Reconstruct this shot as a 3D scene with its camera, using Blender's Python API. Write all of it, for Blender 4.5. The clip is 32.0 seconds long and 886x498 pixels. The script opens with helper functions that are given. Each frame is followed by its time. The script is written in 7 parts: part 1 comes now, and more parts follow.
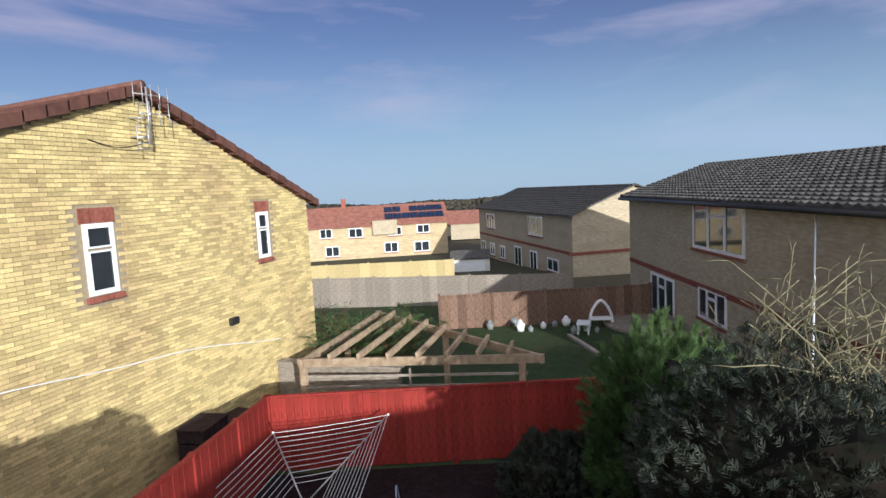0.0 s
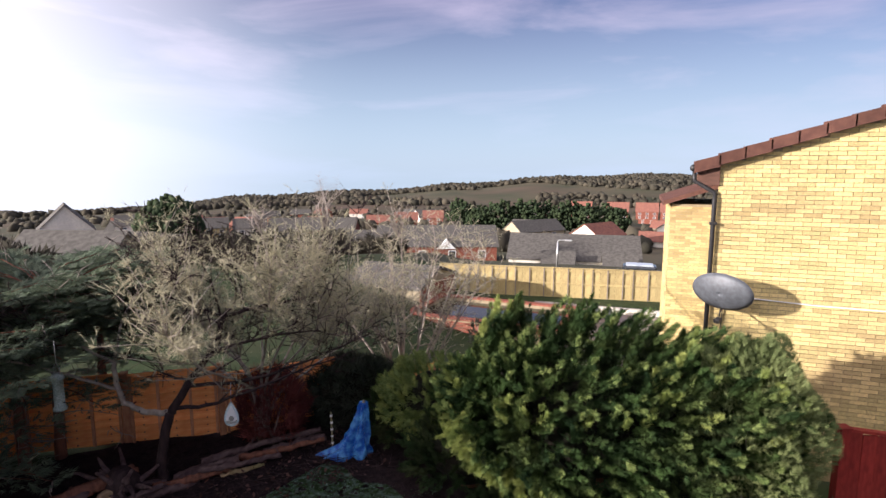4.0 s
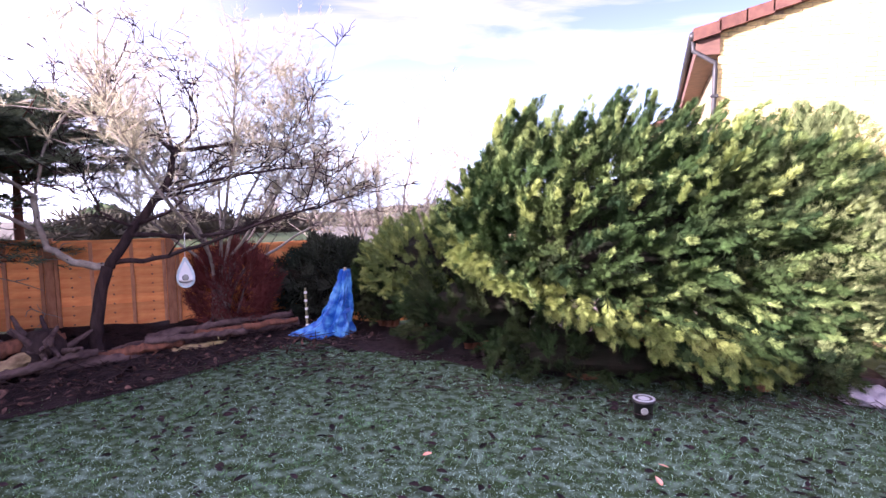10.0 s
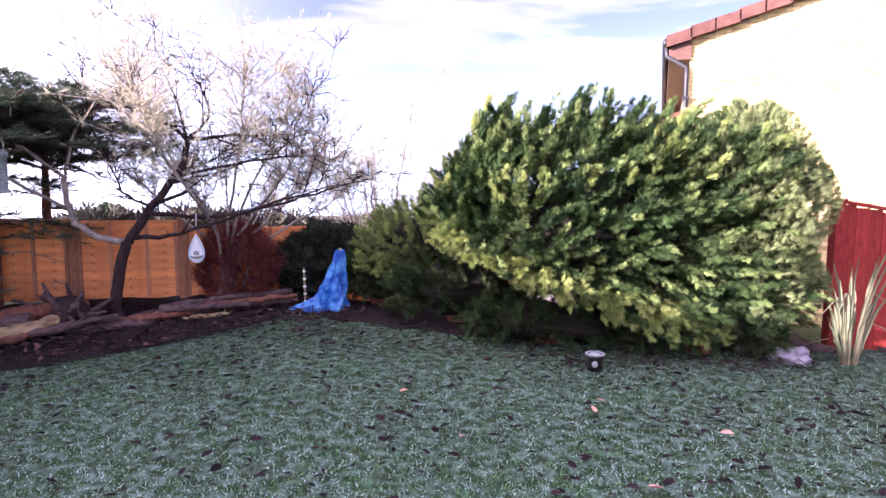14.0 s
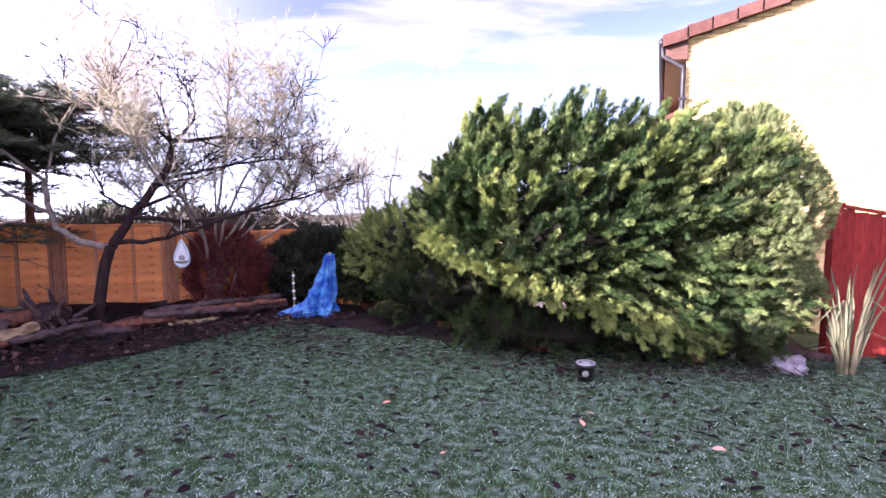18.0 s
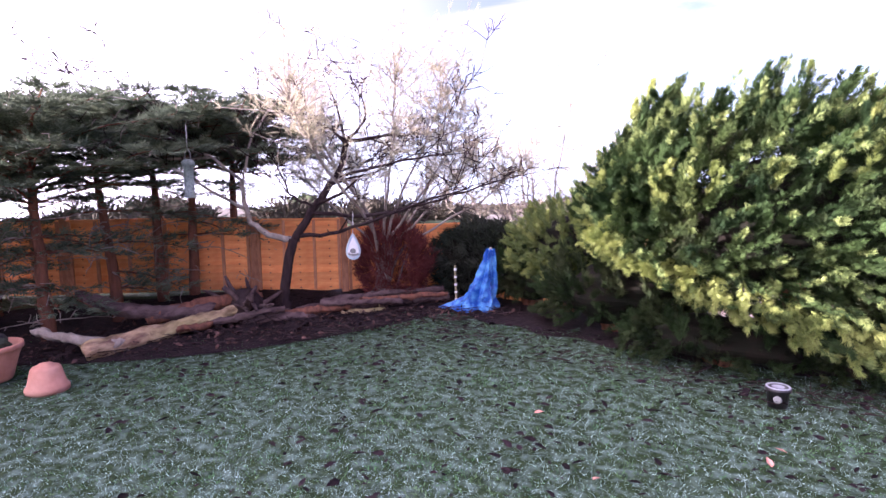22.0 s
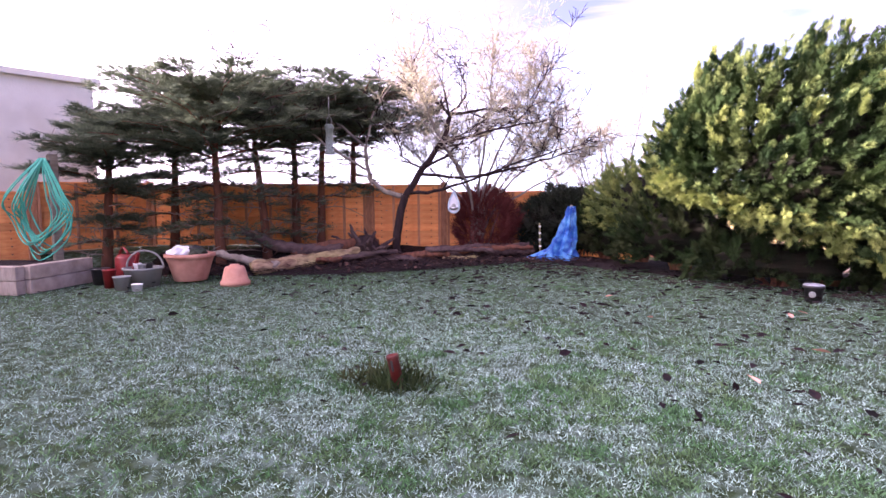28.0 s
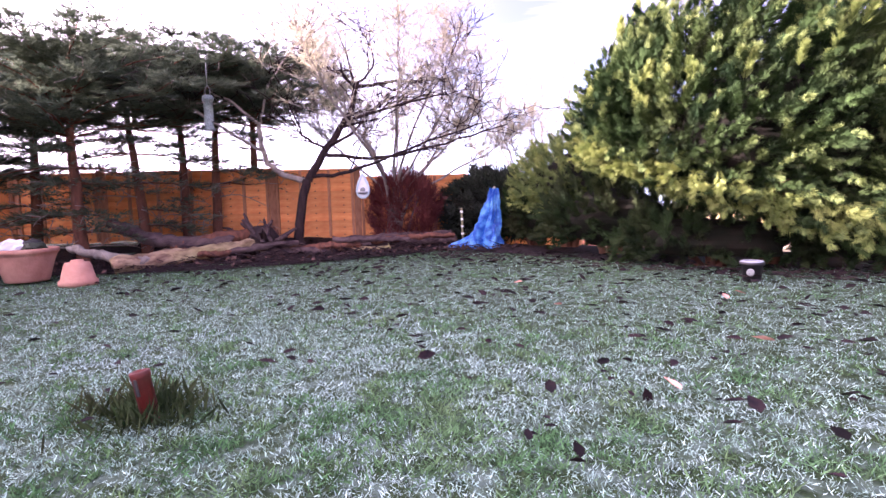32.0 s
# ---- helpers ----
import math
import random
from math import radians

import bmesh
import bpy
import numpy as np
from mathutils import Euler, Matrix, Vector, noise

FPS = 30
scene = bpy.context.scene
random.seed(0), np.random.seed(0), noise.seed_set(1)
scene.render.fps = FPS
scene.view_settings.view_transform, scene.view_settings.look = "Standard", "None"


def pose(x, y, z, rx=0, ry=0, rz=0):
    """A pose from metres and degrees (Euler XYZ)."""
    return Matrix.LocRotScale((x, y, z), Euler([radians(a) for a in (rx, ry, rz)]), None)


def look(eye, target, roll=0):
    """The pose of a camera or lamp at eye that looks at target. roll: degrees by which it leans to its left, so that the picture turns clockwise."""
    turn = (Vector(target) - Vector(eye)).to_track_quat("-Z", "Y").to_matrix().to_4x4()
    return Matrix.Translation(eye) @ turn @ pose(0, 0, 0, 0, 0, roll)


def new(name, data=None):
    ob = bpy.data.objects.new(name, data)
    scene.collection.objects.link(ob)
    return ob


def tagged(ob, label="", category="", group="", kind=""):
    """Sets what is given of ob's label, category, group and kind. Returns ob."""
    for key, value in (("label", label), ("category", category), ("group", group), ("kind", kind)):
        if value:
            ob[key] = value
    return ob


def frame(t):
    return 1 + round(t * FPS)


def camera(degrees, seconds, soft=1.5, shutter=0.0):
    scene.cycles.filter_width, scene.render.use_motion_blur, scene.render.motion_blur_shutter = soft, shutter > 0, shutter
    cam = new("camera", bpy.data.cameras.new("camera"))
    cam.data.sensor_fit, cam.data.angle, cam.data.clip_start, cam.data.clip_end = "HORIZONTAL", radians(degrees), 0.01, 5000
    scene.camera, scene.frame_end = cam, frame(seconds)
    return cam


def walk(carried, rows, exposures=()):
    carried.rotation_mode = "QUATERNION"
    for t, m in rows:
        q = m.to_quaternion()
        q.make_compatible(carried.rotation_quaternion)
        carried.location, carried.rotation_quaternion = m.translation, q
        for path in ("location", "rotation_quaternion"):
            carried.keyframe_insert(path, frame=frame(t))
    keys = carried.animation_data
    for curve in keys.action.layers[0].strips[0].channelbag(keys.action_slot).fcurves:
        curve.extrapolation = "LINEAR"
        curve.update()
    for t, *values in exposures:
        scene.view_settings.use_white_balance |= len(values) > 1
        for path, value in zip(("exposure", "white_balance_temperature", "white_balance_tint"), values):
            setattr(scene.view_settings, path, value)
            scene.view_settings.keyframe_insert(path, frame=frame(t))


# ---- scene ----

# ---- camera and its way: seconds, place, heading to the left of +y, tilt, lean ----
cam = camera(76, 32.0)
PATH = [
    (0, -1.17, -8.37, 4.64, -71.8, -6.1, -3.0),
    (0.5, -0.13, -9.78, 4.85, -38.6, -6.8, -0.1),
    (1, -0.48, -9.52, 4.85, -20.1, -7.3, 2.5),
    (1.5, -0.83, -11.13, 4.90, 5.6, -7.8, 2.2),
    (2, -0.63, -11.27, 4.87, 16.2, -8.2, 0.5),
    (2.5, -0.55, -11.50, 4.78, 17.4, -8.1, 1.8),
    (4.5, -0.75, -10.2, 4.1, 19.4, -8.4, -0.2),
    (5, -0.93, -9.85, 3.5, 18.8, -8.3, -0.2),
    (5.5, -1.58, -9.68, 2.62, 14.3, -7.0, -0.2),
    (6, -1.68, -9.78, 2.27, 13.2, -6.7, 1.2),
    (6.5, -1.82, -9.76, 2.05, 12.6, -6.5, 1.2),
    (7, -1.95, -9.9, 2.04, 12.4, -6.7, 0.7),
    (7.5, -2.04, -9.95, 2.12, 12.3, -6.8, 0.8),
    (8, -2.10, -9.96, 2.16, 12.1, -6.9, -0.0),
    (8.5, -2.06, -9.96, 2.12, 12.0, -6.8, -0.1),
    (9, -1.95, -9.97, 2.02, 12.2, -6.5, 0.1),
    (9.5, -1.84, -10.03, 1.98, 12.4, -6.6, 0.2),
    (10, -1.54, -10.05, 1.90, 13.9, -6.0, -0.3),
    (10.5, -1.56, -10.06, 2.03, 13.5, -6.8, 0.8),
    (11, -1.52, -10.03, 2.04, 13.1, -6.7, -0.2),
    (11.5, -1.45, -10.00, 1.86, 12.8, -6.0, 0.0),
    (12, -1.43, -9.96, 1.76, 13.2, -5.8, 0.1),
    (12.5, -1.37, -10.12, 1.68, 13.6, -5.5, -0.1),
    (13, -1.28, -10.39, 1.68, 13.8, -5.4, -0.3),
    (13.5, -1.16, -10.66, 1.68, 14.1, -5.5, 0.4),
    (15.5, -1.13, -10.79, 1.63, 13.9, -5.4, 0.0),
    (16, -1.06, -10.69, 1.66, 14.2, -5.4, 0.5),
    (16.5, -1.04, -10.60, 1.70, 14.4, -5.5, 1.1),
    (17, -1.13, -10.57, 1.71, 13.9, -5.6, -0.1),
    (17.5, -1.08, -10.56, 1.73, 14.0, -5.6, 0.1),
    (18, -1.06, -10.56, 1.73, 14.1, -5.6, 0.3),
    (18.5, -1.06, -10.51, 1.72, 14.1, -5.6, 0.3),
    (19, -1.06, -10.44, 1.74, 14.3, -5.6, 0.4),
    (19.5, -1.08, -10.35, 1.77, 14.6, -5.7, 0.3),
    (20, -1.07, -10.28, 1.79, 15.2, -5.7, 1.1),
    (20.5, -1.24, -10.30, 1.77, 14.7, -5.6, 0.3),
    (21, -1.32, -10.30, 1.75, 16.8, -5.8, -0.5),
    (21.5, -1.21, -10.28, 1.75, 24.3, -6.0, -0.1),
    (22, -1.02, -10.29, 1.80, 31.4, -6.7, -0.7),
    (22.5, -0.87, -10.30, 1.81, 34.7, -7.0, -0.8),
    (23, -0.78, -10.37, 1.77, 37.4, -6.8, -0.1),
    (23.5, -0.75, -10.48, 1.73, 38.4, -6.8, -0.1),
    (24, -0.70, -10.57, 1.69, 38.8, -6.7, -0.3),
    (24.5, -0.67, -10.67, 1.62, 38.9, -6.5, -0.2),
    (25, -0.66, -10.83, 1.56, 39.3, -6.5, -0.6),
    (25.5, -0.60, -10.97, 1.48, 40.0, -6.3, -0.2),
    (26, -0.57, -11.15, 1.27, 40.0, -5.7, -0.0),
    (26.5, -0.44, -11.29, 1.14, 39.9, -5.5, -0.1),
    (28.5, -0.36, -11.65, 0.97, 39.2, -4.9, -0.5),
    (29, -0.48, -11.50, 0.92, 39.2, -5.0, -0.6),
    (29.5, -0.51, -11.34, 0.85, 39.4, -4.8, -0.4),
    (30, -0.52, -11.19, 0.79, 39.6, -4.8, 0.1),
    (30.5, -0.51, -11.05, 0.83, 39.9, -4.9, -0.4),
    (31, -0.51, -10.88, 0.83, 40.1, -5.0, -0.4),
    (31.5, -0.51, -10.66, 0.81, 39.2, -5.0, -0.9),
    (32, -0.47, -10.48, 0.75, 34.7, -5.1, -1.6),
]


def aim(x, y, z, heading, tilt, lean):
    a, b = radians(heading), radians(tilt)
    way = Vector((-math.sin(a) * math.cos(b), math.cos(a) * math.cos(b), math.sin(b)))
    return look((x, y, z), Vector((x, y, z)) + way, lean)


EXPOSURES = [(0, 0.35, 5500, 12), (1, 0.15, 5250, 14), (2, 0.7, 6250, 17), (4.5, 1.0, 6100, 24), (6, 2.1, 6050, 35), (8, 2.5, 5750, 43), (11, 2.55, 5720, 45), (13, 2.55, 5720, 45), (19, 2.45, 5680, 45), (23, 2.8, 5870, 47), (29, 2.75, 6150, 51), (30, 2.85, 6150, 52), (32, 3.05, 6050, 54)]
walk(cam, [(t, aim(*row)) for t, *row in PATH], EXPOSURES)

# ---- sky, sun ----
SUN_HEADING, SUN_HEIGHT = 129.0, 13.0
world = bpy.data.worlds.new("sky")
scene.world = world
world.use_nodes = True
wn, wl = world.node_tree.nodes, world.node_tree.links
wn.clear()
w_out, w_bg, w_sky = wn.new("ShaderNodeOutputWorld"), wn.new("ShaderNodeBackground"), wn.new("ShaderNodeTexSky")
w_sky.sky_type, w_sky.sun_disc = "NISHITA", False
w_sky.sun_elevation, w_sky.sun_rotation = radians(SUN_HEIGHT), radians(-SUN_HEADING)
w_sky.air_density, w_sky.dust_density, w_sky.ozone_density = 1.0, 0.15, 4.0
w_map, w_mul, w_noise, w_ramp = wn.new("ShaderNodeTexCoord"), wn.new("ShaderNodeMapping"), wn.new("ShaderNodeTexNoise"), wn.new("ShaderNodeValToRGB")
w_mul.inputs["Scale"].default_value = (1.3, 1.6, 7.0)
w_mul.inputs["Rotation"].default_value = (0.12, -0.1, 0.5)
w_noise.inputs["Scale"].default_value, w_noise.inputs["Detail"].default_value, w_noise.inputs["Roughness"].default_value = 1.5, 9, 0.55
w_noise.inputs["Distortion"].default_value = 0.4
w_ramp.color_ramp.elements[0].position, w_ramp.color_ramp.elements[1].position = 0.47, 0.72
w_ramp.color_ramp.elements[0].color = (0.16, 0.16, 0.16, 1)
w_mix = wn.new("ShaderNodeMixRGB")
w_mix.inputs[2].default_value = (6.9, 6.3, 7.9, 1)
w_dot, w_rng, w_haze = wn.new("ShaderNodeVectorMath"), wn.new("ShaderNodeMapRange"), wn.new("ShaderNodeMixRGB")
w_dot.operation = "DOT_PRODUCT"
w_dot.inputs[1].default_value = (-math.sin(radians(SUN_HEADING)), math.cos(radians(SUN_HEADING)), 0.12)
w_rng.interpolation_type = "SMOOTHSTEP"
w_rng.inputs["From Min"].default_value, w_rng.inputs["From Max"].default_value = -0.2, 1.0
w_rng.inputs["To Max"].default_value = 0.95
w_haze.inputs[2].default_value = (26.0, 24.6, 23.2, 1)
w_sep, w_low, w_hor = wn.new("ShaderNodeSeparateXYZ"), wn.new("ShaderNodeMapRange"), wn.new("ShaderNodeMixRGB")
w_low.interpolation_type = "SMOOTHSTEP"
w_low.inputs["From Min"].default_value, w_low.inputs["From Max"].default_value = 0.0, 0.3
w_low.inputs["To Min"].default_value, w_low.inputs["To Max"].default_value = 0.75, 0.0
w_hor.inputs[2].default_value = (7.0, 9.2, 10.4, 1)
w_bg.inputs["Strength"].default_value = 0.05
w_tint = wn.new("ShaderNodeMixRGB")
w_tint.blend_type = "MULTIPLY"
w_tint.inputs[0].default_value = 1.0
w_tint.inputs[2].default_value = (1.1, 0.97, 1.06, 1)
wl.new(w_map.outputs["Generated"], w_mul.inputs["Vector"])
wl.new(w_mul.outputs["Vector"], w_noise.inputs["Vector"])
wl.new(w_noise.outputs["Fac"], w_ramp.inputs["Fac"])
wl.new(w_ramp.outputs["Color"], w_mix.inputs[0])
wl.new(w_sky.outputs["Color"], w_tint.inputs[1])
wl.new(w_tint.outputs["Color"], w_mix.inputs[1])
wl.new(w_map.outputs["Generated"], w_dot.inputs[0])
wl.new(w_dot.outputs["Value"], w_rng.inputs["Value"])
wl.new(w_rng.outputs[0], w_haze.inputs[0])
wl.new(w_map.outputs["Generated"], w_sep.inputs[0])
wl.new(w_sep.outputs["Z"], w_low.inputs["Value"])
wl.new(w_low.outputs[0], w_hor.inputs[0])
wl.new(w_mix.outputs["Color"], w_hor.inputs[1])
wl.new(w_hor.outputs["Color"], w_haze.inputs[1])
wl.new(w_haze.outputs["Color"], w_bg.inputs["Color"])
wl.new(w_bg.outputs["Background"], w_out.inputs["Surface"])

sun = new("sun", bpy.data.lights.new("sun", "SUN"))
sun.data.energy, sun.data.angle, sun.data.color = 5.0, radians(0.6), (1.0, 0.93, 0.78)
_a, _b = radians(SUN_HEADING), radians(SUN_HEIGHT)
SUN_WAY = Vector((-math.sin(_a) * math.cos(_b), math.cos(_a) * math.cos(_b), math.sin(_b)))
sun.matrix_world = look(SUN_WAY * 80, (0, 0, 0))

# ---- materials ----
def material(name, colour, second=None, scale=8.0, rough=0.85, bump=0.0, bump_scale=40.0, metal=0.0, per_object=0.0, per_island=0.0,
             third=None, third_scale=1.2, third_amount=0.35, stretch=(1, 1, 1), through_light=0.0):
    """A procedural surface: two colours in a grain, a third in large stains and patches, relief, and shifts from piece
    to piece.
    """
    m = bpy.data.materials.new(name)
    m.use_nodes = True
    n, l = m.node_tree.nodes, m.node_tree.links
    bsdf = n["Principled BSDF"]
    bsdf.inputs["Roughness"].default_value, bsdf.inputs["Metallic"].default_value = rough, metal
    bsdf.inputs["Specular IOR Level"].default_value = 0.12 if rough > 0.74 else 0.3
    coord, mapping = n.new("ShaderNodeTexCoord"), n.new("ShaderNodeMapping")
    mapping.inputs["Scale"].default_value = stretch
    l.new(coord.outputs["Object"], mapping.inputs["Vector"])

    def mixed(a, b, fac, kind="MIX"):
        node = n.new("ShaderNodeMixRGB")
        node.blend_type = kind
        for socket, value in zip(node.inputs, (fac, a, b)):
            if isinstance(value, bpy.types.NodeSocket):
                l.new(value, socket)
            elif isinstance(value, (int, float)):
                socket.default_value = value
            else:
                socket.default_value = (*value, 1)
        return node.outputs[0]

    def grain(size, lo, hi, detail=5):
        tex, ramp = n.new("ShaderNodeTexNoise"), n.new("ShaderNodeMapRange")
        tex.inputs["Scale"].default_value, tex.inputs["Detail"].default_value = size, detail
        ramp.inputs["From Min"].default_value, ramp.inputs["From Max"].default_value = lo, hi
        l.new(mapping.outputs["Vector"], tex.inputs["Vector"])
        l.new(tex.outputs["Fac"], ramp.inputs["Value"])
        return ramp.outputs[0]

    out = mixed(colour, second or [c * 0.7 for c in colour], grain(scale, 0.35, 0.65))
    if third:
        node = n.new("ShaderNodeMath")
        node.operation = "MULTIPLY"
        l.new(grain(third_scale, 0.45, 0.7, 6), node.inputs[0])
        node.inputs[1].default_value = third_amount
        out = mixed(out, third, node.outputs[0])
    for amount, kind in ((per_object, "ShaderNodeObjectInfo"), (per_island, "ShaderNodeNewGeometry")):
        if amount:
            info, rng, hsv = n.new(kind), n.new("ShaderNodeMapRange"), n.new("ShaderNodeHueSaturation")
            rng.inputs["To Min"].default_value, rng.inputs["To Max"].default_value = 1 - amount, 1 + amount
            l.new(info.outputs["Random" if kind == "ShaderNodeObjectInfo" else "Random Per Island"], rng.inputs["Value"])
            l.new(rng.outputs[0], hsv.inputs["Value"])
            l.new(out, hsv.inputs["Color"])
            out = hsv.outputs[0]
    l.new(out, bsdf.inputs["Base Color"])
    if bump:
        tex, node = n.new("ShaderNodeTexNoise"), n.new("ShaderNodeBump")
        tex.inputs["Scale"].default_value, tex.inputs["Detail"].default_value = bump_scale, 6
        node.inputs["Strength"].default_value, node.inputs["Distance"].default_value = bump, 0.02
        l.new(mapping.outputs["Vector"], tex.inputs["Vector"])
        l.new(tex.outputs["Fac"], node.inputs["Height"])
        l.new(node.outputs["Normal"], bsdf.inputs["Normal"])
    if through_light:
        tr, mix = n.new("ShaderNodeBsdfTranslucent"), n.new("ShaderNodeMixShader")
        mix.inputs[0].default_value = through_light
        l.new(out, tr.inputs["Color"])
        l.new(bsdf.outputs[0], mix.inputs[1])
        l.new(tr.outputs[0], mix.inputs[2])
        l.new(mix.outputs[0], n["Material Output"].inputs["Surface"])
    return m


M_LAWN = material("frosty_lawn", (0.010, 0.022, 0.008), (0.028, 0.05, 0.018), 30, 0.95, 0.8, 60, third=(0.17, 0.25, 0.22), third_scale=11.0, third_amount=0.5)
M_SOIL = material("bare_soil", (0.010, 0.0065, 0.008), (0.022, 0.014, 0.015), 12, 0.95, 1.0, 25, third=(0.04, 0.026, 0.027), third_scale=4.0)
M_FIELD = material("far_fields", (0.06, 0.065, 0.038), (0.10, 0.085, 0.055), 0.02, 0.95, third=(0.12, 0.08, 0.06), third_scale=0.008, third_amount=0.8)
M_PATIO = material("patio_slab", (0.30, 0.27, 0.25), (0.22, 0.19, 0.17), 5, 0.85, 0.4, 30, per_object=0.18, third=(0.30, 0.18, 0.14), third_scale=0.8, third_amount=0.6)
M_BUFF = material("buff_brick", (0.68, 0.54, 0.24), (0.52, 0.41, 0.19), 30, 0.9, 0.5, 90, per_island=0.27, third=(0.36, 0.24, 0.13), third_scale=0.7, third_amount=0.5)
M_BUFF_P = material("buff_brick_piece", (0.68, 0.54, 0.24), (0.52, 0.41, 0.19), 30, 0.9, 0.5, 90, per_object=0.27, third=(0.36, 0.24, 0.13), third_scale=0.7, third_amount=0.5)
M_MORTAR = material("mortar", (0.36, 0.30, 0.20), (0.28, 0.22, 0.14), 20, 0.95, 0.5, 60)
M_BUFFFAR = material("buff_brick_far", (0.46, 0.39, 0.27), (0.34, 0.28, 0.19), 3.0, 0.9, stretch=(1, 1, 4), third=(0.26, 0.19, 0.12), third_scale=0.4)
M_REDBRICK = material("red_brick", (0.28, 0.10, 0.068), (0.19, 0.066, 0.046), 12, 0.9, 0.4, 60, per_island=0.15, per_object=0.15)
M_BROWNFENCE = material("brown_old_fence", (0.20, 0.125, 0.085), (0.12, 0.075, 0.055), 6, 0.9, 0.4, 30, per_object=0.25, stretch=(3, 3, 1))
M_LOG = material("weathered_log", (0.055, 0.034, 0.036), (0.12, 0.08, 0.076), 16, 0.95, 1.0, 45, stretch=(1, 0.4, 1), third=(0.18, 0.135, 0.125), third_scale=5)
M_BUDDLE = material("grey_green_leaf", (0.025, 0.032, 0.024), (0.055, 0.06, 0.045), 2.0, 0.75, per_island=0.45, through_light=0.2)
M_ROOF = material("dark_roof_tile", (0.12, 0.112, 0.10), (0.075, 0.07, 0.063), 3, 0.85, 0.4, 20, per_island=0.25)
M_REDROOF = material("red_roof_tile", (0.30, 0.13, 0.09), (0.2, 0.09, 0.07), 2, 0.9, 0.3, 20, per_island=0.12)
M_VERGE = material("verge_tile", (0.13, 0.062, 0.045), (0.09, 0.043, 0.034), 6, 0.85, 0.3, 40, per_object=0.2)
M_WHITE = material("white_upvc", (0.78, 0.78, 0.76), (0.7, 0.7, 0.68), 6, 0.35)
M_BLACK = material("black_plastic", (0.02, 0.02, 0.022), (0.03, 0.028, 0.027), 12, 0.45)
M_DISH = material("grey_painted_metal", (0.11, 0.12, 0.135), (0.085, 0.09, 0.10), 14, 0.5, metal=0.2)
M_METAL = material("dull_aluminium", (0.55, 0.55, 0.54), (0.42, 0.42, 0.41), 25, 0.4, metal=0.7)
M_FENCE = material("larch_fence", (0.86, 0.38, 0.14), (0.74, 0.25, 0.085), 5, 0.85, 0.4, 30, per_object=0.14, per_island=0.14, stretch=(1, 1, 3), third=(0.17, 0.10, 0.06), third_scale=0.9)
M_BATTEN = material("larch_batten", (0.52, 0.25, 0.14), (0.36, 0.16, 0.09), 7, 0.85, 0.4, 30, per_object=0.3, stretch=(3, 3, 1))
M_YFENCE = material("pale_fence", (0.50, 0.40, 0.19), (0.40, 0.31, 0.15), 6, 0.85, 0.3, 30, per_object=0.12, stretch=(3, 3, 1))
M_REDFENCE = material("red_stained_fence", (0.28, 0.036, 0.026), (0.19, 0.024, 0.019), 7, 0.75, 0.3, 30, per_object=0.12, stretch=(3, 3, 1), third=(0.27, 0.06, 0.04), third_scale=1.2)
M_GREYWOOD = material("weathered_wood", (0.30, 0.26, 0.21), (0.20, 0.165, 0.13), 6, 0.9, 0.4, 30, per_object=0.12, stretch=(1, 1, 4))
M_PERGOLA = material("pergola_timber", (0.38, 0.29, 0.19), (0.26, 0.185, 0.12), 6, 0.85, 0.3, 30, per_object=0.12)
M_BARK = material("dark_bark", (0.022, 0.014, 0.016), (0.045, 0.029, 0.029), 18, 0.95, 1.0, 40, stretch=(1, 1, 0.3), third=(0.075, 0.055, 0.05), third_scale=4)
M_PALEBARK = material("pale_grey_bark", (0.36, 0.31, 0.27), (0.22, 0.18, 0.155), 14, 0.95, 0.8, 40, third=(0.30, 0.28, 0.22), third_scale=3)
M_REDBARK = material("reddish_bark", (0.20, 0.085, 0.055), (0.11, 0.05, 0.035), 16, 0.95, 1.0, 40, stretch=(1, 1, 0.3))
M_PRIVET = material("pale_budding_shoots", (0.21, 0.245, 0.10), (0.13, 0.165, 0.065), 2.2, 0.85, per_island=0.3, through_light=0.3)
M_HEDGE = material("juniper_frond", (0.05, 0.09, 0.026), (0.014, 0.032, 0.012), 2.6, 0.8, per_island=0.35, third=(0.09, 0.105, 0.028), third_scale=1.6, third_amount=0.5, through_light=0.2)
M_GOLDEN = material("golden_juniper_frond", (0.30, 0.34, 0.10), (0.17, 0.22, 0.06), 3.0, 0.8, per_island=0.3, through_light=0.25)
M_TIP = material("pale_juniper_tip", (0.20, 0.25, 0.08), (0.12, 0.17, 0.055), 3.0, 0.8, per_island=0.4, through_light=0.25)
# Darker copy of the juniper colour, with the shade under boughs painted in.
M_SHADEJUN = material("shade_toned_juniper", (0.03, 0.055, 0.018), (0.016, 0.03, 0.012), 3.0, 0.85, per_island=0.35, third=(0.09, 0.075, 0.035), third_scale=2.0, through_light=0.1)
M_GREENLAWN = material("dark_green_lawn", (0.028, 0.05, 0.018), (0.05, 0.065, 0.028), 3.0, 0.95, 0.6, 40, third=(0.07, 0.055, 0.035), third_scale=0.5)
M_FROST = material("frosted_blade", (0.40, 0.56, 0.50), (0.23, 0.38, 0.31), 14.0, 0.8, per_island=0.75, third=(0.46, 0.60, 0.61), third_scale=1.6, third_amount=0.6, through_light=0.15)
# Near-black, so the bush cores stand for shade between the fronds.
M_GAPSHADE = material("gap_shade", (0.008, 0.010, 0.006), (0.014, 0.011, 0.008), 9, 0.95)
M_CONIFER = material("conifer_needles", (0.10, 0.135, 0.09), (0.18, 0.215, 0.14), 2.5, 0.8, per_island=0.4, through_light=0.35)
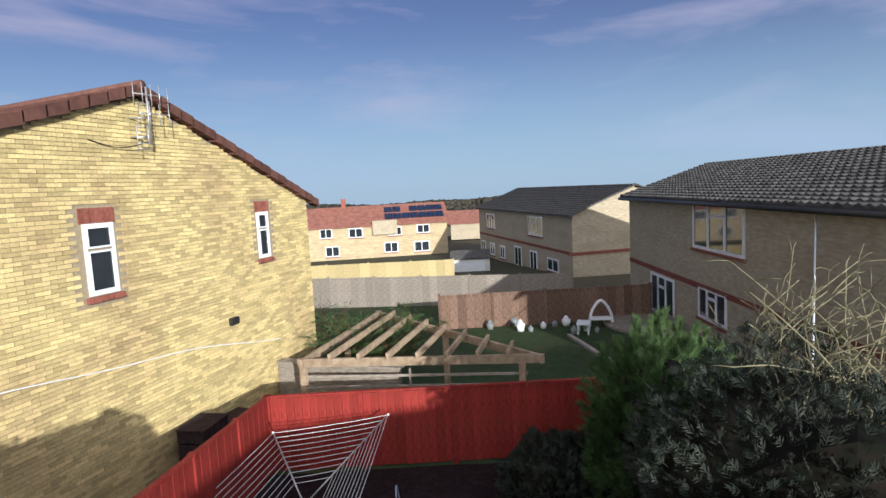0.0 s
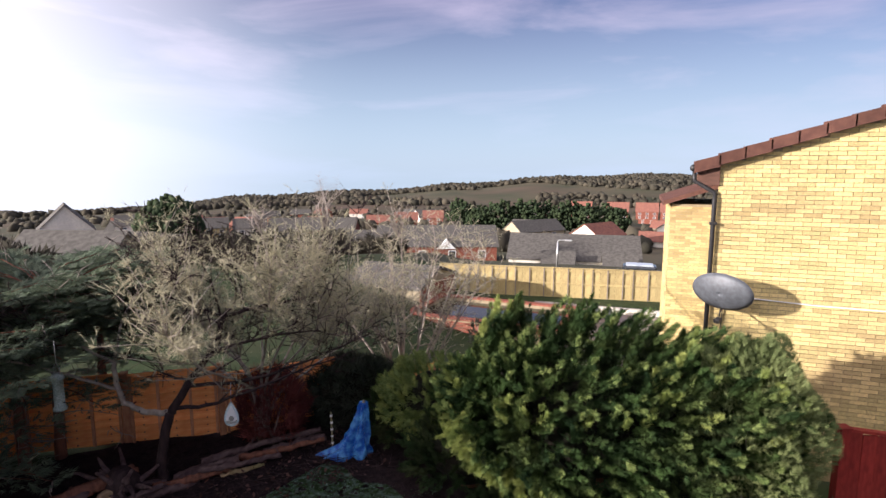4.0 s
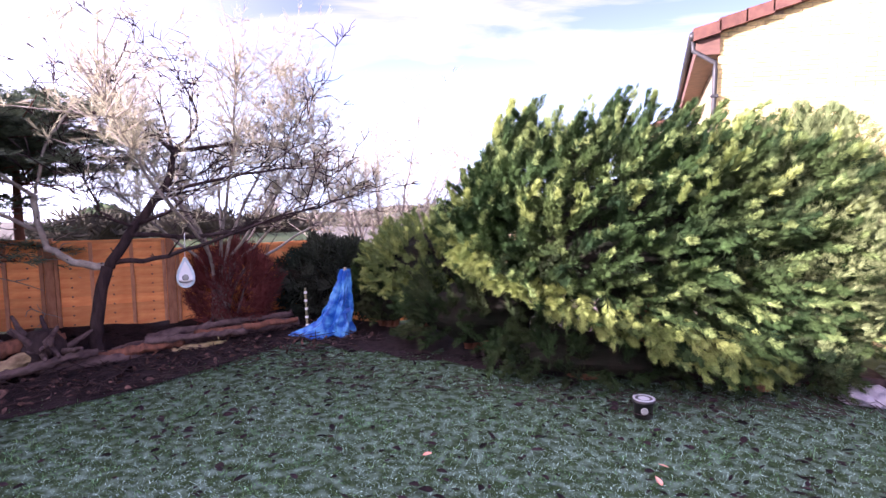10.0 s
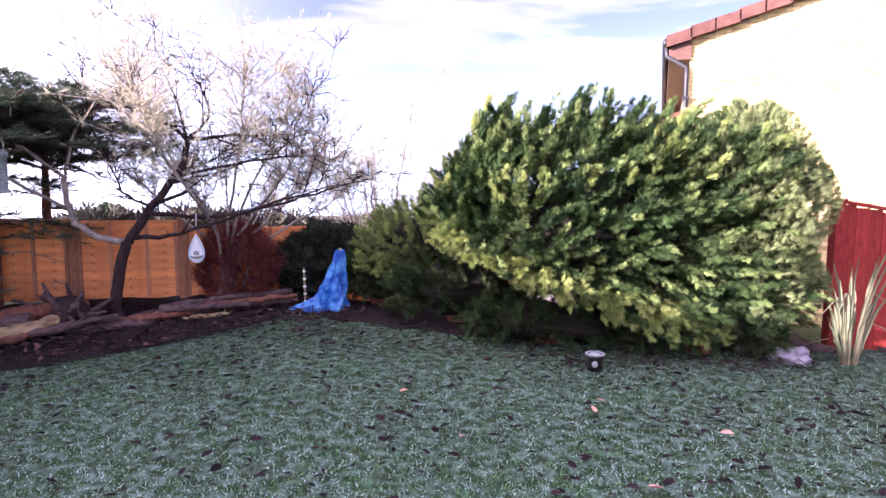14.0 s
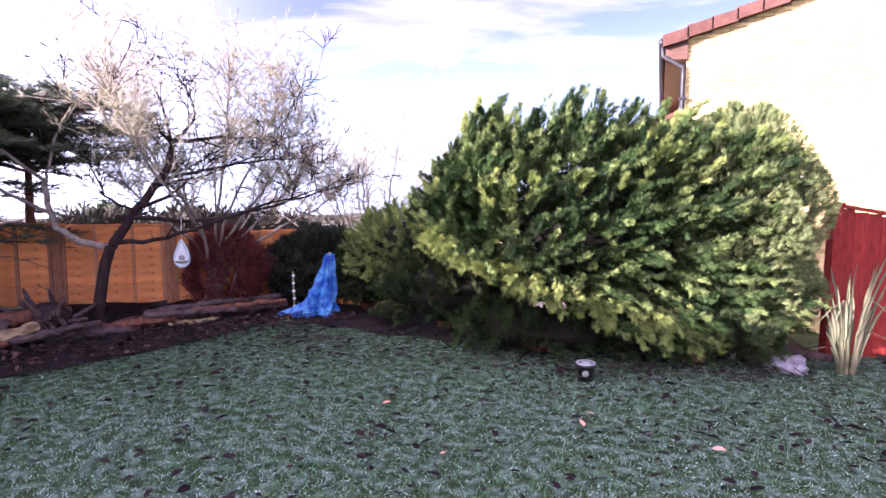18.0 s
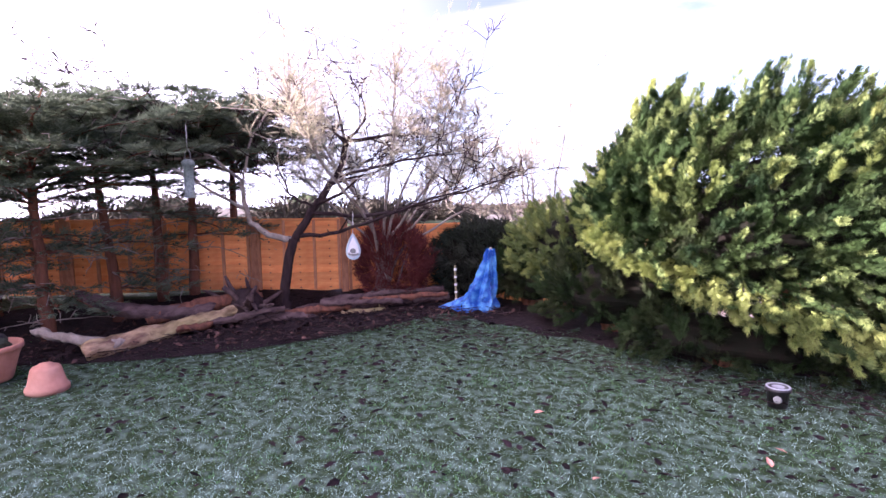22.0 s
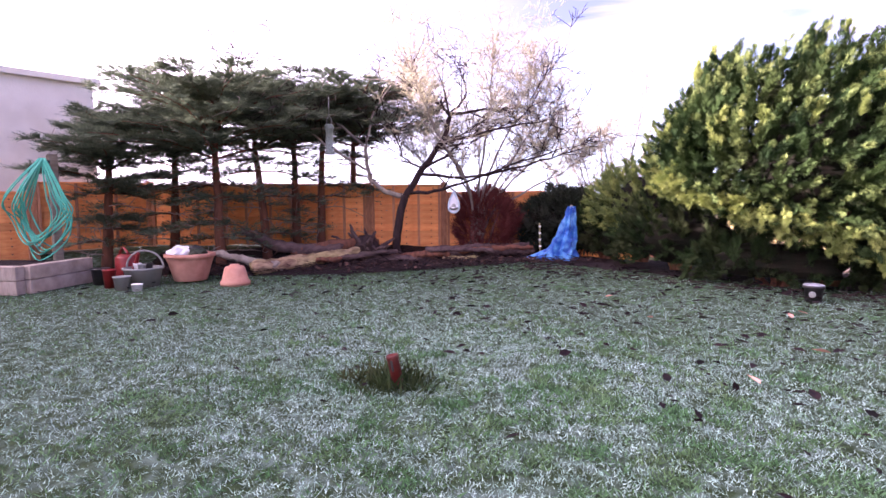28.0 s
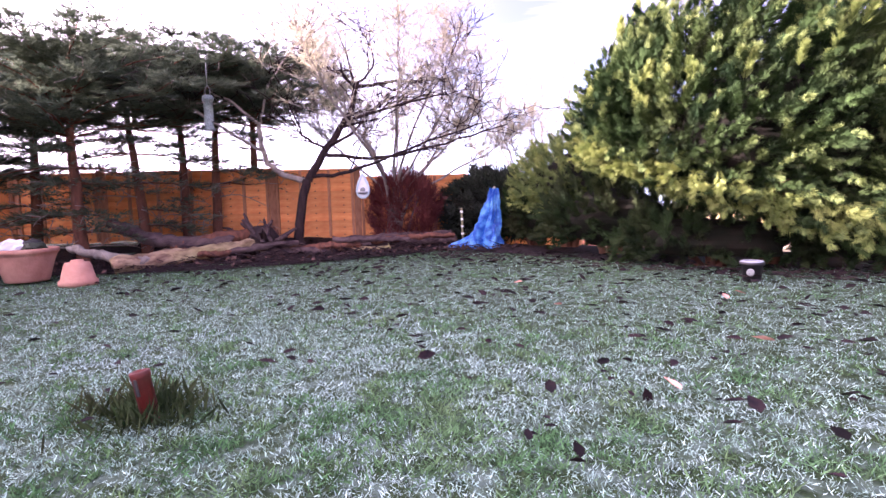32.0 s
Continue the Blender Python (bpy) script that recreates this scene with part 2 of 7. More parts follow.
M_OLIVE = material("feathery_olive_twigs", (0.46, 0.42, 0.30), (0.34, 0.32, 0.21), 2.2, 0.85, per_island=0.3, through_light=0.45)
M_LEAFY = material("broad_leaf_green", (0.06, 0.11, 0.03), (0.09, 0.14, 0.045), 2.0, 0.7, per_island=0.35, through_light=0.3)
M_IVY = material("dark_leaf", (0.022, 0.032, 0.02), (0.045, 0.05, 0.035), 2.0, 0.7, per_island=0.4, through_light=0.2)
M_REDBUSH = material("red_brown_twigs", (0.17, 0.045, 0.04), (0.10, 0.03, 0.028), 3.0, 0.9, per_island=0.3)
M_FARWOOD = material("far_wood", (0.04, 0.038, 0.028), (0.07, 0.06, 0.043), 0.05, 0.95, per_island=0.35)
M_FARTREE = material("far_conifer", (0.022, 0.036, 0.018), (0.04, 0.055, 0.025), 0.3, 0.95, per_island=0.3)
M_GLASS = material("window_glass", (0.02, 0.025, 0.03), (0.03, 0.035, 0.04), 2, 0.05)
M_GLASS.node_tree.nodes["Principled BSDF"].inputs["Specular IOR Level"].default_value = 0.8
M_GRASS = material("grass_blade", (0.045, 0.125, 0.045), (0.095, 0.2, 0.09), 1.2, 0.8, per_island=0.7, third=(0.17, 0.2, 0.1), third_scale=3.0, third_amount=0.4, through_light=0.2)
M_DEADLEAF = material("dead_leaf", (0.006, 0.004, 0.006), (0.016, 0.009, 0.010), 30, 0.85, per_island=0.8)
M_TERRACOTTA = material("terracotta", (0.47, 0.23, 0.17), (0.36, 0.165, 0.12), 8, 0.85, 0.3, 40, third=(0.55, 0.36, 0.27), third_scale=3)
# The pale cyan patches paint crease highlights into the tarpaulin's colour.
M_TARP = material("blue_tarpaulin", (0.008, 0.06, 0.30), (0.018, 0.13, 0.46), 9, 0.28, 0.9, 22, third=(0.16, 0.45, 0.68), third_scale=9, third_amount=0.5)
M_SPLIT = material("split_timber", (0.44, 0.31, 0.19), (0.16, 0.09, 0.065), 16, 0.9, 1.0, 45, stretch=(1, 0.35, 1), third=(0.36, 0.36, 0.13), third_scale=3.0, third_amount=0.5)
M_HOSE = material("green_hose", (0.05, 0.42, 0.30), (0.04, 0.34, 0.25), 10, 0.4)
M_RED = material("red_plastic", (0.22, 0.018, 0.017), (0.15, 0.013, 0.013), 8, 0.4)
M_GREYPOT = material("grey_bucket", (0.22, 0.23, 0.22), (0.16, 0.165, 0.16), 8, 0.6, third=(0.3, 0.3, 0.26), third_scale=4)
M_CLOTH = material("white_cloth", (0.72, 0.73, 0.74), (0.55, 0.56, 0.6), 5, 0.9, 0.6, 12)
M_SLEEPER = material("pale_sleeper", (0.40, 0.34, 0.29), (0.28, 0.23, 0.20), 8, 0.9, 0.5, 30, stretch=(3, 1, 1))
M_REED = material("straw_reed", (0.30, 0.26, 0.16), (0.18, 0.17, 0.09), 10, 0.8, per_island=0.3, through_light=0.2)
M_CEMENT = material("pale_render", (0.80, 0.75, 0.65), (0.70, 0.65, 0.55), 3, 0.9, 0.3, 30, third=(0.45, 0.43, 0.4), third_scale=0.6)
M_WATER = material("pond_water", (0.012, 0.018, 0.014), (0.02, 0.026, 0.018), 3, 0.06)
M_SOLAR = material("solar_glass", (0.012, 0.02, 0.045), (0.02, 0.03, 0.06), 2, 0.15)
M_CAR = material("car_paint", (0.55, 0.60, 0.66), (0.5, 0.55, 0.6), 2, 0.25)

# ---- building tools ----
def mesh_of(name, verts, faces, mat, smooth=False):
    me = bpy.data.meshes.new(name)
    me.from_pydata([tuple(v) for v in verts], [], [tuple(f) for f in faces])
    me.materials.append(mat)
    if smooth:
        me.polygons.foreach_set("use_smooth", [True] * len(me.polygons))
    me.update()
    return me


def thing(name, label, category, m=None, group="", kind=""):
    """An empty at a thing's base, to which its parts belong."""
    ob = new(name)
    ob.matrix_world = m or Matrix()
    return tagged(ob, label, category, group, kind)


def piece(name, me, parent=None, m=None, label=""):
    """A mesh as one object under a thing or a part; m is its pose within the parent."""
    ob = new(name, me)
    if parent:
        ob.parent = parent
    ob.matrix_basis = m or Matrix()
    return tagged(ob, label)


def part(name, bm, mat, parent, label="", m=None):
    me = bpy.data.meshes.new(name)
    bm.to_mesh(me)
    bm.free()
    me.materials.append(mat)
    return piece(name, me, parent, m, label)


BOX_FACES = [(0, 3, 2, 1), (4, 5, 6, 7), (0, 1, 5, 4), (1, 2, 6, 5), (2, 3, 7, 6), (3, 0, 4, 7)]


def box_verts(x0, x1, y0, y1, z0, z1):
    return [(x0, y0, z0), (x1, y0, z0), (x1, y1, z0), (x0, y1, z0), (x0, y0, z1), (x1, y0, z1), (x1, y1, z1), (x0, y1, z1)]


def boxes_mesh(name, boxes, mat):
    verts, faces = [], []
    for b in boxes:
        k = len(verts)
        verts += box_verts(*b)
        faces += [tuple(i + k for i in f) for f in BOX_FACES]
    return mesh_of(name, verts, faces, mat)


def box(x0, x1, y0, y1, z0, z1, bevel=0.0):
    bm = bmesh.new()
    vs = [bm.verts.new(v) for v in box_verts(x0, x1, y0, y1, z0, z1)]
    for f in BOX_FACES:
        bm.faces.new([vs[i] for i in f])
    if bevel:
        bmesh.ops.bevel(bm, geom=bm.edges[:], offset=bevel, segments=2, affect="EDGES", profile=0.6)
    return bm


def frame_on(way, hint=(0, 0, 1)):
    w = Vector(way).normalized()
    side = w.cross(Vector(hint))
    side = side.normalized() if side.length > 1e-4 else Vector((1, 0, 0))
    return side, w.cross(side).normalized() * -1, w


def tubes(paths, sides=7):
    """Verts and faces of tapered tubes; each path is a list of (point, radius)."""
    verts, faces = [], []
    for path in paths:
        start = len(verts)
        whole = Vector(path[-1][0]) - Vector(path[0][0])
        hint = (1, 0.2, 0) if whole.length > 1e-4 and abs(whole.normalized().z) > 0.75 else (0.13, 0.21, 1)
        for i, (p, r) in enumerate(path):
            a, b = path[max(i - 1, 0)][0], path[min(i + 1, len(path) - 1)][0]
            side, upw, _ = frame_on(Vector(b) - Vector(a), hint)
            for k in range(sides):
                c, s = math.cos(2 * math.pi * k / sides), math.sin(2 * math.pi * k / sides)
                verts.append(Vector(p) + (side * c + upw * s) * r)
        for i in range(len(path) - 1):
            for k in range(sides):
                a, b = start + i * sides + k, start + i * sides + (k + 1) % sides
                faces.append((a, b, b + sides, a + sides))
        faces.append(tuple(start + k for k in reversed(range(sides))))
        faces.append(tuple(len(verts) - sides + k for k in range(sides)))
    return verts, faces


def tube_mesh(name, paths, mat, sides=7):
    return mesh_of(name, *tubes(paths, sides), mat, smooth=True)


def bent(points, r0, r1, steps=5, wobble=0.0, seed=0):
    """A smooth tapered path through the points."""
    rng = random.Random(seed)
    pts = [Vector(p) for p in points]
    out = []
    n = len(pts) - 1
    for i in range(n):
        p0, p1, p2, p3 = pts[max(i - 1, 0)], pts[i], pts[i + 1], pts[min(i + 2, n)]
        for k in range(steps if i < n - 1 else steps + 1):
            t = k / steps
            q = 0.5 * ((2 * p1) + (p2 - p0) * t + (2 * p0 - 5 * p1 + 4 * p2 - p3) * t * t + (3 * p1 - p0 - 3 * p2 + p3) * t**3)
            u = (i + t) / n
            q += Vector((rng.uniform(-1, 1), rng.uniform(-1, 1), rng.uniform(-1, 1))) * wobble
            out.append((q, r0 + (r1 - r0) * u))
    return out


def lathe(name, profile, mat, sides=24):
    """A turned shape from (radius, height) pairs."""
    verts, faces = [], []
    for r, z in profile:
        verts += [(r * math.cos(2 * math.pi * k / sides), r * math.sin(2 * math.pi * k / sides), z) for k in range(sides)]
    for i in range(len(profile) - 1):
        for k in range(sides):
            a, b = i * sides + k, i * sides + (k + 1) % sides
            faces.append((a, b, b + sides, a + sides))
    faces.append(tuple(reversed(range(sides))))
    faces.append(tuple(len(verts) - sides + k for k in range(sides)))
    return mesh_of(name, verts, faces, mat, smooth=True)


def spray(leaflets=4, width=0.5, curl=0.12):
    """One flat feathery spray, one unit long along +y: a tip and pairs of pointed leaflets, each two triangles."""
    verts, faces = [], []

    def blade(base, tip, half, lift):
        b, t = np.array(base, float), np.array(tip, float)
        side = np.cross(t - b, (0, 0, 1.0))
        side = side / (np.linalg.norm(side) + 1e-9) * half
        mid = b * 0.5 + t * 0.5 + (0, 0, lift)
        k = len(verts)
        verts.extend([b, mid + side, t, mid - side])
        faces.append((k, k + 1, k + 2))
        faces.append((k, k + 2, k + 3))

    blade((0, 0, 0), (0, 1, -curl), 0.05 + 0.04 * width, curl)
    for i in range(leaflets):
        y = 0.08 + 0.72 * i / leaflets
        long = width * (0.95 - 0.55 * i / leaflets)
        for s in (-1, 1):
            blade((0, y, curl * y), (s * long * 0.75, y + long * 0.62, -curl * 0.8), 0.085 * (1.15 - 0.4 * i / leaflets), curl * 0.7)
    return np.array(verts), np.array(faces)


def scatter(name, template, places, ways, ups, sizes, mat):
    """One mesh of many copies of a template: each stands at its place, points its way, is as long as its size."""
    tv, tf = template
    places, ways, ups, sizes = (np.asarray(a, float) for a in (places, ways, ups, sizes))
    w = ways / (np.linalg.norm(ways, axis=1, keepdims=True) + 1e-9)
    x = np.cross(w, ups)
    x /= np.linalg.norm(x, axis=1, keepdims=True) + 1e-9
    z = np.cross(x, w)
    rot = np.stack([x, w, z], 2) * sizes[:, None, None]
    verts = (np.einsum("nij,kj->nki", rot, tv) + places[:, None, :]).reshape(-1, 3)
    faces = (tf[None] + (np.arange(len(places)) * len(tv))[:, None, None]).reshape(-1, 3)
    me = bpy.data.meshes.new(name)
    me.vertices.add(len(verts))
    me.vertices.foreach_set("co", verts.ravel())
    me.loops.add(faces.size)
    me.loops.foreach_set("vertex_index", faces.ravel().astype(np.int32))
    me.polygons.add(len(faces))
    me.polygons.foreach_set("loop_start", np.arange(0, faces.size, 3, dtype=np.int32))
    me.update(calc_edges=True)
    me.materials.append(mat)
    return me


RNG = np.random.default_rng(7)


def unit(n):
    v = RNG.normal(size=(n, 3))
    return v / np.linalg.norm(v, axis=1, keepdims=True)


def smooth_step(a, b, x):
    t = np.clip((x - a) / (b - a), 0, 1)
    return t * t * (3 - 2 * t)

# ---- the lie of the land ----
def land(x, y):
    """Height of the ground: a level lawn, a bank along the fence, lower yards, then a valley with hills beyond."""
    x, y = np.asarray(x, float), np.asarray(y, float)
    drop = 1.12 * np.maximum(smooth_step(1.6, 8.0, x), smooth_step(-2.6, -0.6, y) * smooth_step(-9.0, -3.0, x + 0.3 * y))
    r = np.hypot(x + 1, y + 8)
    away = np.degrees(np.arctan2(-(x + 1), y + 8))
    deep = 0.3 + 0.7 * smooth_step(-48, -8, away)
    skyline = np.interp(away, [-180, -75, -58, -4, 15, 29, 42, 50, 80, 180], [-0.025, -0.024, -0.022, -0.014, -0.031, -0.048, -0.062, -0.07, -0.06, -0.025])
    low = np.interp(r, [0, 26, 80, 200, 420, 5000], [0, 0, -8.2, -17.5, -30, -30]) * deep
    top = 4.8 + skyline * 900 + 2.5 * np.sin(away * 0.21) + 1.5 * np.sin(away * 0.63 + 2)
    rise = smooth_step(400, 900, r)
    far = low * (1 - rise) + top * rise - np.maximum(r - 920, 0) * 0.09
    bank = 0.17 * smooth_step(0.9, 2.2, bank_depth(x, y)) * smooth_step(-9.5, -8.6, y) * smooth_step(0.5, -1.0, y)
    return -drop + far + bank


FENCE_M, FENCE_L, FENCE_R = (-6.9, -3.6), (-11.3, -6.85), (-4.2, -0.9)


def bank_depth(x, y):
    """How far a place lies behind the front edge of the border under the trees."""
    return ((x + 5.3) * -0.62 + (y + 4.6) * 0.55) * 1.1


def ground_at(x, y):
    return float(land(x, y))


ground_v, ground_f = [], []
rings, spokes = 110, 180
radii = [0.0] + [0.25 * (4200 / 0.25) ** (i / (rings - 1)) for i in range(rings)]
for i, r in enumerate(radii):
    for k in range(spokes if i else 1):
        a = 2 * math.pi * k / spokes
        gx, gy = -1 + r * math.sin(a), -7 + r * math.cos(a)
        ground_v.append((gx, gy, 0))
ga = np.array(ground_v)
ga[:, 2] = land(ga[:, 0], ga[:, 1])
for k in range(spokes):
    ground_f.append((0, 1 + (k + 1) % spokes, 1 + k))
for i in range(rings - 1):
    for k in range(spokes):
        a, b = 1 + i * spokes + k, 1 + i * spokes + (k + 1) % spokes
        ground_f.append((a, b, b + spokes, a + spokes))
ground = tagged(new("ground", mesh_of("ground", ga, ground_f, M_LAWN, smooth=True)), "frost-whitened garden lawn falling away to fields and a valley", "ground", kind="structure")
ground.data.materials.append(M_FIELD)
ground.data.materials.append(M_GREENLAWN)
for poly in ground.data.polygons:
    c = poly.center
    own = c.x < 2.3 and c.y < (-3.2 if c.x > -3.2 else -3.2 + 0.75 * (c.x + 3.2) + 1.5)
    poly.material_index = 1 if math.hypot(c.x + 1, c.y + 8) > 30 else 0 if own else 2



# ---- the brick house with the gable ----
GX0, GX1, GY, APEX_X, EAVE, APEX, BASE, DEEP = 0.59, 13.3, 0.48, 7.55, 4.52, 6.72, -1.35, 9.0
W1, W2 = (6.1, 6.76, 2.97, 4.62), (10.9, 11.42, 3.0, 4.56)
BRICK_L, BRICK_H = 0.27, 0.0745


def gable_top(x):
    return APEX - (APEX - EAVE) * abs(x - APEX_X) / (APEX_X - GX0 if x < APEX_X else GX1 - APEX_X)


def in_window(x0, x1, z0, z1):
    return any(x1 > w[0] and x0 < w[1] and z1 > w[2] and z0 < w[3] for w in (W1, W2))


def pane_window(parent, w, h, depth=0.09, lights=((0, 1, 0, 0.62), (0, 1, 0.66, 1)), name="window", m=None, bar=0.055, curtain=True):
    """A white window in the plane y = 0, its lower left corner at the origin: frame, sill and panes."""
    win = piece(name, boxes_mesh("window_frame", [(0, bar, 0, depth, 0, h), (w - bar, w, 0, depth, 0, h), (bar, w - bar, 0, depth, 0, bar), (bar, w - bar, 0, depth, h - bar, h)], M_WHITE), parent, m, "white plastic window")
    bars, panes = [], []
    iw, ih = w - 2 * bar, h - 2 * bar
    for a, b, c, d in lights:
        x0, x1, z0, z1 = bar + a * iw, bar + b * iw, bar + c * ih, bar + d * ih
        k = bar * 0.6
        bars = [(x0, x0 + k, -0.012, depth * 0.6, z0, z1), (x1 - k, x1, -0.012, depth * 0.6, z0, z1), (x0 + k, x1 - k, -0.012, depth * 0.6, z0, z0 + k), (x0 + k, x1 - k, -0.012, depth * 0.6, z1 - k, z1)]
        piece("pane", boxes_mesh("pane", [(x0 + k, x1 - k, 0.02, 0.026, z0 + k, z1 - k)], M_GLASS), win)
        for b in bars:
            piece("casement_bar", boxes_mesh("casement_bar", [b], M_WHITE), win)
    return win


house = thing("brick_house", "buff brick house with tiled gable roof and two small white windows", "house")
shell_v = [(GX0 + 0.02, GY + 0.02, BASE), (GX1 - 0.02, GY + 0.02, BASE), (GX1 - 0.02, GY + 0.02, EAVE - 0.05), (APEX_X, GY + 0.02, APEX - 0.05), (GX0 + 0.02, GY + 0.02, EAVE - 0.05)]
shell_v += [(x, y + DEEP, z) for x, y, z in shell_v]
gable_wall = piece("wall", mesh_of("wall", shell_v, [(0, 1, 2, 3, 4), (9, 8, 7, 6, 5)] + [((i + 1) % 5, i, i + 5, (i + 1) % 5 + 5) for i in range(5)], M_MORTAR), house, label="buff brick wall with pale mortar joints")

# roof slopes, with courses of tiles as steps
for side, (xa, xb) in (("left", (GX0 - 0.42, APEX_X)), ("right", (GX1 + 0.42, APEX_X))):
    n = 22
    for i in range(n):
        rv, rf = [], []
        u0, u1 = i / n, (i + 1.12) / n
        za, zb = EAVE - 0.12 + (APEX - EAVE + 0.2) * u0, EAVE - 0.12 + (APEX - EAVE + 0.2) * u1
        x0, x1 = xa + (xb - xa) * u0, xa + (xb - xa) * min(u1, 1)
        k = len(rv)
        for y in (GY - 0.12, GY + DEEP + 0.1):
            rv += [(x0, y, za + 0.05), (x0, y, za + 0.1), (x1, y, zb + 0.07), (x1, y, zb + 0.02)]
        rf += [(k, k + 1, k + 5, k + 4), (k + 1, k + 2, k + 6, k + 5), (k, k + 3, k + 2, k + 1), (k + 4, k + 5, k + 6, k + 7), (k + 3, k, k + 4, k + 7)]
        piece("tile_course", mesh_of("tile_course", rv, rf, M_VERGE), house)
    # verge tiles along the gable edge, each one proud of the next
    nv = 19
    for i in range(nv):
        u0, u1 = i / nv, (i + 1.06) / nv
        p0 = Vector((xa + (xb - xa) * u0, 0, EAVE - 0.06 + (APEX - EAVE + 0.2) * u0))
        p1 = Vector((xa + (xb - xa) * min(u1, 1.0), 0, EAVE - 0.06 + (APEX - EAVE + 0.2) * min(u1, 1.0)))
        h, y0, y1, lift = 0.15, GY - 0.17, GY + 0.05, 0.012 * (i % 2)
        vv = []
        for y in (y0, y1):
            vv += [(p0.x, y, p0.z - h + lift), (p1.x, y, p1.z - h - 0.02 + lift), (p1.x, y, p1.z + 0.03 + lift), (p0.x, y, p0.z + 0.055 + lift)]
        piece("verge_tile", mesh_of("verge_tile", vv, [(0, 1, 2, 3), (7, 6, 5, 4), (3, 2, 6, 7), (1, 0, 4, 5), (0, 3, 7, 4), (2, 1, 5, 6)], M_VERGE), house)
piece("ridge", tube_mesh("ridge", [[((APEX_X, GY - 0.18, APEX + 0.14), 0.11), ((APEX_X, GY + DEEP, APEX + 0.14), 0.11)]], M_VERGE, 10), house, label="brown ridge tiles")
# boxed eaves end, gutter and downpipe
M_BROWN = material("brown_stained_board", (0.13, 0.065, 0.045), (0.09, 0.045, 0.032), 6, 0.7, stretch=(1, 1, 3))
part("soffit", box(GX0 - 0.36, GX0 + 0.01, GY - 0.06, GY + DEEP, EAVE - 0.42, EAVE - 0.1, 0.01), M_BROWN, house, "dark brown boxed eaves")
piece("gutter", tube_mesh("gutter", [[((GX0 - 0.43, GY - 0.14, EAVE - 0.12), 0.065), ((GX0 - 0.43, GY + DEEP, EAVE - 0.15), 0.065)]], M_BLACK, 10), house, label="black plastic gutter")
down = [((GX0 - 0.4, GY - 0.03, EAVE - 0.16), 0.04), ((GX0 - 0.4, GY - 0.03, EAVE - 0.34), 0.04), ((GX0 - 0.06, GY - 0.05, EAVE - 0.55), 0.04), ((GX0 - 0.05, GY - 0.05, EAVE - 0.68), 0.04), ((GX0 - 0.05, GY - 0.05, BASE), 0.04)]
pipe = piece("downpipe", tube_mesh("downpipe", [down], M_BLACK, 10), house, label="black plastic downpipe")
for z in (3.4, 2.2, 1.0, -0.2):
    part("bracket", box(GX0 - 0.11, GX0 + 0.01, GY - 0.1, GY + 0.0, z, z + 0.05, 0.006), M_BLACK, pipe)
# windows with red soldier lintels and sills
for w in (W1, W2):
    x0, x1, z0, z1 = w
    lint = 0.27
    win = pane_window(house, x1 - x0 - 0.04, z1 - z0 - lint - 0.12, 0.09, ((0, 1, 0, 0.63), (0, 1, 0.67, 1)), m=Matrix.Translation((x0 + 0.02, GY - 0.005, z0 + 0.12)))
    part("curtain", box(x1 - x0 - 0.27, x1 - x0 - 0.1, 0.04, 0.06, 0.08, z1 - z0 - lint - 0.25), M_WHITE, win, "pale curtain")
    n = 7 if w is W1 else 6
    step = (x1 - x0 + 0.06) / n
    for i in range(n):
        part("lintel_brick", box(x0 - 0.03 + i * step, x0 - 0.03 + (i + 1) * step - 0.012, GY - 0.012, GY + 0.06, z1 - lint, z1, 0.005), M_REDBRICK, house)
    for i in range(3):
        s3 = (x1 - x0 + 0.1) / 3
        part("sill_brick", box(x0 - 0.05 + i * s3, x0 - 0.05 + (i + 1) * s3 - 0.012, GY - 0.06, GY + 0.06, z0, z0 + 0.1, 0.006), M_REDBRICK, house)

# cable across the wall, clipped, and a dark box for an unlit security lamp
cable = [(0.95 + i * 0.62, GY - 0.02, 2.13 - 0.012 * i - 0.03 * math.sin(i * 0.9) - 0.0035 * i * i) for i in range(18)]
piece("cable", tube_mesh("cable", [bent(cable, 0.012, 0.012, 3)], M_WHITE, 5), house, label="thin white cable clipped along the wall")
part("vent", box(9.55, 9.82, GY - 0.1, GY + 0.0, 1.72, 1.9, 0.02), M_BLACK, house, "small dark unlit security lamp")

# back wing, set behind the corner
wing = part("wing", box(0.12, 2.3, 6.2, 9.4, BASE, 3.4), M_MORTAR, house, "lower buff brick wing")
wing_bricks = []
for r in range(63):
    z0 = BASE + r * 0.0745
    for k in range(9):
        x0 = 0.12 + (k - 0.5 * (r % 2)) * 0.27
        wing_bricks.append((max(x0, 0.12), x0 + 0.26, 6.19, 6.24, z0 + 0.005, z0 + 0.07))
    for k in range(12):
        y0 = 6.24 + (k - 0.5 * (r % 2)) * 0.27
        wing_bricks.append((0.11, 0.16, max(y0, 6.24), min(y0 + 0.26, 9.4), z0 + 0.005, z0 + 0.07))
tagged(piece("brickwork", boxes_mesh("brickwork", wing_bricks, M_BUFF), wing), kind="stuff")
wv = [(-0.1, 6.0, 3.38), (2.3, 6.0, 4.2), (2.3, 6.0, 4.32), (-0.1, 6.0, 3.5)]
wv += [(x, 9.6, z) for x, _, z in wv]
piece("wing_roof", mesh_of("wing_roof", wv, [(0, 1, 2, 3), (7, 6, 5, 4), (3, 2, 6, 7), (1, 0, 4, 5), (0, 3, 7, 4), (2, 1, 5, 6)], M_VERGE), house, label="brown tiled lean-to roof")

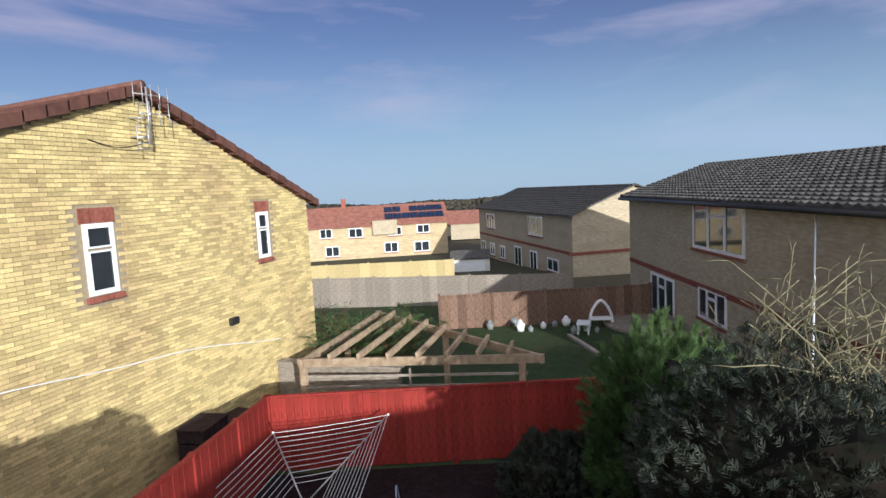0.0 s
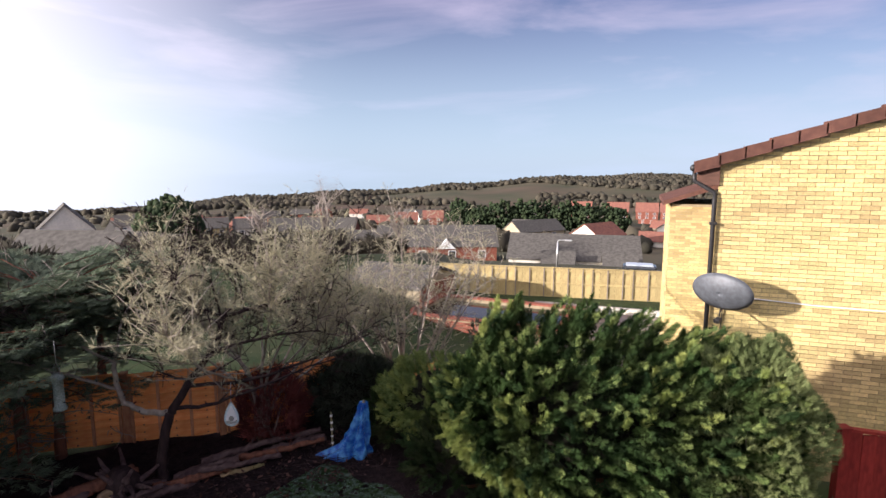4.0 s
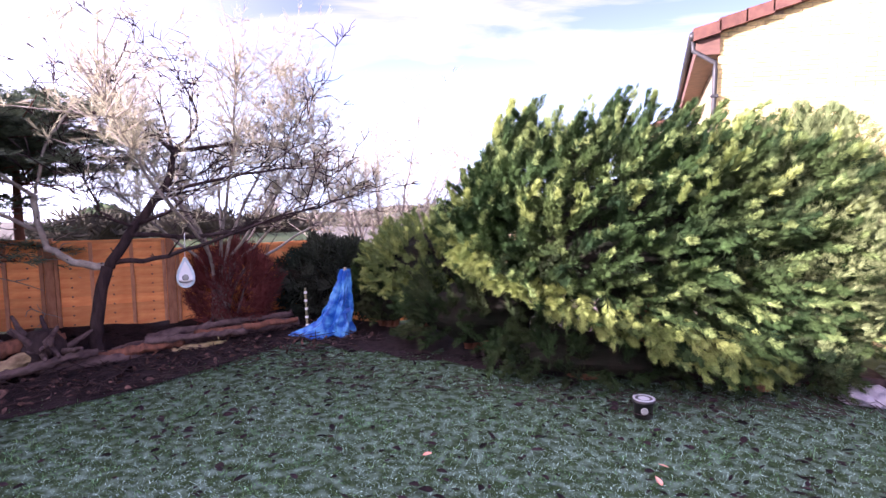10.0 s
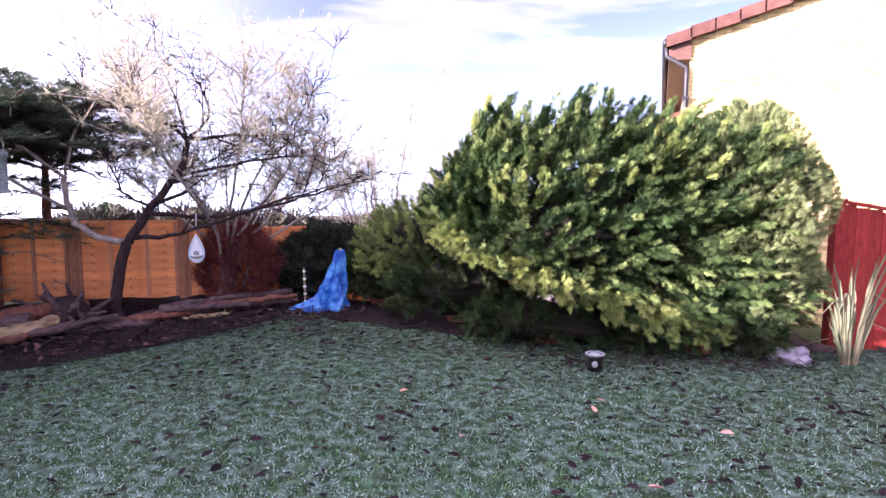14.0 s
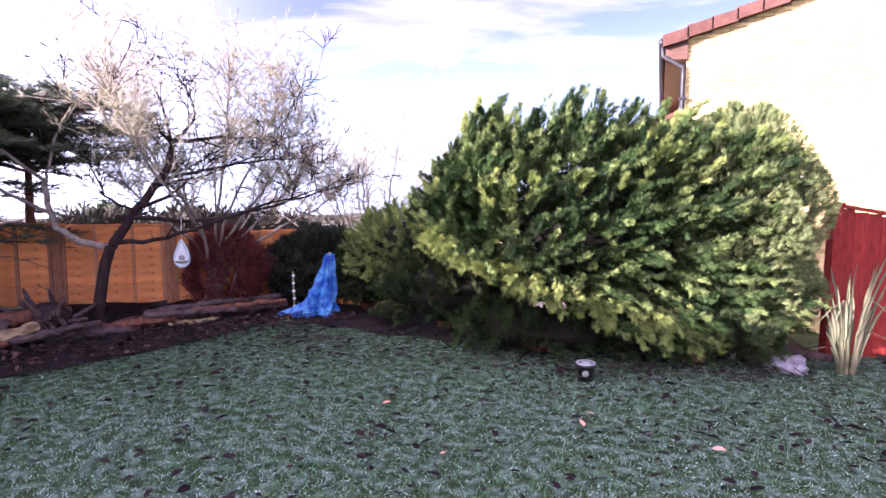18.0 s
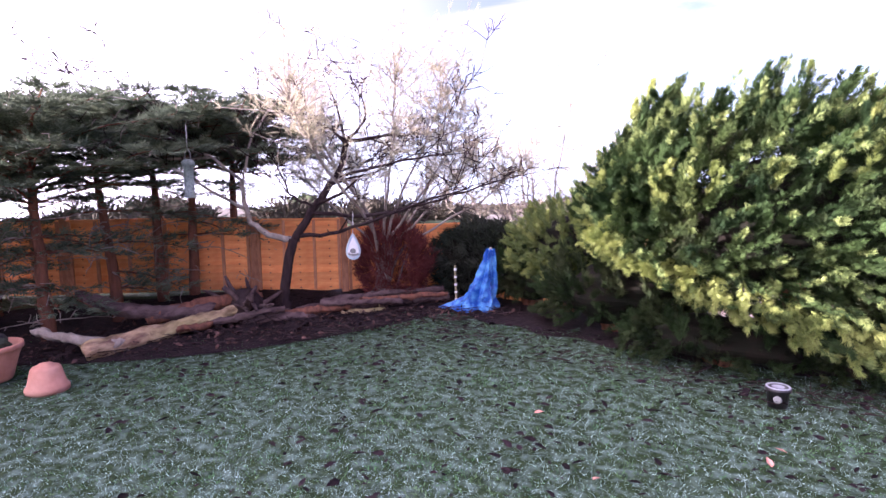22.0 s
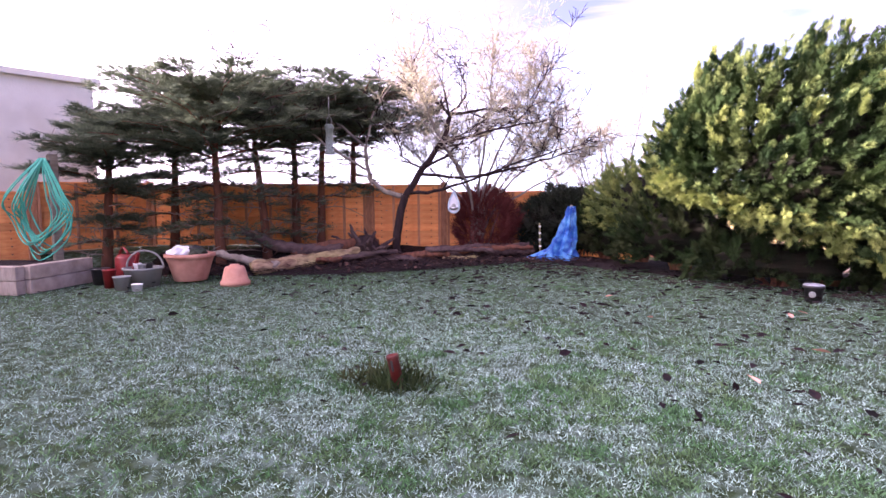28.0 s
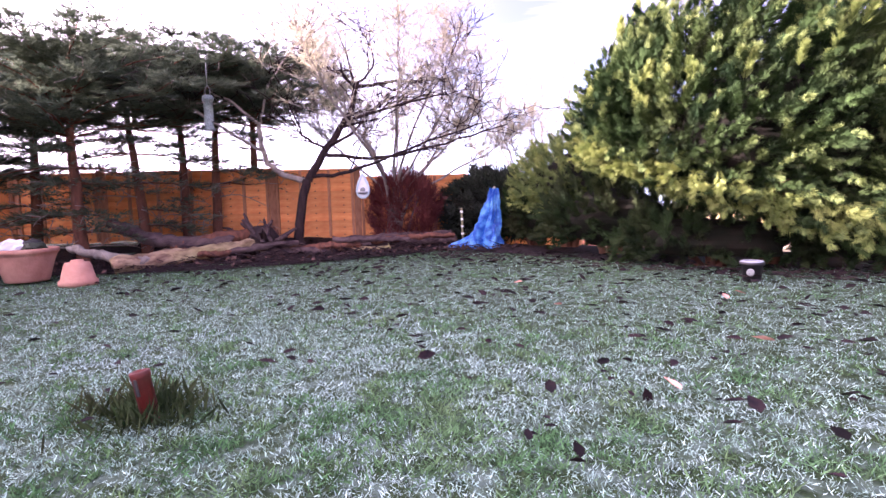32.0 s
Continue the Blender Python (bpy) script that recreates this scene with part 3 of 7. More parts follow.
# satellite dish on its wall arm
dish = thing("satellite_dish", "dark grey oval satellite dish on a wall bracket", "satellite dish", Matrix.Translation((0.72, GY - 0.42, 2.28)))
dv, df = [], []
for i in range(7):
    r = i / 6
    for k in range(28):
        a = 2 * math.pi * k / 28
        dv.append((0.52 * r * math.cos(a), 0.1 * r * r - 0.1, 0.33 * r * math.sin(a)))
for i in range(6):
    for k in range(28):
        a, b = i * 28 + k, i * 28 + (k + 1) % 28
        df.append((a, b, b + 28, a + 28))
bowl = piece("reflector", mesh_of("reflector", dv, df, M_DISH, True), dish, pose(0, 0, 0, 14, 0, -32))
solid = bowl.modifiers.new("thick", "SOLIDIFY")
solid.thickness = 0.015
piece("rim", tube_mesh("rim", [[((0.52 * math.cos(a), 0.0, 0.33 * math.sin(a)), 0.012) for a in [2 * math.pi * k / 36 for k in range(37)]]], M_DISH, 6), dish, pose(0, 0, 0, 14, 0, -32))
piece("feed_arm", tube_mesh("feed_arm", [[((0, -0.08, -0.3), 0.014), ((0.12, -0.42, -0.34), 0.012)]], M_BLACK, 6), dish, pose(0, 0, 0, 14, 0, -32))
part("receiver", box(0.07, 0.17, -0.5, -0.38, -0.37, -0.3, 0.015), M_BLACK, dish, "", pose(0, 0, 0, 14, 0, -32))
piece("bracket", tube_mesh("bracket", [[((0, 0.02, -0.05), 0.025), ((0.02, 0.2, -0.2), 0.025), ((0.05, 0.42, -0.25), 0.025)]], M_DISH, 8), dish)
piece("drop_cable", tube_mesh("drop_cable", [bent([(0.08, 0.38, -0.3), (0.05, 0.4, -1.2), (0.1, 0.4, -2.4), (0.06, 0.39, -3.4)], 0.012, 0.012, 5)], M_BLACK, 5), dish)

# television aerials near the apex
aerial = thing("television_aerial", "thin metal television aerials on a bracket below the gable", "aerial", Matrix.Translation((APEX_X - 0.05, GY - 0.06, APEX - 0.62)))
piece("mast", tube_mesh("mast", [[((0, -0.25, -0.35), 0.022), ((0, -0.25, 0.72), 0.02)]], M_METAL, 7), aerial)
for z in (-0.2, 0.15):
    piece("bracket", tube_mesh("bracket", [[((-0.16, 0.05, z), 0.016), ((0, -0.25, z), 0.016), ((0.16, 0.05, z), 0.016)]], M_METAL, 6), aerial)
for k, (z, y0, half, n) in enumerate(((0.55, -0.25, 0.36, 5), (0.2, -0.3, 0.3, 4))):
    piece("boom", tube_mesh("boom", [[((-half, y0 - 0.05, z), 0.012), ((half + 0.12, y0 - 0.05, z + 0.03), 0.012)]], M_METAL, 6), aerial)
    for i in range(n):
        x = -half + (2 * half + 0.1) * i / (n - 1)
        piece("element", tube_mesh("element", [[((x, y0 - 0.06, z - 0.22), 0.009), ((x, y0 - 0.06, z + 0.2 + 0.03 * (i % 2)), 0.009)]], M_METAL, 5), aerial)
piece("reflector_grid", tube_mesh("reflector_grid", [[((-0.36, -0.3, -0.05 - 0.1 * i), 0.008), ((-0.16, -0.36, -0.05 - 0.1 * i), 0.008)] for i in range(5)] + [[((-0.36, -0.3, 0.0), 0.008), ((-0.36, -0.3, -0.5), 0.008)], [((-0.16, -0.36, 0.0), 0.008), ((-0.16, -0.36, -0.5), 0.008)]], M_METAL, 5), aerial)
piece("cable", tube_mesh("cable", [bent([(0, -0.2, -0.3), (-0.5, -0.02, -0.42), (-1.1, 0.04, -0.3)], 0.01, 0.01, 4)], M_BLACK, 5), aerial)

# the house stands a little askew: its flank turns away behind the gable
SKEW = 0.12
for ob in house.children:
    if ob.name.split(".")[0] in ("wall", "tile_course", "ridge", "soffit", "gutter"):
        for v in ob.data.vertices:
            if v.co.y > GY + 0.6:
                v.co.x += SKEW * (v.co.y - GY)

# ---- fences ----
def lap_panel(mat, w, h, slats=9):
    """A woven larch panel: overlapping uneven boards, a frame, a capping. Returns shared meshes."""
    rng = random.Random(3)
    made = []
    for i in range(3):
        sag = rng.uniform(-0.012, 0.012)
        v, f = [], []
        n = 6
        hh = h / slats * 1.25
        for k in range(n + 1):
            x, d = -w / 2 + w * k / n, rng.uniform(-0.012, 0.012)
            v += [(x, -0.012, d + sag), (x, 0.004, d + sag), (x, -0.004, hh), (x, -0.012, hh)]
        for k in range(n):
            a = 4 * k
            f += [(a, a + 4, a + 7, a + 3), (a + 1, a + 2, a + 6, a + 5), (a, a + 1, a + 5, a + 4), (a + 3, a + 7, a + 6, a + 2)]
        made.append(mesh_of("slat", v, f, mat))
    return made


def lap_fence(name, label, a, b, h, panels, mat, post_mat, group, lift=0.0):
    a, b = Vector(a), Vector(b)
    run = b - a
    w = run.length / panels
    head = math.degrees(math.atan2(run.y, run.x))
    slat_n = 9
    slats = lap_panel(mat, w - 0.1, h, slat_n)
    post = boxes_mesh("post", [(-0.05, 0.05, -0.05, 0.05, -0.3, h + 0.06)], post_mat)
    batten = boxes_mesh("batten", [(-0.02, 0.02, -0.05, -0.012, 0.04, h)], post_mat)
    rail = boxes_mesh("rail", [(-w / 2 + 0.05, w / 2 - 0.05, -0.04, 0.03, h - 0.02, h + 0.012)], mat)
    for i in range(panels):
        c = a + run * ((i + 0.5) / panels)
        z = ground_at(c.x, c.y) + lift
        t = thing(name, label, "fence panel", pose(c.x, c.y, z, 0, 0, head), group)
        for k in range(slat_n):
            piece("slat", slats[(k + i) % 3], t, pose(0, 0, 0.03 + k * (h - 0.04) / slat_n, 4, random.Random(i * 20 + k).uniform(-0.5, 0.5), 0))
        for x in (-w / 2 + 0.08, -w / 6, w / 6, w / 2 - 0.08):
            piece("batten", batten, t, Matrix.Translation((x, -0.012, 0)))
        piece("capping", rail, t)
        nails = []
        for x in (-w / 3, 0, w / 3):
            for k in range(slat_n):
                z = 0.07 + k * (h - 0.04) / slat_n
                nails.append((x - 0.008, x + 0.008, -0.03, -0.008, z - 0.008, z + 0.008))
        tagged(piece("nail", boxes_mesh("nail", nails, M_BLACK), t, label="rusty nail heads"), kind="stuff")
        piece("post", post, t, Matrix.Translation((-w / 2, 0, 0)))
        if i == panels - 1:
            piece("post", post, t, Matrix.Translation((w / 2, 0, 0)))


def board_fence(name, label, a, b, z0, z1, h, panels, mat, group, boards=11, cap=True, mid=True):
    """Upright boards between posts, on a slope from z0 to z1; the rails are on the far side of +y."""
    a, b = Vector(a), Vector(b)
    run = b - a
    w = run.length / panels
    head = math.degrees(math.atan2(run.y, run.x))
    bw = (w - 0.1) / boards
    fall = (z1 - z0) / run.length
    tip = -math.degrees(math.atan(fall))
    board = boxes_mesh("board", [(-bw / 2 + 0.003, bw / 2 - 0.003, -0.012, 0.008, 0.02, h)], mat)
    post = boxes_mesh("post", [(-0.05, 0.05, -0.06, 0.04, -0.5, h + 0.03), (-0.06, 0.06, -0.07, 0.05, h + 0.03, h + 0.055)], mat)
    rail = boxes_mesh("rail", [(-w / 2 + 0.05, w / 2 - 0.05, -0.045, -0.014, 0.0, 0.07)], mat)
    batten = boxes_mesh("batten", [(-0.025, 0.025, -0.06, -0.013, 0.02, h - 0.01)], M_GREYWOOD)
    for i in range(panels):
        u = (i + 0.5) / panels
        c = a + run * u
        t = thing(name, label, "fence panel", pose(c.x, c.y, z0 + (z1 - z0) * u, 0, 0, head), group)
        for k in range(boards):
            bx = -w / 2 + 0.05 + (k + 0.5) * bw
            piece("board", board, t, pose(bx, 0.004 * (k % 2), bx * fall + random.Random(k + 31 * i).uniform(-0.008, 0.008), 0, 0, 0))
        for z in (0.25, h * 0.55, h - 0.12) if mid else (h - 0.12,):
            piece("rail", rail, t, pose(0, -0.004, z, 0, tip, 0))
        if cap:
            piece("capping", boxes_mesh("capping", [(-w / 2 + 0.05, w / 2 - 0.05, -0.05, 0.03, 0.012, 0.045)], mat), t, pose(0, 0, h, 0, tip, 0))
        for k in range(0, boards + 1, 2) if boards < 6 and cap else ():
            piece("batten", batten, t, Matrix.Translation((-w / 2 + 0.05 + k * bw, 0, 0)))
        piece("post", post, t, Matrix.Translation((-w / 2, 0, -w / 2 * fall)))
        if i == panels - 1:
            piece("post", post, t, Matrix.Translation((w / 2, 0, w / 2 * fall)))


lap_fence("fence_panel", "orange-brown larch lap fence panel behind the trees", FENCE_L, FENCE_M, 1.12, 4, M_FENCE, M_BATTEN, "larch fence along the garden")
lap_fence("fence_panel", "orange-brown larch lap fence panel beside the brushwood", FENCE_M, FENCE_R, 1.02, 2, M_FENCE, M_BATTEN, "larch fence along the garden")
lap_fence("fence_panel", "shaded larch lap fence panel behind the raised bed", (-11.2, -10.6), FENCE_L, 1.15, 2, M_FENCE, M_BATTEN, "larch fence along the garden")
board_fence("red_fence_panel", "dark red stained board fence panel with rails", (8.43, -1.22), (1.5, -3.75), -1.08, 0.0, 1.6, 4, M_REDFENCE, "red fence round the yard")
board_fence("red_fence_panel", "dark red stained board fence panel with rails", (10.9, -8.5), (8.43, -1.22), -1.08, -1.08, 1.6, 4, M_REDFENCE, "red fence round the yard")
board_fence("pale_fence_panel", "sunlit pale yellow lap fence panel behind the pond", (-8.9, 12.8), (0.75, 14.0), -1.4, -1.4, 1.52, 6, M_YFENCE, "pale fence behind the pond", 5)

# ---- hedges ----
def blob(name, label, category, centre, radii, count, size, mat, lean=(0, 0, 0.5), low=0.12, template=None, seed=1, core=True, lump=0.16, floor=None, jut=0.9):
    """A clipped or natural bush: a core coloured dark for inner shade, and sprays that cover its lumpy outside in two
    layers.
    """
    rng = np.random.default_rng(seed)
    c, r = np.array(centre, float), np.array(radii, float)
    t = thing(name, label, category)
    d = rng.normal(size=(count, 3))
    d /= np.linalg.norm(d, axis=1, keepdims=True)
    d = d[d[:, 2] > -0.75]

    def swell(d):
        w = np.sin(d[:, 0] * 5.1 + seed) * np.sin(d[:, 1] * 4.3 + 2 * seed) + 0.7 * np.sin(d[:, 2] * 7 + d[:, 0] * 6 + seed) + 0.5 * np.sin(d[:, 0] * 13 + d[:, 2] * 11)
        return 1 + lump * 0.5 * w

    layer = rng.choice([0.8, 0.92, 1.0], size=len(d), p=[0.2, 0.35, 0.45])[:, None]
    p = c + d * r * swell(d)[:, None] * layer
    n = d / r
    n /= np.linalg.norm(n, axis=1, keepdims=True)
    ways = n * jut + np.array(lean) + rng.normal(size=n.shape) * 0.33
    ups = n + rng.normal(size=n.shape) * 0.5 + (0, 0, 0.6)
    sizes = size * rng.uniform(0.6, 1.25, len(d))
    base = floor if floor is not None else c[2] - r[2]
    keep = p[:, 2] > base + low
    me = scatter("foliage", template or spray(4, 0.5), p[keep] - ways[keep] / np.linalg.norm(ways[keep], axis=1, keepdims=True) * sizes[keep][:, None] * 0.45, ways[keep], ups[keep], sizes[keep], mat)
    piece("foliage", me, t)
    for i in range(4):
        a = rng.uniform(0, 6.28)
        w = Vector((math.cos(a) * r[0], math.sin(a) * r[1], 0)) * 0.5
        piece("stem", tube_mesh("stem", [bent([(c[0], c[1], base - 0.05), (c[0] + w.x * 0.4, c[1] + w.y * 0.4, base + (c[2] - base) * 0.6), (c[0] + w.x, c[1] + w.y, c[2] + r[2] * 0.4)], 0.012 + 0.012 * r[0], 0.006, 4, 0.01, i)], M_PALEBARK, 6), t)
    # Solid core; its dark colour does for the shade in the gaps.
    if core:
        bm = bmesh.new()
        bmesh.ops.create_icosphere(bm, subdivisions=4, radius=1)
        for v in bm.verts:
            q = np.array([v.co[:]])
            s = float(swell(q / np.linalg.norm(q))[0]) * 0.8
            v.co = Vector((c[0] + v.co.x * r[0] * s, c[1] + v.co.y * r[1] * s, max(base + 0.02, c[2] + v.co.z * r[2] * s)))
        part("inside", bm, M_GAPSHADE, t, "core coloured near-black for the shade between fronds")
    return t


def frond(pairs=6, reach=0.42, thin=0.05):
    """A narrow scaly frond, one unit long along +y: a spine and pairs of thin leaflets that sweep forward."""
    verts, faces = [], []

    def shoot(b, t, half):
        side = np.cross(np.array(t) - np.array(b), (0, 0, 1.0))
        side = side / np.linalg.norm(side) * half
        k = len(verts)
        mid = np.array(b) * 0.45 + np.array(t) * 0.55
        verts.extend([np.array(b, float), mid + side + (0, 0, 0.02), np.array(t, float), mid - side])
        faces.extend([(k, k + 1, k + 2), (k, k + 2, k + 3)])

    shoot((0, 0, 0), (0, 1, 0.03), thin * 0.9)
    for i in range(pairs):
        y = 0.06 + 0.7 * i / pairs
        ln = reach * (1.0 - 0.6 * i / pairs)
        for s in (-1, 1):
            shoot((0, y + 0.03 * s, 0), (s * ln * 0.62, y + ln * 0.8, 0.05 * (-1) ** i), thin)
    return np.array(verts), np.array(faces)


def needles(pairs=3, reach=0.5, thin=0.06):
    """A feathery frond of slim pointed shoots, one unit long along +y, a triangle each."""
    verts, faces = [], []
    ways = [((0, 0, 0), (0, 1, 0.03), thin)]
    for i in range(pairs):
        y, ln = 0.05 + 0.68 * i / pairs, reach * (1 - 0.5 * i / pairs)
        ways += [((0, y, 0), (q * ln * 0.6, y + ln * 0.85, 0.06 * (-1) ** i), thin) for q in (-1, 1)]
    for b, e, w in ways:
        b, e = np.array(b, float), np.array(e, float)
        side = np.cross(e - b, (0, 0, 1.0))
        side = side / np.linalg.norm(side) * w
        k = len(verts)
        verts.extend([b + side, e, b - side])
        faces.append((k, k + 1, k + 2))
    return np.array(verts), np.array(faces)


TIPS = {"juniper_frond": M_TIP}
FROND, FROND_WIDE, NEEDLE_SPRAY = needles(3, 0.62, 0.045), frond(3, 0.6, 0.05), needles(3, 0.62, 0.055)


def plumes(name, label, centre, radii, count, long, mat, lean, seed, floor, skirt=-0.6, per=32, core=0.68, size=0.105, cut=None, lip=0, inner=0, crest=0):
    """A natural juniper: plume-shaped boughs sweep out of a core coloured dark for shade, each thick with small fronds.
    cut = (height, slope, x): the underside rises away from x; lip: boughs with golden tips along that underside; crest:
    golden shoots on the top."""
    rng = np.random.default_rng(seed)
    c, r = np.array(centre, float), np.array(radii, float)
    t = thing(name, label, "bush")

    def under(x):
        return np.maximum(floor + 0.04, cut[0] + cut[1] * (cut[2] - x)) if cut else np.full(np.shape(x), floor + 0.04)

    def boughs(d, long, lean, spread, fat_k, mat, word, per):
        lump = 1 + 0.06 * np.sin(d[:, 0] * 6 + seed) + 0.06 * np.sin(d[:, 2] * 8 + d[:, 1] * 5) + rng.uniform(-0.08, 0.05, len(d))
        n = d / r
        n /= np.linalg.norm(n, axis=1, keepdims=True)
        axis = n * 0.65 + np.array(lean) + rng.normal(size=n.shape) * spread
        axis /= np.linalg.norm(axis, axis=1, keepdims=True)
        ln = long * rng.uniform(0.55, 1.35, len(d))
        fuller = np.where(d[:, 2] < 0, np.clip(np.sqrt(1 - d[:, 2] ** 2), 0.28, 1) ** -0.9, np.clip(np.sqrt(1 - d[:, 2] ** 2), 0.35, 1) ** -0.42)
        tip = c + d * r * lump[:, None] * np.stack([fuller, fuller, np.ones(len(d))], 1) + axis * ln[:, None] * 0.18
        root = tip - axis * ln[:, None]
        bend = rng.normal(size=n.shape) * 0.1
        u = rng.uniform(0.0, 1.0, (len(d), per)) ** 0.75
        off = rng.normal(size=(len(d), per, 3))
        off /= np.linalg.norm(off, axis=2, keepdims=True)
        fat = fat_k * ln[:, None] * (1.03 - u) * (0.3 + u)
        spot = root[:, None] + axis[:, None] * (u * ln[:, None])[..., None] + off * fat[..., None] + bend[:, None] * ((u * (1 - u)) * ln[:, None])[..., None]
        way = axis[:, None] * 1.0 + off * 0.42 + rng.normal(size=off.shape) * 0.12
        spot, way = spot.reshape(-1, 3), way.reshape(-1, 3)
        ups = rng.normal(size=spot.shape) * 0.6 + (0, 0, 0.7)
        sizes = size * rng.uniform(0.6, 1.35, len(spot)) * (1.15 - 0.35 * u.reshape(-1))
        keep = spot[:, 2] > under(spot[:, 0])
        outer = np.repeat(rng.random(len(d)) < 0.5, per) & (u.reshape(-1) + rng.normal(size=len(spot)) * 0.08 > 0.8)
        ends = TIPS.get(mat.name)
        for sel, mt, wd in ((keep & ~outer, mat, word), (keep & outer, ends, "pale growing tips")) if ends else ((keep, mat, word),):
            piece("foliage", scatter("foliage", FROND, spot[sel], way[sel], ups[sel], sizes[sel], mt), t, label=wd)

    d = rng.normal(size=(count * 2, 3))
    d /= np.linalg.norm(d, axis=1, keepdims=True)
    d = d[d[:, 2] > skirt][:count]
    boughs(d, long, lean, 0.2, 0.108, mat, "scaly green fronds", per)
    # Inner boughs take the copy that has shade in its colour.
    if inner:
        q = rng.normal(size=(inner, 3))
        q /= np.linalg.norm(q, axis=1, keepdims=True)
        boughs(q * rng.uniform(0.66, 0.9, (inner, 1)), long, lean, 0.3, 0.22, M_SHADEJUN, "inner fronds coloured dark for shade", per // 2)
    if lip:
        a = rng.uniform(-1.15 * math.pi, 0.1 * math.pi, lip)
        x = np.cos(a)
        z = np.clip((under(c[0] + r[0] * x * 0.95) + rng.uniform(-0.05, 0.26, lip) - c[2]) / r[2], -0.95, 0.2)
        k = np.sqrt(1 - z * z)
        boughs(np.stack([x * k, np.sin(a) * k, z], 1), long * 0.5, (lean[0] * 0.6, -0.25, 0.0), 0.25, 0.16, M_GOLDEN, "golden green lower tips", per // 2)
    if crest:
        q = rng.normal(size=(crest * 6, 3))
        q /= np.linalg.norm(q, axis=1, keepdims=True)
        boughs(q[q[:, 2] > 0.3][:crest] * 1.03, long * 0.45, (lean[0], lean[1], lean[2] + 0.5), 0.2, 0.13, M_GOLDEN, "golden shoots", per // 2)
    # Solid core, coloured as the deep shade behind the boughs.
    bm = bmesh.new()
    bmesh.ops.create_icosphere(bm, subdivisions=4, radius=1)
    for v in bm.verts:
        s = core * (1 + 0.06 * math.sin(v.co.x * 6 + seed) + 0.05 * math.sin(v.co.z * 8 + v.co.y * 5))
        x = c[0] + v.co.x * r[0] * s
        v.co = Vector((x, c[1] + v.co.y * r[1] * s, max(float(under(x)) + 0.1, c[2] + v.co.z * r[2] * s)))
    part("inside", bm, M_GAPSHADE, t, "core coloured near-black for the shade between fronds")
    stem = [bent([(c[0] + dx * 0.2, c[1], floor - 0.05), (c[0] + dx * 0.5, c[1] + dy * 0.3, c[2] - r[2] * 0.4), (c[0] + dx, c[1] + dy, c[2])], 0.06, 0.03, 4, 0.02, i) for i, (dx, dy) in enumerate(((0.3, 0.1), (-0.3, -0.1), (0.05, -0.3)))]
    for q in stem:
        piece("stem", tube_mesh("stem", [q], M_REDBARK, 7), t)
    return t


plumes("juniper_bush", "large spreading green juniper with golden lower tips beside the lawn", (-1.02, -4.02, 1.36), (1.97, 1.0, 1.28), 1200, 0.6, M_HEDGE, (0.36, -0.14, 0.2), 3, 0.0, -0.95, per=105, core=0.46, size=0.088, cut=(0.06, 0.34, 0.2), lip=300, inner=560, crest=75)
plumes("juniper_bush", "spreading green juniper with yellow shoots behind the large one", (-0.75, -2.4, 0.82), (1.5, 1.0, 0.68), 330, 0.55, M_HEDGE, (0.3, 0.1, 0.45), 4, -0.4, -0.3, core=0.64, inner=100, crest=40)
plumes("juniper_bush", "smaller golden green juniper next to the blue tarpaulin", (-3.55, -2.85, 0.88), (0.8, 0.6, 0.6), 230, 0.42, M_TIP, (-0.2, -0.15, 0.3), 8, -0.05, -0.5, cut=(0.5, 0.1, -3.5), lip=110, crest=40)
# The next four are low junipers whose shade is in the colour.
plumes("juniper_bush", "low juniper skirt coloured dark for shade in front of the large juniper", (-2.75, -3.55, 0.45), (0.95, 0.62, 0.52), 200, 0.4, M_SHADEJUN, (-0.1, -0.2, 0.3), 9, -0.02)
plumes("juniper_bush", "low juniper boughs coloured dark for shade under the large juniper", (-1.5, -4.3, 0.24), (1.0, 0.5, 0.34), 130, 0.36, M_SHADEJUN, (0.1, -0.2, 0.15), 10, -0.02)
plumes("juniper_bush", "low juniper boughs coloured dark for shade above the crumpled bag", (0.05, -4.3, 0.28), (0.85, 0.42, 0.32), 150, 0.34, M_SHADEJUN, (0.1, -0.2, 0.15), 11, -0.02)
plumes("juniper_bush", "low juniper coloured dark for shade, filling the gap behind the tarpaulin", (-4.15, -2.7, 0.42), (0.6, 0.5, 0.5), 170, 0.34, M_SHADEJUN, (-0.1, -0.2, 0.25), 13, -0.02)
blob("privet_shrub", "pale budding shrub beside the large juniper", "bush", (0.5, -4.1, 1.3), (0.7, 0.55, 1.26), 14000, 0.1, M_PRIVET, (0.15, -0.1, 0.7), 0.2, FROND, 12, core=False, floor=0.0, lump=0.3)
# brushwood heap in the fence corner
blob("brushwood_bush", "dark tangled evergreen bush in the fence corner", "bush", (-5.2, -2.3, 0.55), (0.95, 0.6, 0.62), 1800, 0.28, M_IVY, (0, -0.2, 0.3), 0.02, FROND_WIDE, 14, floor=-0.05)
blob("twiggy_bush", "red-brown leafless twiggy bush against the fence", "bush", (-6.15, -3.35, 0.62), (0.62, 0.45, 0.58), 1700, 0.34, M_REDBUSH, (0.1, -0.1, 1.0), 0.02, frond(4, 0.3, 0.014), 15, core=False, floor=0.1)


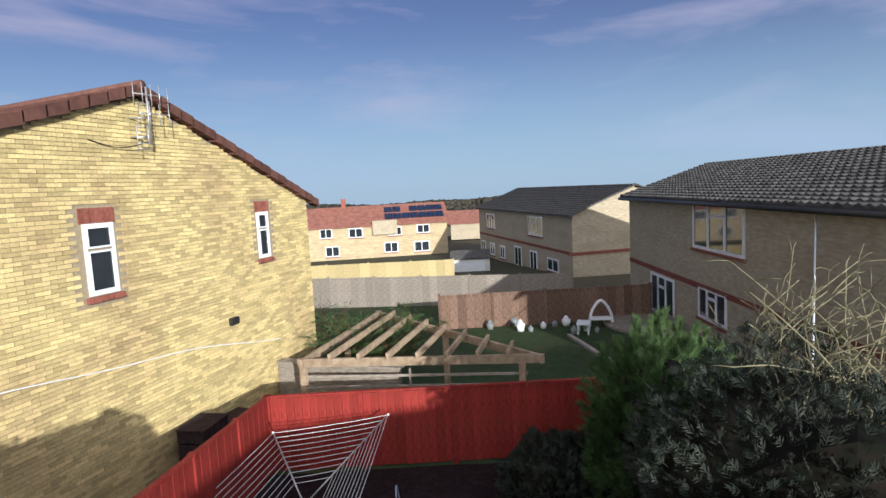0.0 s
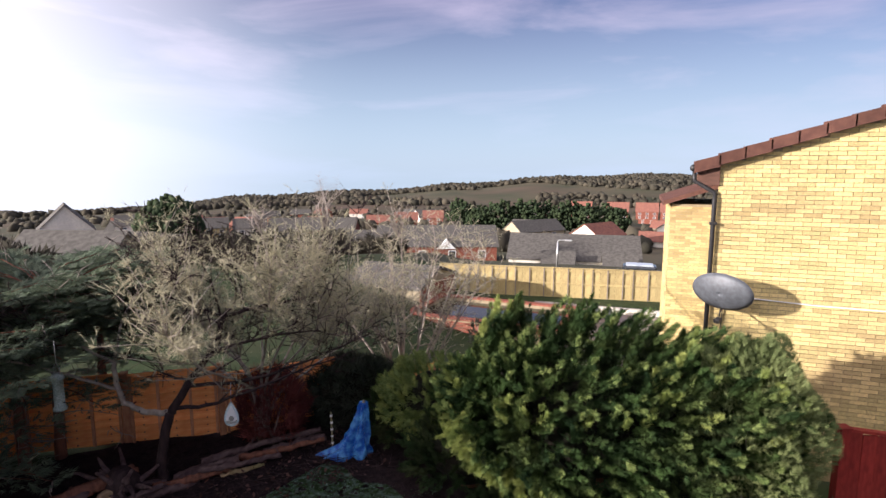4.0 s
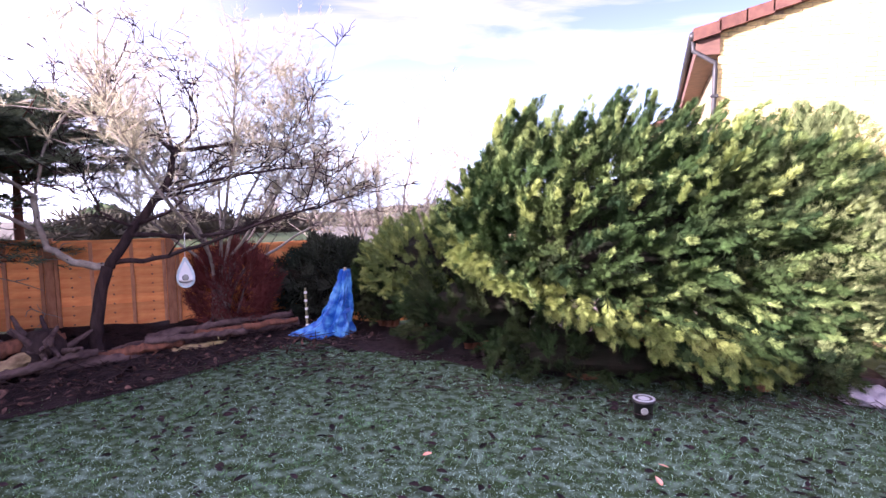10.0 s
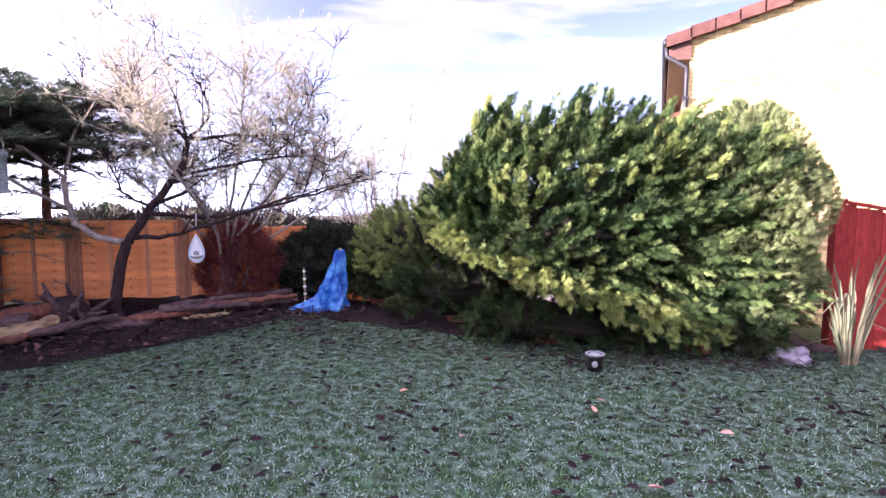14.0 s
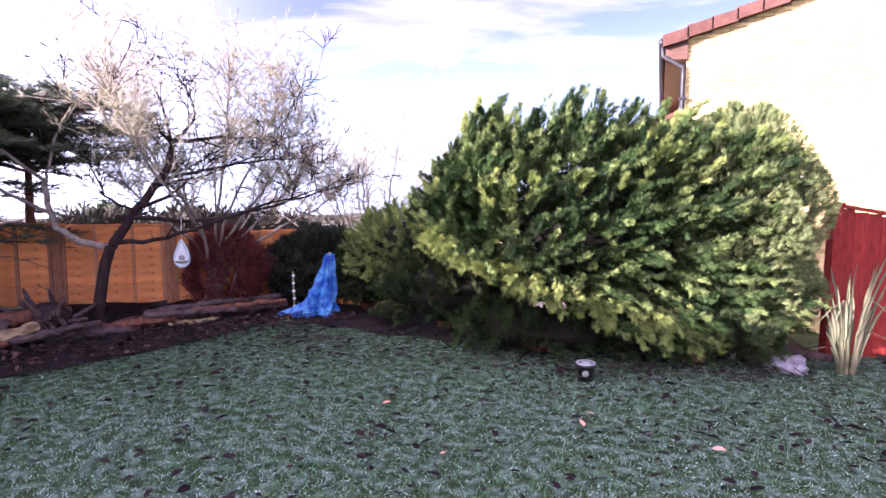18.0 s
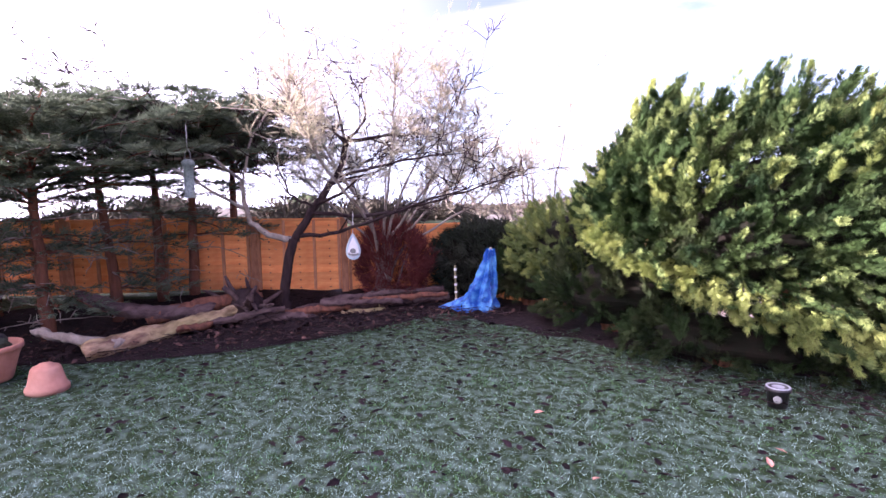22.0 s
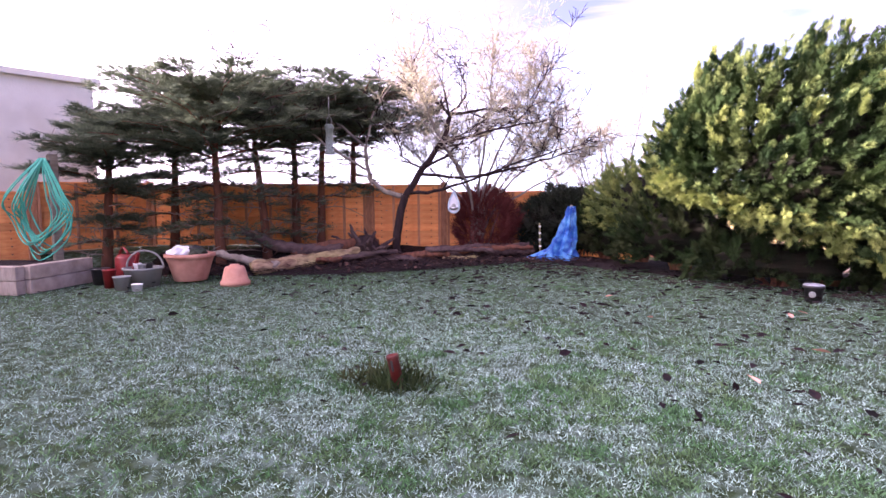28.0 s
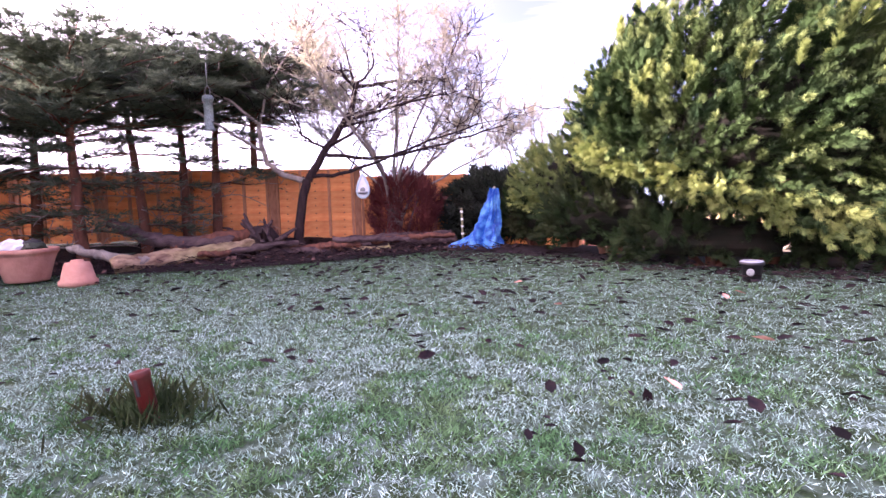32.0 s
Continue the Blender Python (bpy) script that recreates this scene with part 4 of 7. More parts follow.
# ---- trees ----
def side_twigs(paths, rng, per=5, long=0.45, thin=0.3, droop=0.1, flat=None):
    """Shorter, thinner shoots from the outer half of each path."""
    out = []
    for path in paths:
        for _ in range(per):
            i = rng.randrange(len(path) // 3, len(path))
            p, r = path[i]
            q = path[max(i - 1, 0)][0]
            d = (Vector(p) - Vector(q))
            d = d.normalized() if d.length > 1e-5 else Vector((0, 0, 1))
            w = (d * 0.6 + Vector((rng.uniform(-1, 1), rng.uniform(-1, 1), rng.uniform(-0.5, 1)))).normalized()
            ln = long * rng.uniform(0.4, 1.2)
            e = Vector(p) + w * ln
            mid = (Vector(p) + e) / 2 + Vector((rng.uniform(-1, 1), rng.uniform(-1, 1), rng.uniform(-0.3, 1))) * ln * 0.12
            out.append([(Vector(p), max(r * thin, 0.0055)), (mid, max(r * thin * 0.75, 0.0048)), (e - Vector((0, 0, droop * ln)), 0.003)])
    return out


TREE_X, TREE_Y = -6.86, -5.02
RIGHT, AWAY = Vector((0.794, 0.607, 0)), Vector((-0.607, 0.794, 0))


def limb(pts, r0, r1, deep=0.0, seed=0):
    """A limb drawn in the tree's spreading plane; it leans away by deep."""
    n = len(pts) - 1
    pts = [(u - 0.15 * min(max(v, 0) / 1.1, 1), v if v < 2.4 else 2.4 + (v - 2.4) * 0.7) for u, v in pts]
    return bent([RIGHT * u * 1.08 + Vector((0, 0, v)) + AWAY * deep * i / n for i, (u, v) in enumerate(pts)], r0, r1, 5, 0.016, seed)


apple = thing("apple_tree", "bare leaning apple tree with spreading dark limbs", "tree", Matrix.Translation((TREE_X, TREE_Y, ground_at(TREE_X, TREE_Y) - 0.03)))
trunk_path = limb([(0.09, -0.1), (0.1, 0.05), (0.15, 0.47), (0.37, 1.1)], 0.085, 0.062)
trunk_path[0] = (trunk_path[0][0], 0.15)
piece("trunk", tube_mesh("trunk", [trunk_path], M_BARK, 10), apple, label="dark fissured trunk")
right_limbs = [limb([(0.37, 1.08), (0.64, 1.53), (0.95, 2.0), (1.06, 2.4)], 0.06, 0.035), limb([(1.06, 2.39), (1.57, 2.5), (2.27, 2.6)], 0.03, 0.01, 0.3, 1),
               limb([(1.06, 2.39), (0.87, 2.58), (0.48, 2.97)], 0.025, 0.008, -0.3, 2), limb([(0.87, 1.92), (1.72, 2.11), (2.2, 2.18)], 0.024, 0.009, -0.4, 3),
               limb([(0.6, 1.45), (1.41, 1.4), (2.42, 1.65), (3.1, 1.88)], 0.03, 0.008, 0.4, 4), limb([(0.42, 1.13), (0.95, 1.2), (1.72, 1.49), (2.62, 1.79)], 0.032, 0.008, -0.3, 5),
               limb([(1.06, 2.39), (1.3, 2.89), (1.12, 3.67)], 0.022, 0.006, 0.2, 6), limb([(2.19, 2.18), (2.25, 2.66), (2.54, 3.36)], 0.012, 0.004, 0.1, 7), limb([(0.95, 2.0), (1.26, 2.11), (1.72, 2.46)], 0.018, 0.006, 0.5, 8), limb([(0.64, 1.53), (0.37, 1.72), (0.23, 2.2)], 0.02, 0.006, -0.3, 9)]
left_limbs = [limb([(0.37, 1.08), (0.08, 1.17), (-0.14, 1.41), (-0.19, 1.9)], 0.045, 0.03, -0.1, 10), limb([(-0.19, 1.86), (-0.53, 2.19), (-0.84, 2.36), (-1.69, 2.97)], 0.024, 0.007, -0.5, 11),
              limb([(-0.19, 1.9), (-0.09, 2.46), (0.17, 3.1), (0.48, 3.6)], 0.02, 0.005, 0.3, 12), limb([(-0.17, 1.5), (-0.76, 1.92), (-1.15, 2.19), (-2.16, 2.58)], 0.024, 0.007, -0.8, 13),
              limb([(-0.57, 2.19), (-1.07, 2.15), (-1.54, 2.21), (-2.08, 2.6)], 0.022, 0.006, -0.6, 14), limb([(-1.15, 2.17), (-1.32, 2.5), (-1.77, 3.4)], 0.018, 0.005, -0.7, 15)]
rng_t = random.Random(5)
for path in right_limbs + left_limbs:
    piece("limb", tube_mesh("limb", [path], M_BARK if path in right_limbs else M_PALEBARK, 7), apple)
branches = side_twigs(right_limbs + left_limbs[1:], rng_t, 5, 0.85, 0.5, -0.08)
for path in branches:
    piece("branch", tube_mesh("branch", [path], M_BARK, 6), apple)
twigs = side_twigs(right_limbs[1:], rng_t, 12, 0.5) + side_twigs(left_limbs[1:], rng_t, 8, 0.5) + side_twigs(branches, rng_t, 4, 0.35, 0.6)
twigs += side_twigs(twigs, rng_t, 3, 0.22, 0.7)
spurs = []
for path in right_limbs + left_limbs:
    for p, r in path[2::2]:
        w = Vector((rng_t.uniform(-1, 1), rng_t.uniform(-1, 1), rng_t.uniform(-0.6, 1))).normalized()
        spurs.append([(Vector(p), 0.009), (Vector(p) + w * (r + 0.035), 0.007)])
tagged(piece("twig", tube_mesh("twig", twigs + spurs, M_BARK, 4), apple), kind="stuff")


def conifer(x, y, h, crown_from, spread, seed, lean=(0, 0), label="cypress tree with a flat-topped crown on a bare reddish trunk", low=0, droop=0.15):
    rng = random.Random(seed)
    z = ground_at(x, y) - 0.04
    t = thing("cypress_tree", label, "tree", Matrix.Translation((x, y, z)), "cypress row along the fence")
    path = bent([(0, 0, 0), (lean[0] * 0.3, lean[1] * 0.3, h * 0.35), (lean[0] * 0.7, lean[1] * 0.7, h * 0.7), (lean[0], lean[1], h * 0.96)], 0.085, 0.02, 5, 0.012, seed)
    piece("trunk", tube_mesh("trunk", [path], M_REDBARK, 9), t, label="reddish bare trunk")
    boughs, spots, ways, sizes = [], [], [], []
    n = 40 + low
    for i in range(n):
        is_low = i >= 40
        u = rng.uniform(0.22, crown_from) if is_low else crown_from + (1 - crown_from) * (i + rng.random()) / 40
        k = min(int(u * (len(path) - 1)), len(path) - 1)
        p = Vector(path[k][0])
        a = rng.uniform(0, 2 * math.pi)
        v = (u - crown_from) / (1 - crown_from)
        ln = spread * rng.uniform(0.6, 1.2) * (0.6 if is_low else (1.05 - 0.45 * max(v, 0) ** 2))
        d = Vector((math.cos(a), math.sin(a), 0))
        e = p + d * ln + Vector((0, 0, (-droop if is_low else 0.12 + 0.3 * max(v, 0)) * ln))
        mid = (p + e) / 2 + Vector((0, 0, 0.06 * ln))
        bough = bent([p, mid, e], 0.016, 0.004, 4, 0.012, seed * 50 + i)
        boughs.append(bough)
        for (q, _), (q2, _) in zip(bough[1:], bough[2:] + bough[-1:]):
            for _ in range(9 if is_low else 21):
                side = Vector((-d.y, d.x, 0)) * rng.uniform(-1, 1)
                w = d * rng.uniform(0.3, 1) + side * 0.8 + Vector((0, 0, rng.uniform(-0.15, 0.35)))
                spots.append(Vector(q).lerp(Vector(q2), rng.random()) + side * rng.uniform(0.02, 0.3) + w * rng.uniform(0, 0.12))
                ways.append(w)
                sizes.append(rng.uniform(0.08, 0.21))
    ups = RNG.normal(size=(len(spots), 3)) * 0.25 + (0, 0, 1)
    for bough in boughs:
        piece("bough", tube_mesh("bough", [bough], M_REDBARK, 5), t)
    dead = []
    for i in range(16):
        u = rng.uniform(0.14, crown_from)
        p = Vector(path[min(int(u * (len(path) - 1)), len(path) - 1)][0])
        a, ln = rng.uniform(0, 6.28), rng.uniform(0.3, 0.8)
        dead.append(bent([p, p + Vector((math.cos(a), math.sin(a), 0.05)) * ln * 0.5, p + Vector((math.cos(a + 0.3), math.sin(a + 0.3), rng.uniform(-0.25, 0.15))) * ln], 0.009, 0.003, 3, 0.012, i))
    tagged(piece("twig", tube_mesh("twig", side_twigs(boughs, rng, 2, 0.35) + dead + side_twigs(dead, rng, 3, 0.2, 0.6), M_PALEBARK, 4), t, label="thin dead grey twigs"), kind="stuff")
    piece("crown", scatter("crown", NEEDLE_SPRAY, spots, ways, ups, sizes, M_CONIFER), t, label="grey-green needle sprays")
    return t


conifer(-8.25, -7.2, 2.6, 0.62, 1.45, 21, (0.1, -0.1), low=22)
conifer(-8.4, -6.3, 2.65, 0.68, 1.6, 22, (-0.25, -0.1), low=13)
conifer(-8.7, -5.5, 2.7, 0.68, 1.65, 23, (0.1, -0.1), low=7)
conifer(-8.55, -5.1, 2.75, 0.68, 1.65, 24, (0.15, 0.0), low=5)
conifer(-8.35, -4.5, 2.65, 0.68, 1.5, 25, (0.2, -0.1), low=6)
conifer(-9.5, -8.3, 2.35, 0.5, 0.95, 26, (0.1, 0.1), "small dark cypress with low shaggy boughs", low=12)
conifer(-9.9, -7.1, 2.7, 0.55, 1.15, 27, (0.0, 0.1), low=5)


def fine_spray():
    """A wisp of hair-thin shoots, one unit long along +y."""
    verts, faces = [], []
    for x, z, y0, y1 in ((0, 0, 0, 1), (0.2, 0.1, 0.1, 0.85), (-0.16, 0.05, 0.2, 0.9), (0.1, -0.14, 0.3, 0.8), (-0.1, 0.15, 0.35, 0.95)):
        k = len(verts)
        verts.extend([(-0.016, y0, 0), (x, y1, z), (0.016, y0, 0.01)])
        faces.append((k, k + 1, k + 2))
    return np.array(verts, float), np.array(faces)


FINE = fine_spray()


def feathery(name, label, x, y, z, h, spread, stems, seed, mat, bark, lift=1.0, fine=0.34, per=30, splay=1.0, lean=(0, 0), bare=0.0, twigs=22):
    """A tall shrub of many arching stems that carry fine upright sprays."""
    rng = random.Random(seed)
    t = thing(name, label, "tree", Matrix.Translation((x, y, z)))
    paths, spots, ways, sizes = [], [], [], []
    for i in range(stems):
        a = 2 * math.pi * (i + rng.random() * 0.7) / stems
        out = spread * rng.uniform(0.35, 1.1)
        hh = h * rng.uniform(0.62, 1.05) * (1 - 0.25 * out / spread / 1.1)
        d = Vector((math.cos(a), math.sin(a), 0))
        tilt = Vector((lean[0], lean[1], 0))
        e = d * out + Vector((0, 0, hh)) + tilt
        path = bent([(d.x * 0.05, d.y * 0.05, 0), d * out * 0.3 * splay + Vector((0, 0, hh * 0.4)) + tilt * 0.3, d * out * 0.72 + Vector((0, 0, hh * 0.75)) + tilt * 0.75, e], 0.03, 0.005, 5, 0.02, seed * 90 + i)
        paths.append(path)
    shoots = side_twigs([q[int(len(q) * bare):] for q in paths], rng, twigs, h * 0.22, 0.4, -0.2)
    for sh in shoots + paths:
        for k in range(per // 9 if len(sh) < 4 else per // 2):
            p, _ = sh[rng.randrange(int(len(sh) * max(0.5, bare + 0.25)) if len(sh) > 3 else 1, len(sh))]
            w = Vector((rng.uniform(-0.7, 0.7), rng.uniform(-0.7, 0.7), rng.uniform(0.0, 1.0) * lift))
            spots.append(Vector(p) + w * rng.uniform(-0.15, 0.3))
            ways.append(w)
            sizes.append(fine * rng.uniform(0.5, 1.2))
    for path in paths:
        piece("stem", tube_mesh("stem", [path], bark, 6), t)
    tagged(piece("twig", tube_mesh("twig", shoots, bark, 4), t), kind="stuff")
    piece("crown", scatter("crown", FINE, spots, ways, RNG.normal(size=(len(spots), 3)), sizes, mat), t, label="fine feathery sprays")
    return t


feathery("tamarisk_tree", "tall feathery pale tan shrub tree behind the leaning tree", -6.3, -3.45, 0.08, 3.4, 2.35, 12, 31, M_OLIVE, M_PALEBARK, 0.7, 0.15, 300, 0.5, (0.45, -0.2), 0.42, 36)
feathery("tamarisk_tree", "arching grey-brown twiggy shrub behind the fence", -5.0, -0.5, -0.4, 3.9, 2.3, 13, 32, M_OLIVE, M_PALEBARK, 0.5, 0.16, 120, 1.3)

# ---- the garage, and unseen houses added to shade the garden ----
def gable_box(name, label, category, m, w, d, eave, ridge, wall_mat, roof_mat, over=0.25, extra=None):
    """A plain building: walls and a pitched roof whose ridge runs along x. The origin is a lower corner."""
    t = thing(name, label, category, m)
    v = [(0, 0, 0), (0, d, 0), (0, d, eave), (0, d / 2, ridge), (0, 0, eave)]
    v += [(w, y, z) for _, y, z in v]
    piece("wall", mesh_of("wall", v, [(4, 3, 2, 1, 0), (5, 6, 7, 8, 9)] + [(i, (i + 1) % 5, (i + 1) % 5 + 5, i + 5) for i in range(5)], wall_mat), t)
    k = (ridge - eave) / (d / 2)
    for s in (0, 1):
        y0, y1 = (-over, d / 2) if s == 0 else (d + over, d / 2)
        z0 = eave - k * over
        rv = []
        for x in (-over, w + over):
            rv += [(x, y0, z0), (x, y1, ridge), (x, y1, ridge + 0.1), (x, y0, z0 + 0.1)]
        piece("roof", mesh_of("roof", rv, [(0, 1, 2, 3), (7, 6, 5, 4), (3, 2, 6, 7), (1, 0, 4, 5), (0, 3, 7, 4), (2, 1, 5, 6)], roof_mat), t)
    return t


gable_box("garage", "pale rendered garage beyond the fence", "garage", pose(-14.9, -7.65, -0.1, 0, 0, -90), 6.0, 3.4, 3.15, 3.4, M_CEMENT, M_CEMENT, 0.1)
# Two unseen houses, added and sized to keep the sun off lawn and yard.
s_, c_ = 25.0, 0.4
gable_box("sun_blocker_house", "unseen house added to shade the lawn", "house", pose(-0.72 * s_ + 0.69 * c_, -0.69 * s_ - 0.72 * c_, 0, 0, 0, -46), 2.5, 7.0, 3.5, 4.6, M_BUFFFAR, M_ROOF)
c_ = 2.95
gable_box("sun_blocker_house", "taller unseen wing added to shade the yard and lawn", "house", pose(-0.72 * s_ + 0.69 * c_, -0.69 * s_ - 0.72 * c_, 0, 0, 0, -46), 12.0, 7.0, 4.6, 5.9, M_BUFFFAR, M_ROOF)

# ---- border, logs and roots ----
soil_v, soil_f = [], []
nu, nv_ = 40, 14
for i in range(nu + 1):
    for k in range(nv_ + 1):
        u, v = i / nu, k / nv_
        fx, fy = -8.6 + 4.1 * u, -8.4 + 5.3 * u
        bulge = 1.0 * math.sin(math.pi * min(u * 1.15, 1))
        x = fx + 0.79 * (bulge * (1 - v) - 2.6 * v) * 0.75
        y = fy - 0.61 * (bulge * (1 - v) - 2.6 * v) * 0.75
        edge = min(v * 5, 1)
        soil_v.append((x, y, ground_at(x, y) + 0.012 + 0.05 * edge * (noise.noise(Vector((x * 2.3, y * 2.3, 0))) + 0.45)))
for i in range(nu):
    for k in range(nv_):
        a = i * (nv_ + 1) + k
        soil_f.append((a, a + nv_ + 1, a + nv_ + 2, a + 1))
tagged(new("soil_border", mesh_of("soil_border", soil_v, soil_f, M_SOIL, True)), "dark bare soil border with litter under the trees", "soil bed", kind="structure")
# Dark strip: a little soil, mostly the junipers' shade put into its colour.
skirt_v, skirt_f = [], []
for i in range(37):
    for k in range(6):
        u, v = i / 36, k / 5
        x = -4.9 + 6.3 * u
        y = -3.35 - 0.95 * math.sin(math.pi * (0.12 + 0.7 * u)) + 1.6 * v + 0.08 * math.sin(i * 1.3)
        skirt_v.append((x, y, ground_at(x, y) + 0.012 + 0.02 * noise.noise(Vector((x * 3, y * 3, 1))) * min(1, k)))
for i in range(36):
    for k in range(5):
        a = i * 6 + k
        skirt_f.append((a, a + 6, a + 7, a + 1))
tagged(new("soil_strip", mesh_of("soil_strip", skirt_v, skirt_f, M_SOIL, True)), "dark strip under the junipers, soil and shade in its colour", "soil bed", kind="structure")


def log(name, label, pts, r0, r1, mat, seed, sides=11, lobes=0.22, end=None):
    """A rough log: a bent tube whose girth swells and splits."""
    rng = random.Random(seed)
    path = bent(pts, r0, r1, 11, 0.012, seed)
    v, f = tubes([path], sides + 5)
    def rough(q, k):
        g = Vector((q.x * 17, q.y * 4.5, q.z * 17)) + Vector((seed * 3.1 + k * 11, k * 7, 0))
        return noise.noise(g) + 0.5 * noise.noise(g * 2.7)

    v = [Vector(q) + Vector((rough(q, 0), rough(q, 1) * 0.6, rough(q, 2))) * r0 * lobes * 2.0 for q in v]
    t = thing(name, label, "log")
    piece("bark", mesh_of("bark", v, f, mat, True), t)
    twig = side_twigs([path], rng, 3, 0.28, 0.25)
    piece("snag", tube_mesh("snag", twig[:1], mat, 5), t)
    return t


def on_bank(x, y, up=0.0):
    return (x, y, ground_at(x, y) + up)


log("split_log", "long pale split log with mossy top lying on the border", [on_bank(-7.2, -7.35, 0.08), on_bank(-7.15, -6.6, 0.12), on_bank(-7.05, -5.9, 0.17), on_bank(-6.95, -5.35, 0.24)], 0.105, 0.065, M_SPLIT, 41, lobes=0.2)
log("fallen_log", "dark weathered log propped behind the split log", [on_bank(-7.95, -7.0, 0.56), on_bank(-7.65, -6.5, 0.3), on_bank(-7.2, -5.8, 0.22)], 0.065, 0.11, M_LOG, 42)
log("fallen_log", "reddish brown log across the pile", [on_bank(-7.6, -6.4, 0.2), on_bank(-7.25, -5.8, 0.3), on_bank(-7.0, -5.2, 0.34)], 0.1, 0.07, M_REDBARK, 43)
log("fallen_log", "thin bent branch lying towards the pots", [on_bank(-7.75, -7.55, 0.3), on_bank(-7.45, -7.35, 0.2), on_bank(-7.1, -7.0, 0.1)], 0.045, 0.06, M_PALEBARK, 44)
log("fallen_log", "long dark log along the foot of the tree", [on_bank(-6.7, -4.85, 0.06), on_bank(-6.2, -4.2, 0.08), on_bank(-5.7, -3.6, 0.1), on_bank(-5.3, -3.15, 0.12)], 0.085, 0.06, M_LOG, 45)
log("fallen_log", "grey branch stacked on the long log", [on_bank(-6.55, -4.5, 0.16), on_bank(-6.0, -3.8, 0.2), on_bank(-5.4, -3.1, 0.22)], 0.055, 0.04, M_LOG, 46)
log("split_log", "short pale split branch in front of the pile", [on_bank(-6.15, -4.55, 0.04), on_bank(-5.75, -4.1, 0.05)], 0.04, 0.035, M_SPLIT, 47)
log("fallen_log", "dark rotting log at the border's edge", [on_bank(-6.9, -5.6, 0.06), on_bank(-6.5, -5.0, 0.07), on_bank(-6.3, -4.55, 0.06)], 0.07, 0.055, M_LOG, 48)
for i, (x0, y0, x1, y1, z0, z1, r) in enumerate(((-6.75, -5.15, -6.1, -4.45, 0.1, 0.12, 0.06), (-6.35, -4.75, -5.6, -3.95, 0.2, 0.16, 0.045), (-6.1, -4.2, -5.2, -3.35, 0.15, 0.2, 0.05), (-7.1, -6.1, -6.55, -5.2, 0.1, 0.2, 0.05), (-7.4, -6.9, -6.95, -6.0, 0.08, 0.12, 0.055))):
    log("fallen_log", "weathered grey-brown branch in the log pile", [on_bank(x0, y0, z0), on_bank((x0 + x1) / 2 + 0.06, (y0 + y1) / 2 - 0.04, (z0 + z1) / 2 + 0.02), on_bank(x1, y1, z1)], r, r * 0.7, M_LOG if i % 2 else M_REDBARK, 60 + i)
# root ball
root = thing("root_stump", "gnarled upturned root stump beside the leaning tree", "stump", Matrix.Translation(on_bank(-7.05, -5.4, 0.14)))
rr = random.Random(9)
roots = []
for i in range(34):
    w = Vector((rr.uniform(-1, 1), rr.uniform(-1, 1), rr.uniform(-0.4, 0.8))).normalized()
    roots.append(bent([(0, 0, 0), w * 0.26, w * rr.uniform(0.38, 0.6) + Vector((rr.uniform(-0.1, 0.1), rr.uniform(-0.1, 0.1), rr.uniform(-0.1, 0.1)))], 0.07, 0.015, 4, 0.01, i))
piece("stump", lathe("stump", [(0.12, -0.18), (0.24, -0.1), (0.27, 0.02), (0.22, 0.16), (0.11, 0.3)], M_BARK, 12), root)
for r in roots:
    piece("root", tube_mesh("root", [r], M_LOG, 6), root)

# litter twigs over the border
lit = random.Random(14)
litter = []
for i in range(420):
    u, v = lit.random(), lit.uniform(-1.6, 0.9)
    x, y = -8.3 + 3.9 * u + 0.79 * v * 0.6, -8.1 + 5.0 * u - 0.61 * v * 0.6
    z = ground_at(x, y) + 0.06
    a, ln = lit.uniform(0, 6.28), lit.uniform(0.08, 0.4)
    litter.append([(Vector((x, y, z)), 0.006), (Vector((x + math.cos(a) * ln, y + math.sin(a) * ln, z + lit.uniform(-0.02, 0.1))), 0.003)])
for i in range(700):
    u, v = lit.random(), lit.uniform(-1.4, 1.0)
    x, y = -8.3 + 3.9 * u + 0.79 * v * 0.6, -8.1 + 5.0 * u - 0.61 * v * 0.6
    if i % 3 == 0:
        x, y = -4.6 + 5.6 * u, -4.3 - 0.8 * math.sin(math.pi * (0.12 + 0.7 * u)) + lit.uniform(-0.2, 0.3)
    z = ground_at(x, y) + 0.05
    a, ln = lit.uniform(0, 6.28), lit.uniform(0.05, 0.22)
    litter.append([(Vector((x, y, z)), 0.005), (Vector((x + math.cos(a) * ln, y + math.sin(a) * ln, z + lit.uniform(-0.02, 0.05))), 0.003)])
tagged(new("twig_litter", tube_mesh("twig_litter", litter, M_BARK, 4)), "scattered dry twigs on the soil border", "twigs", kind="stuff")

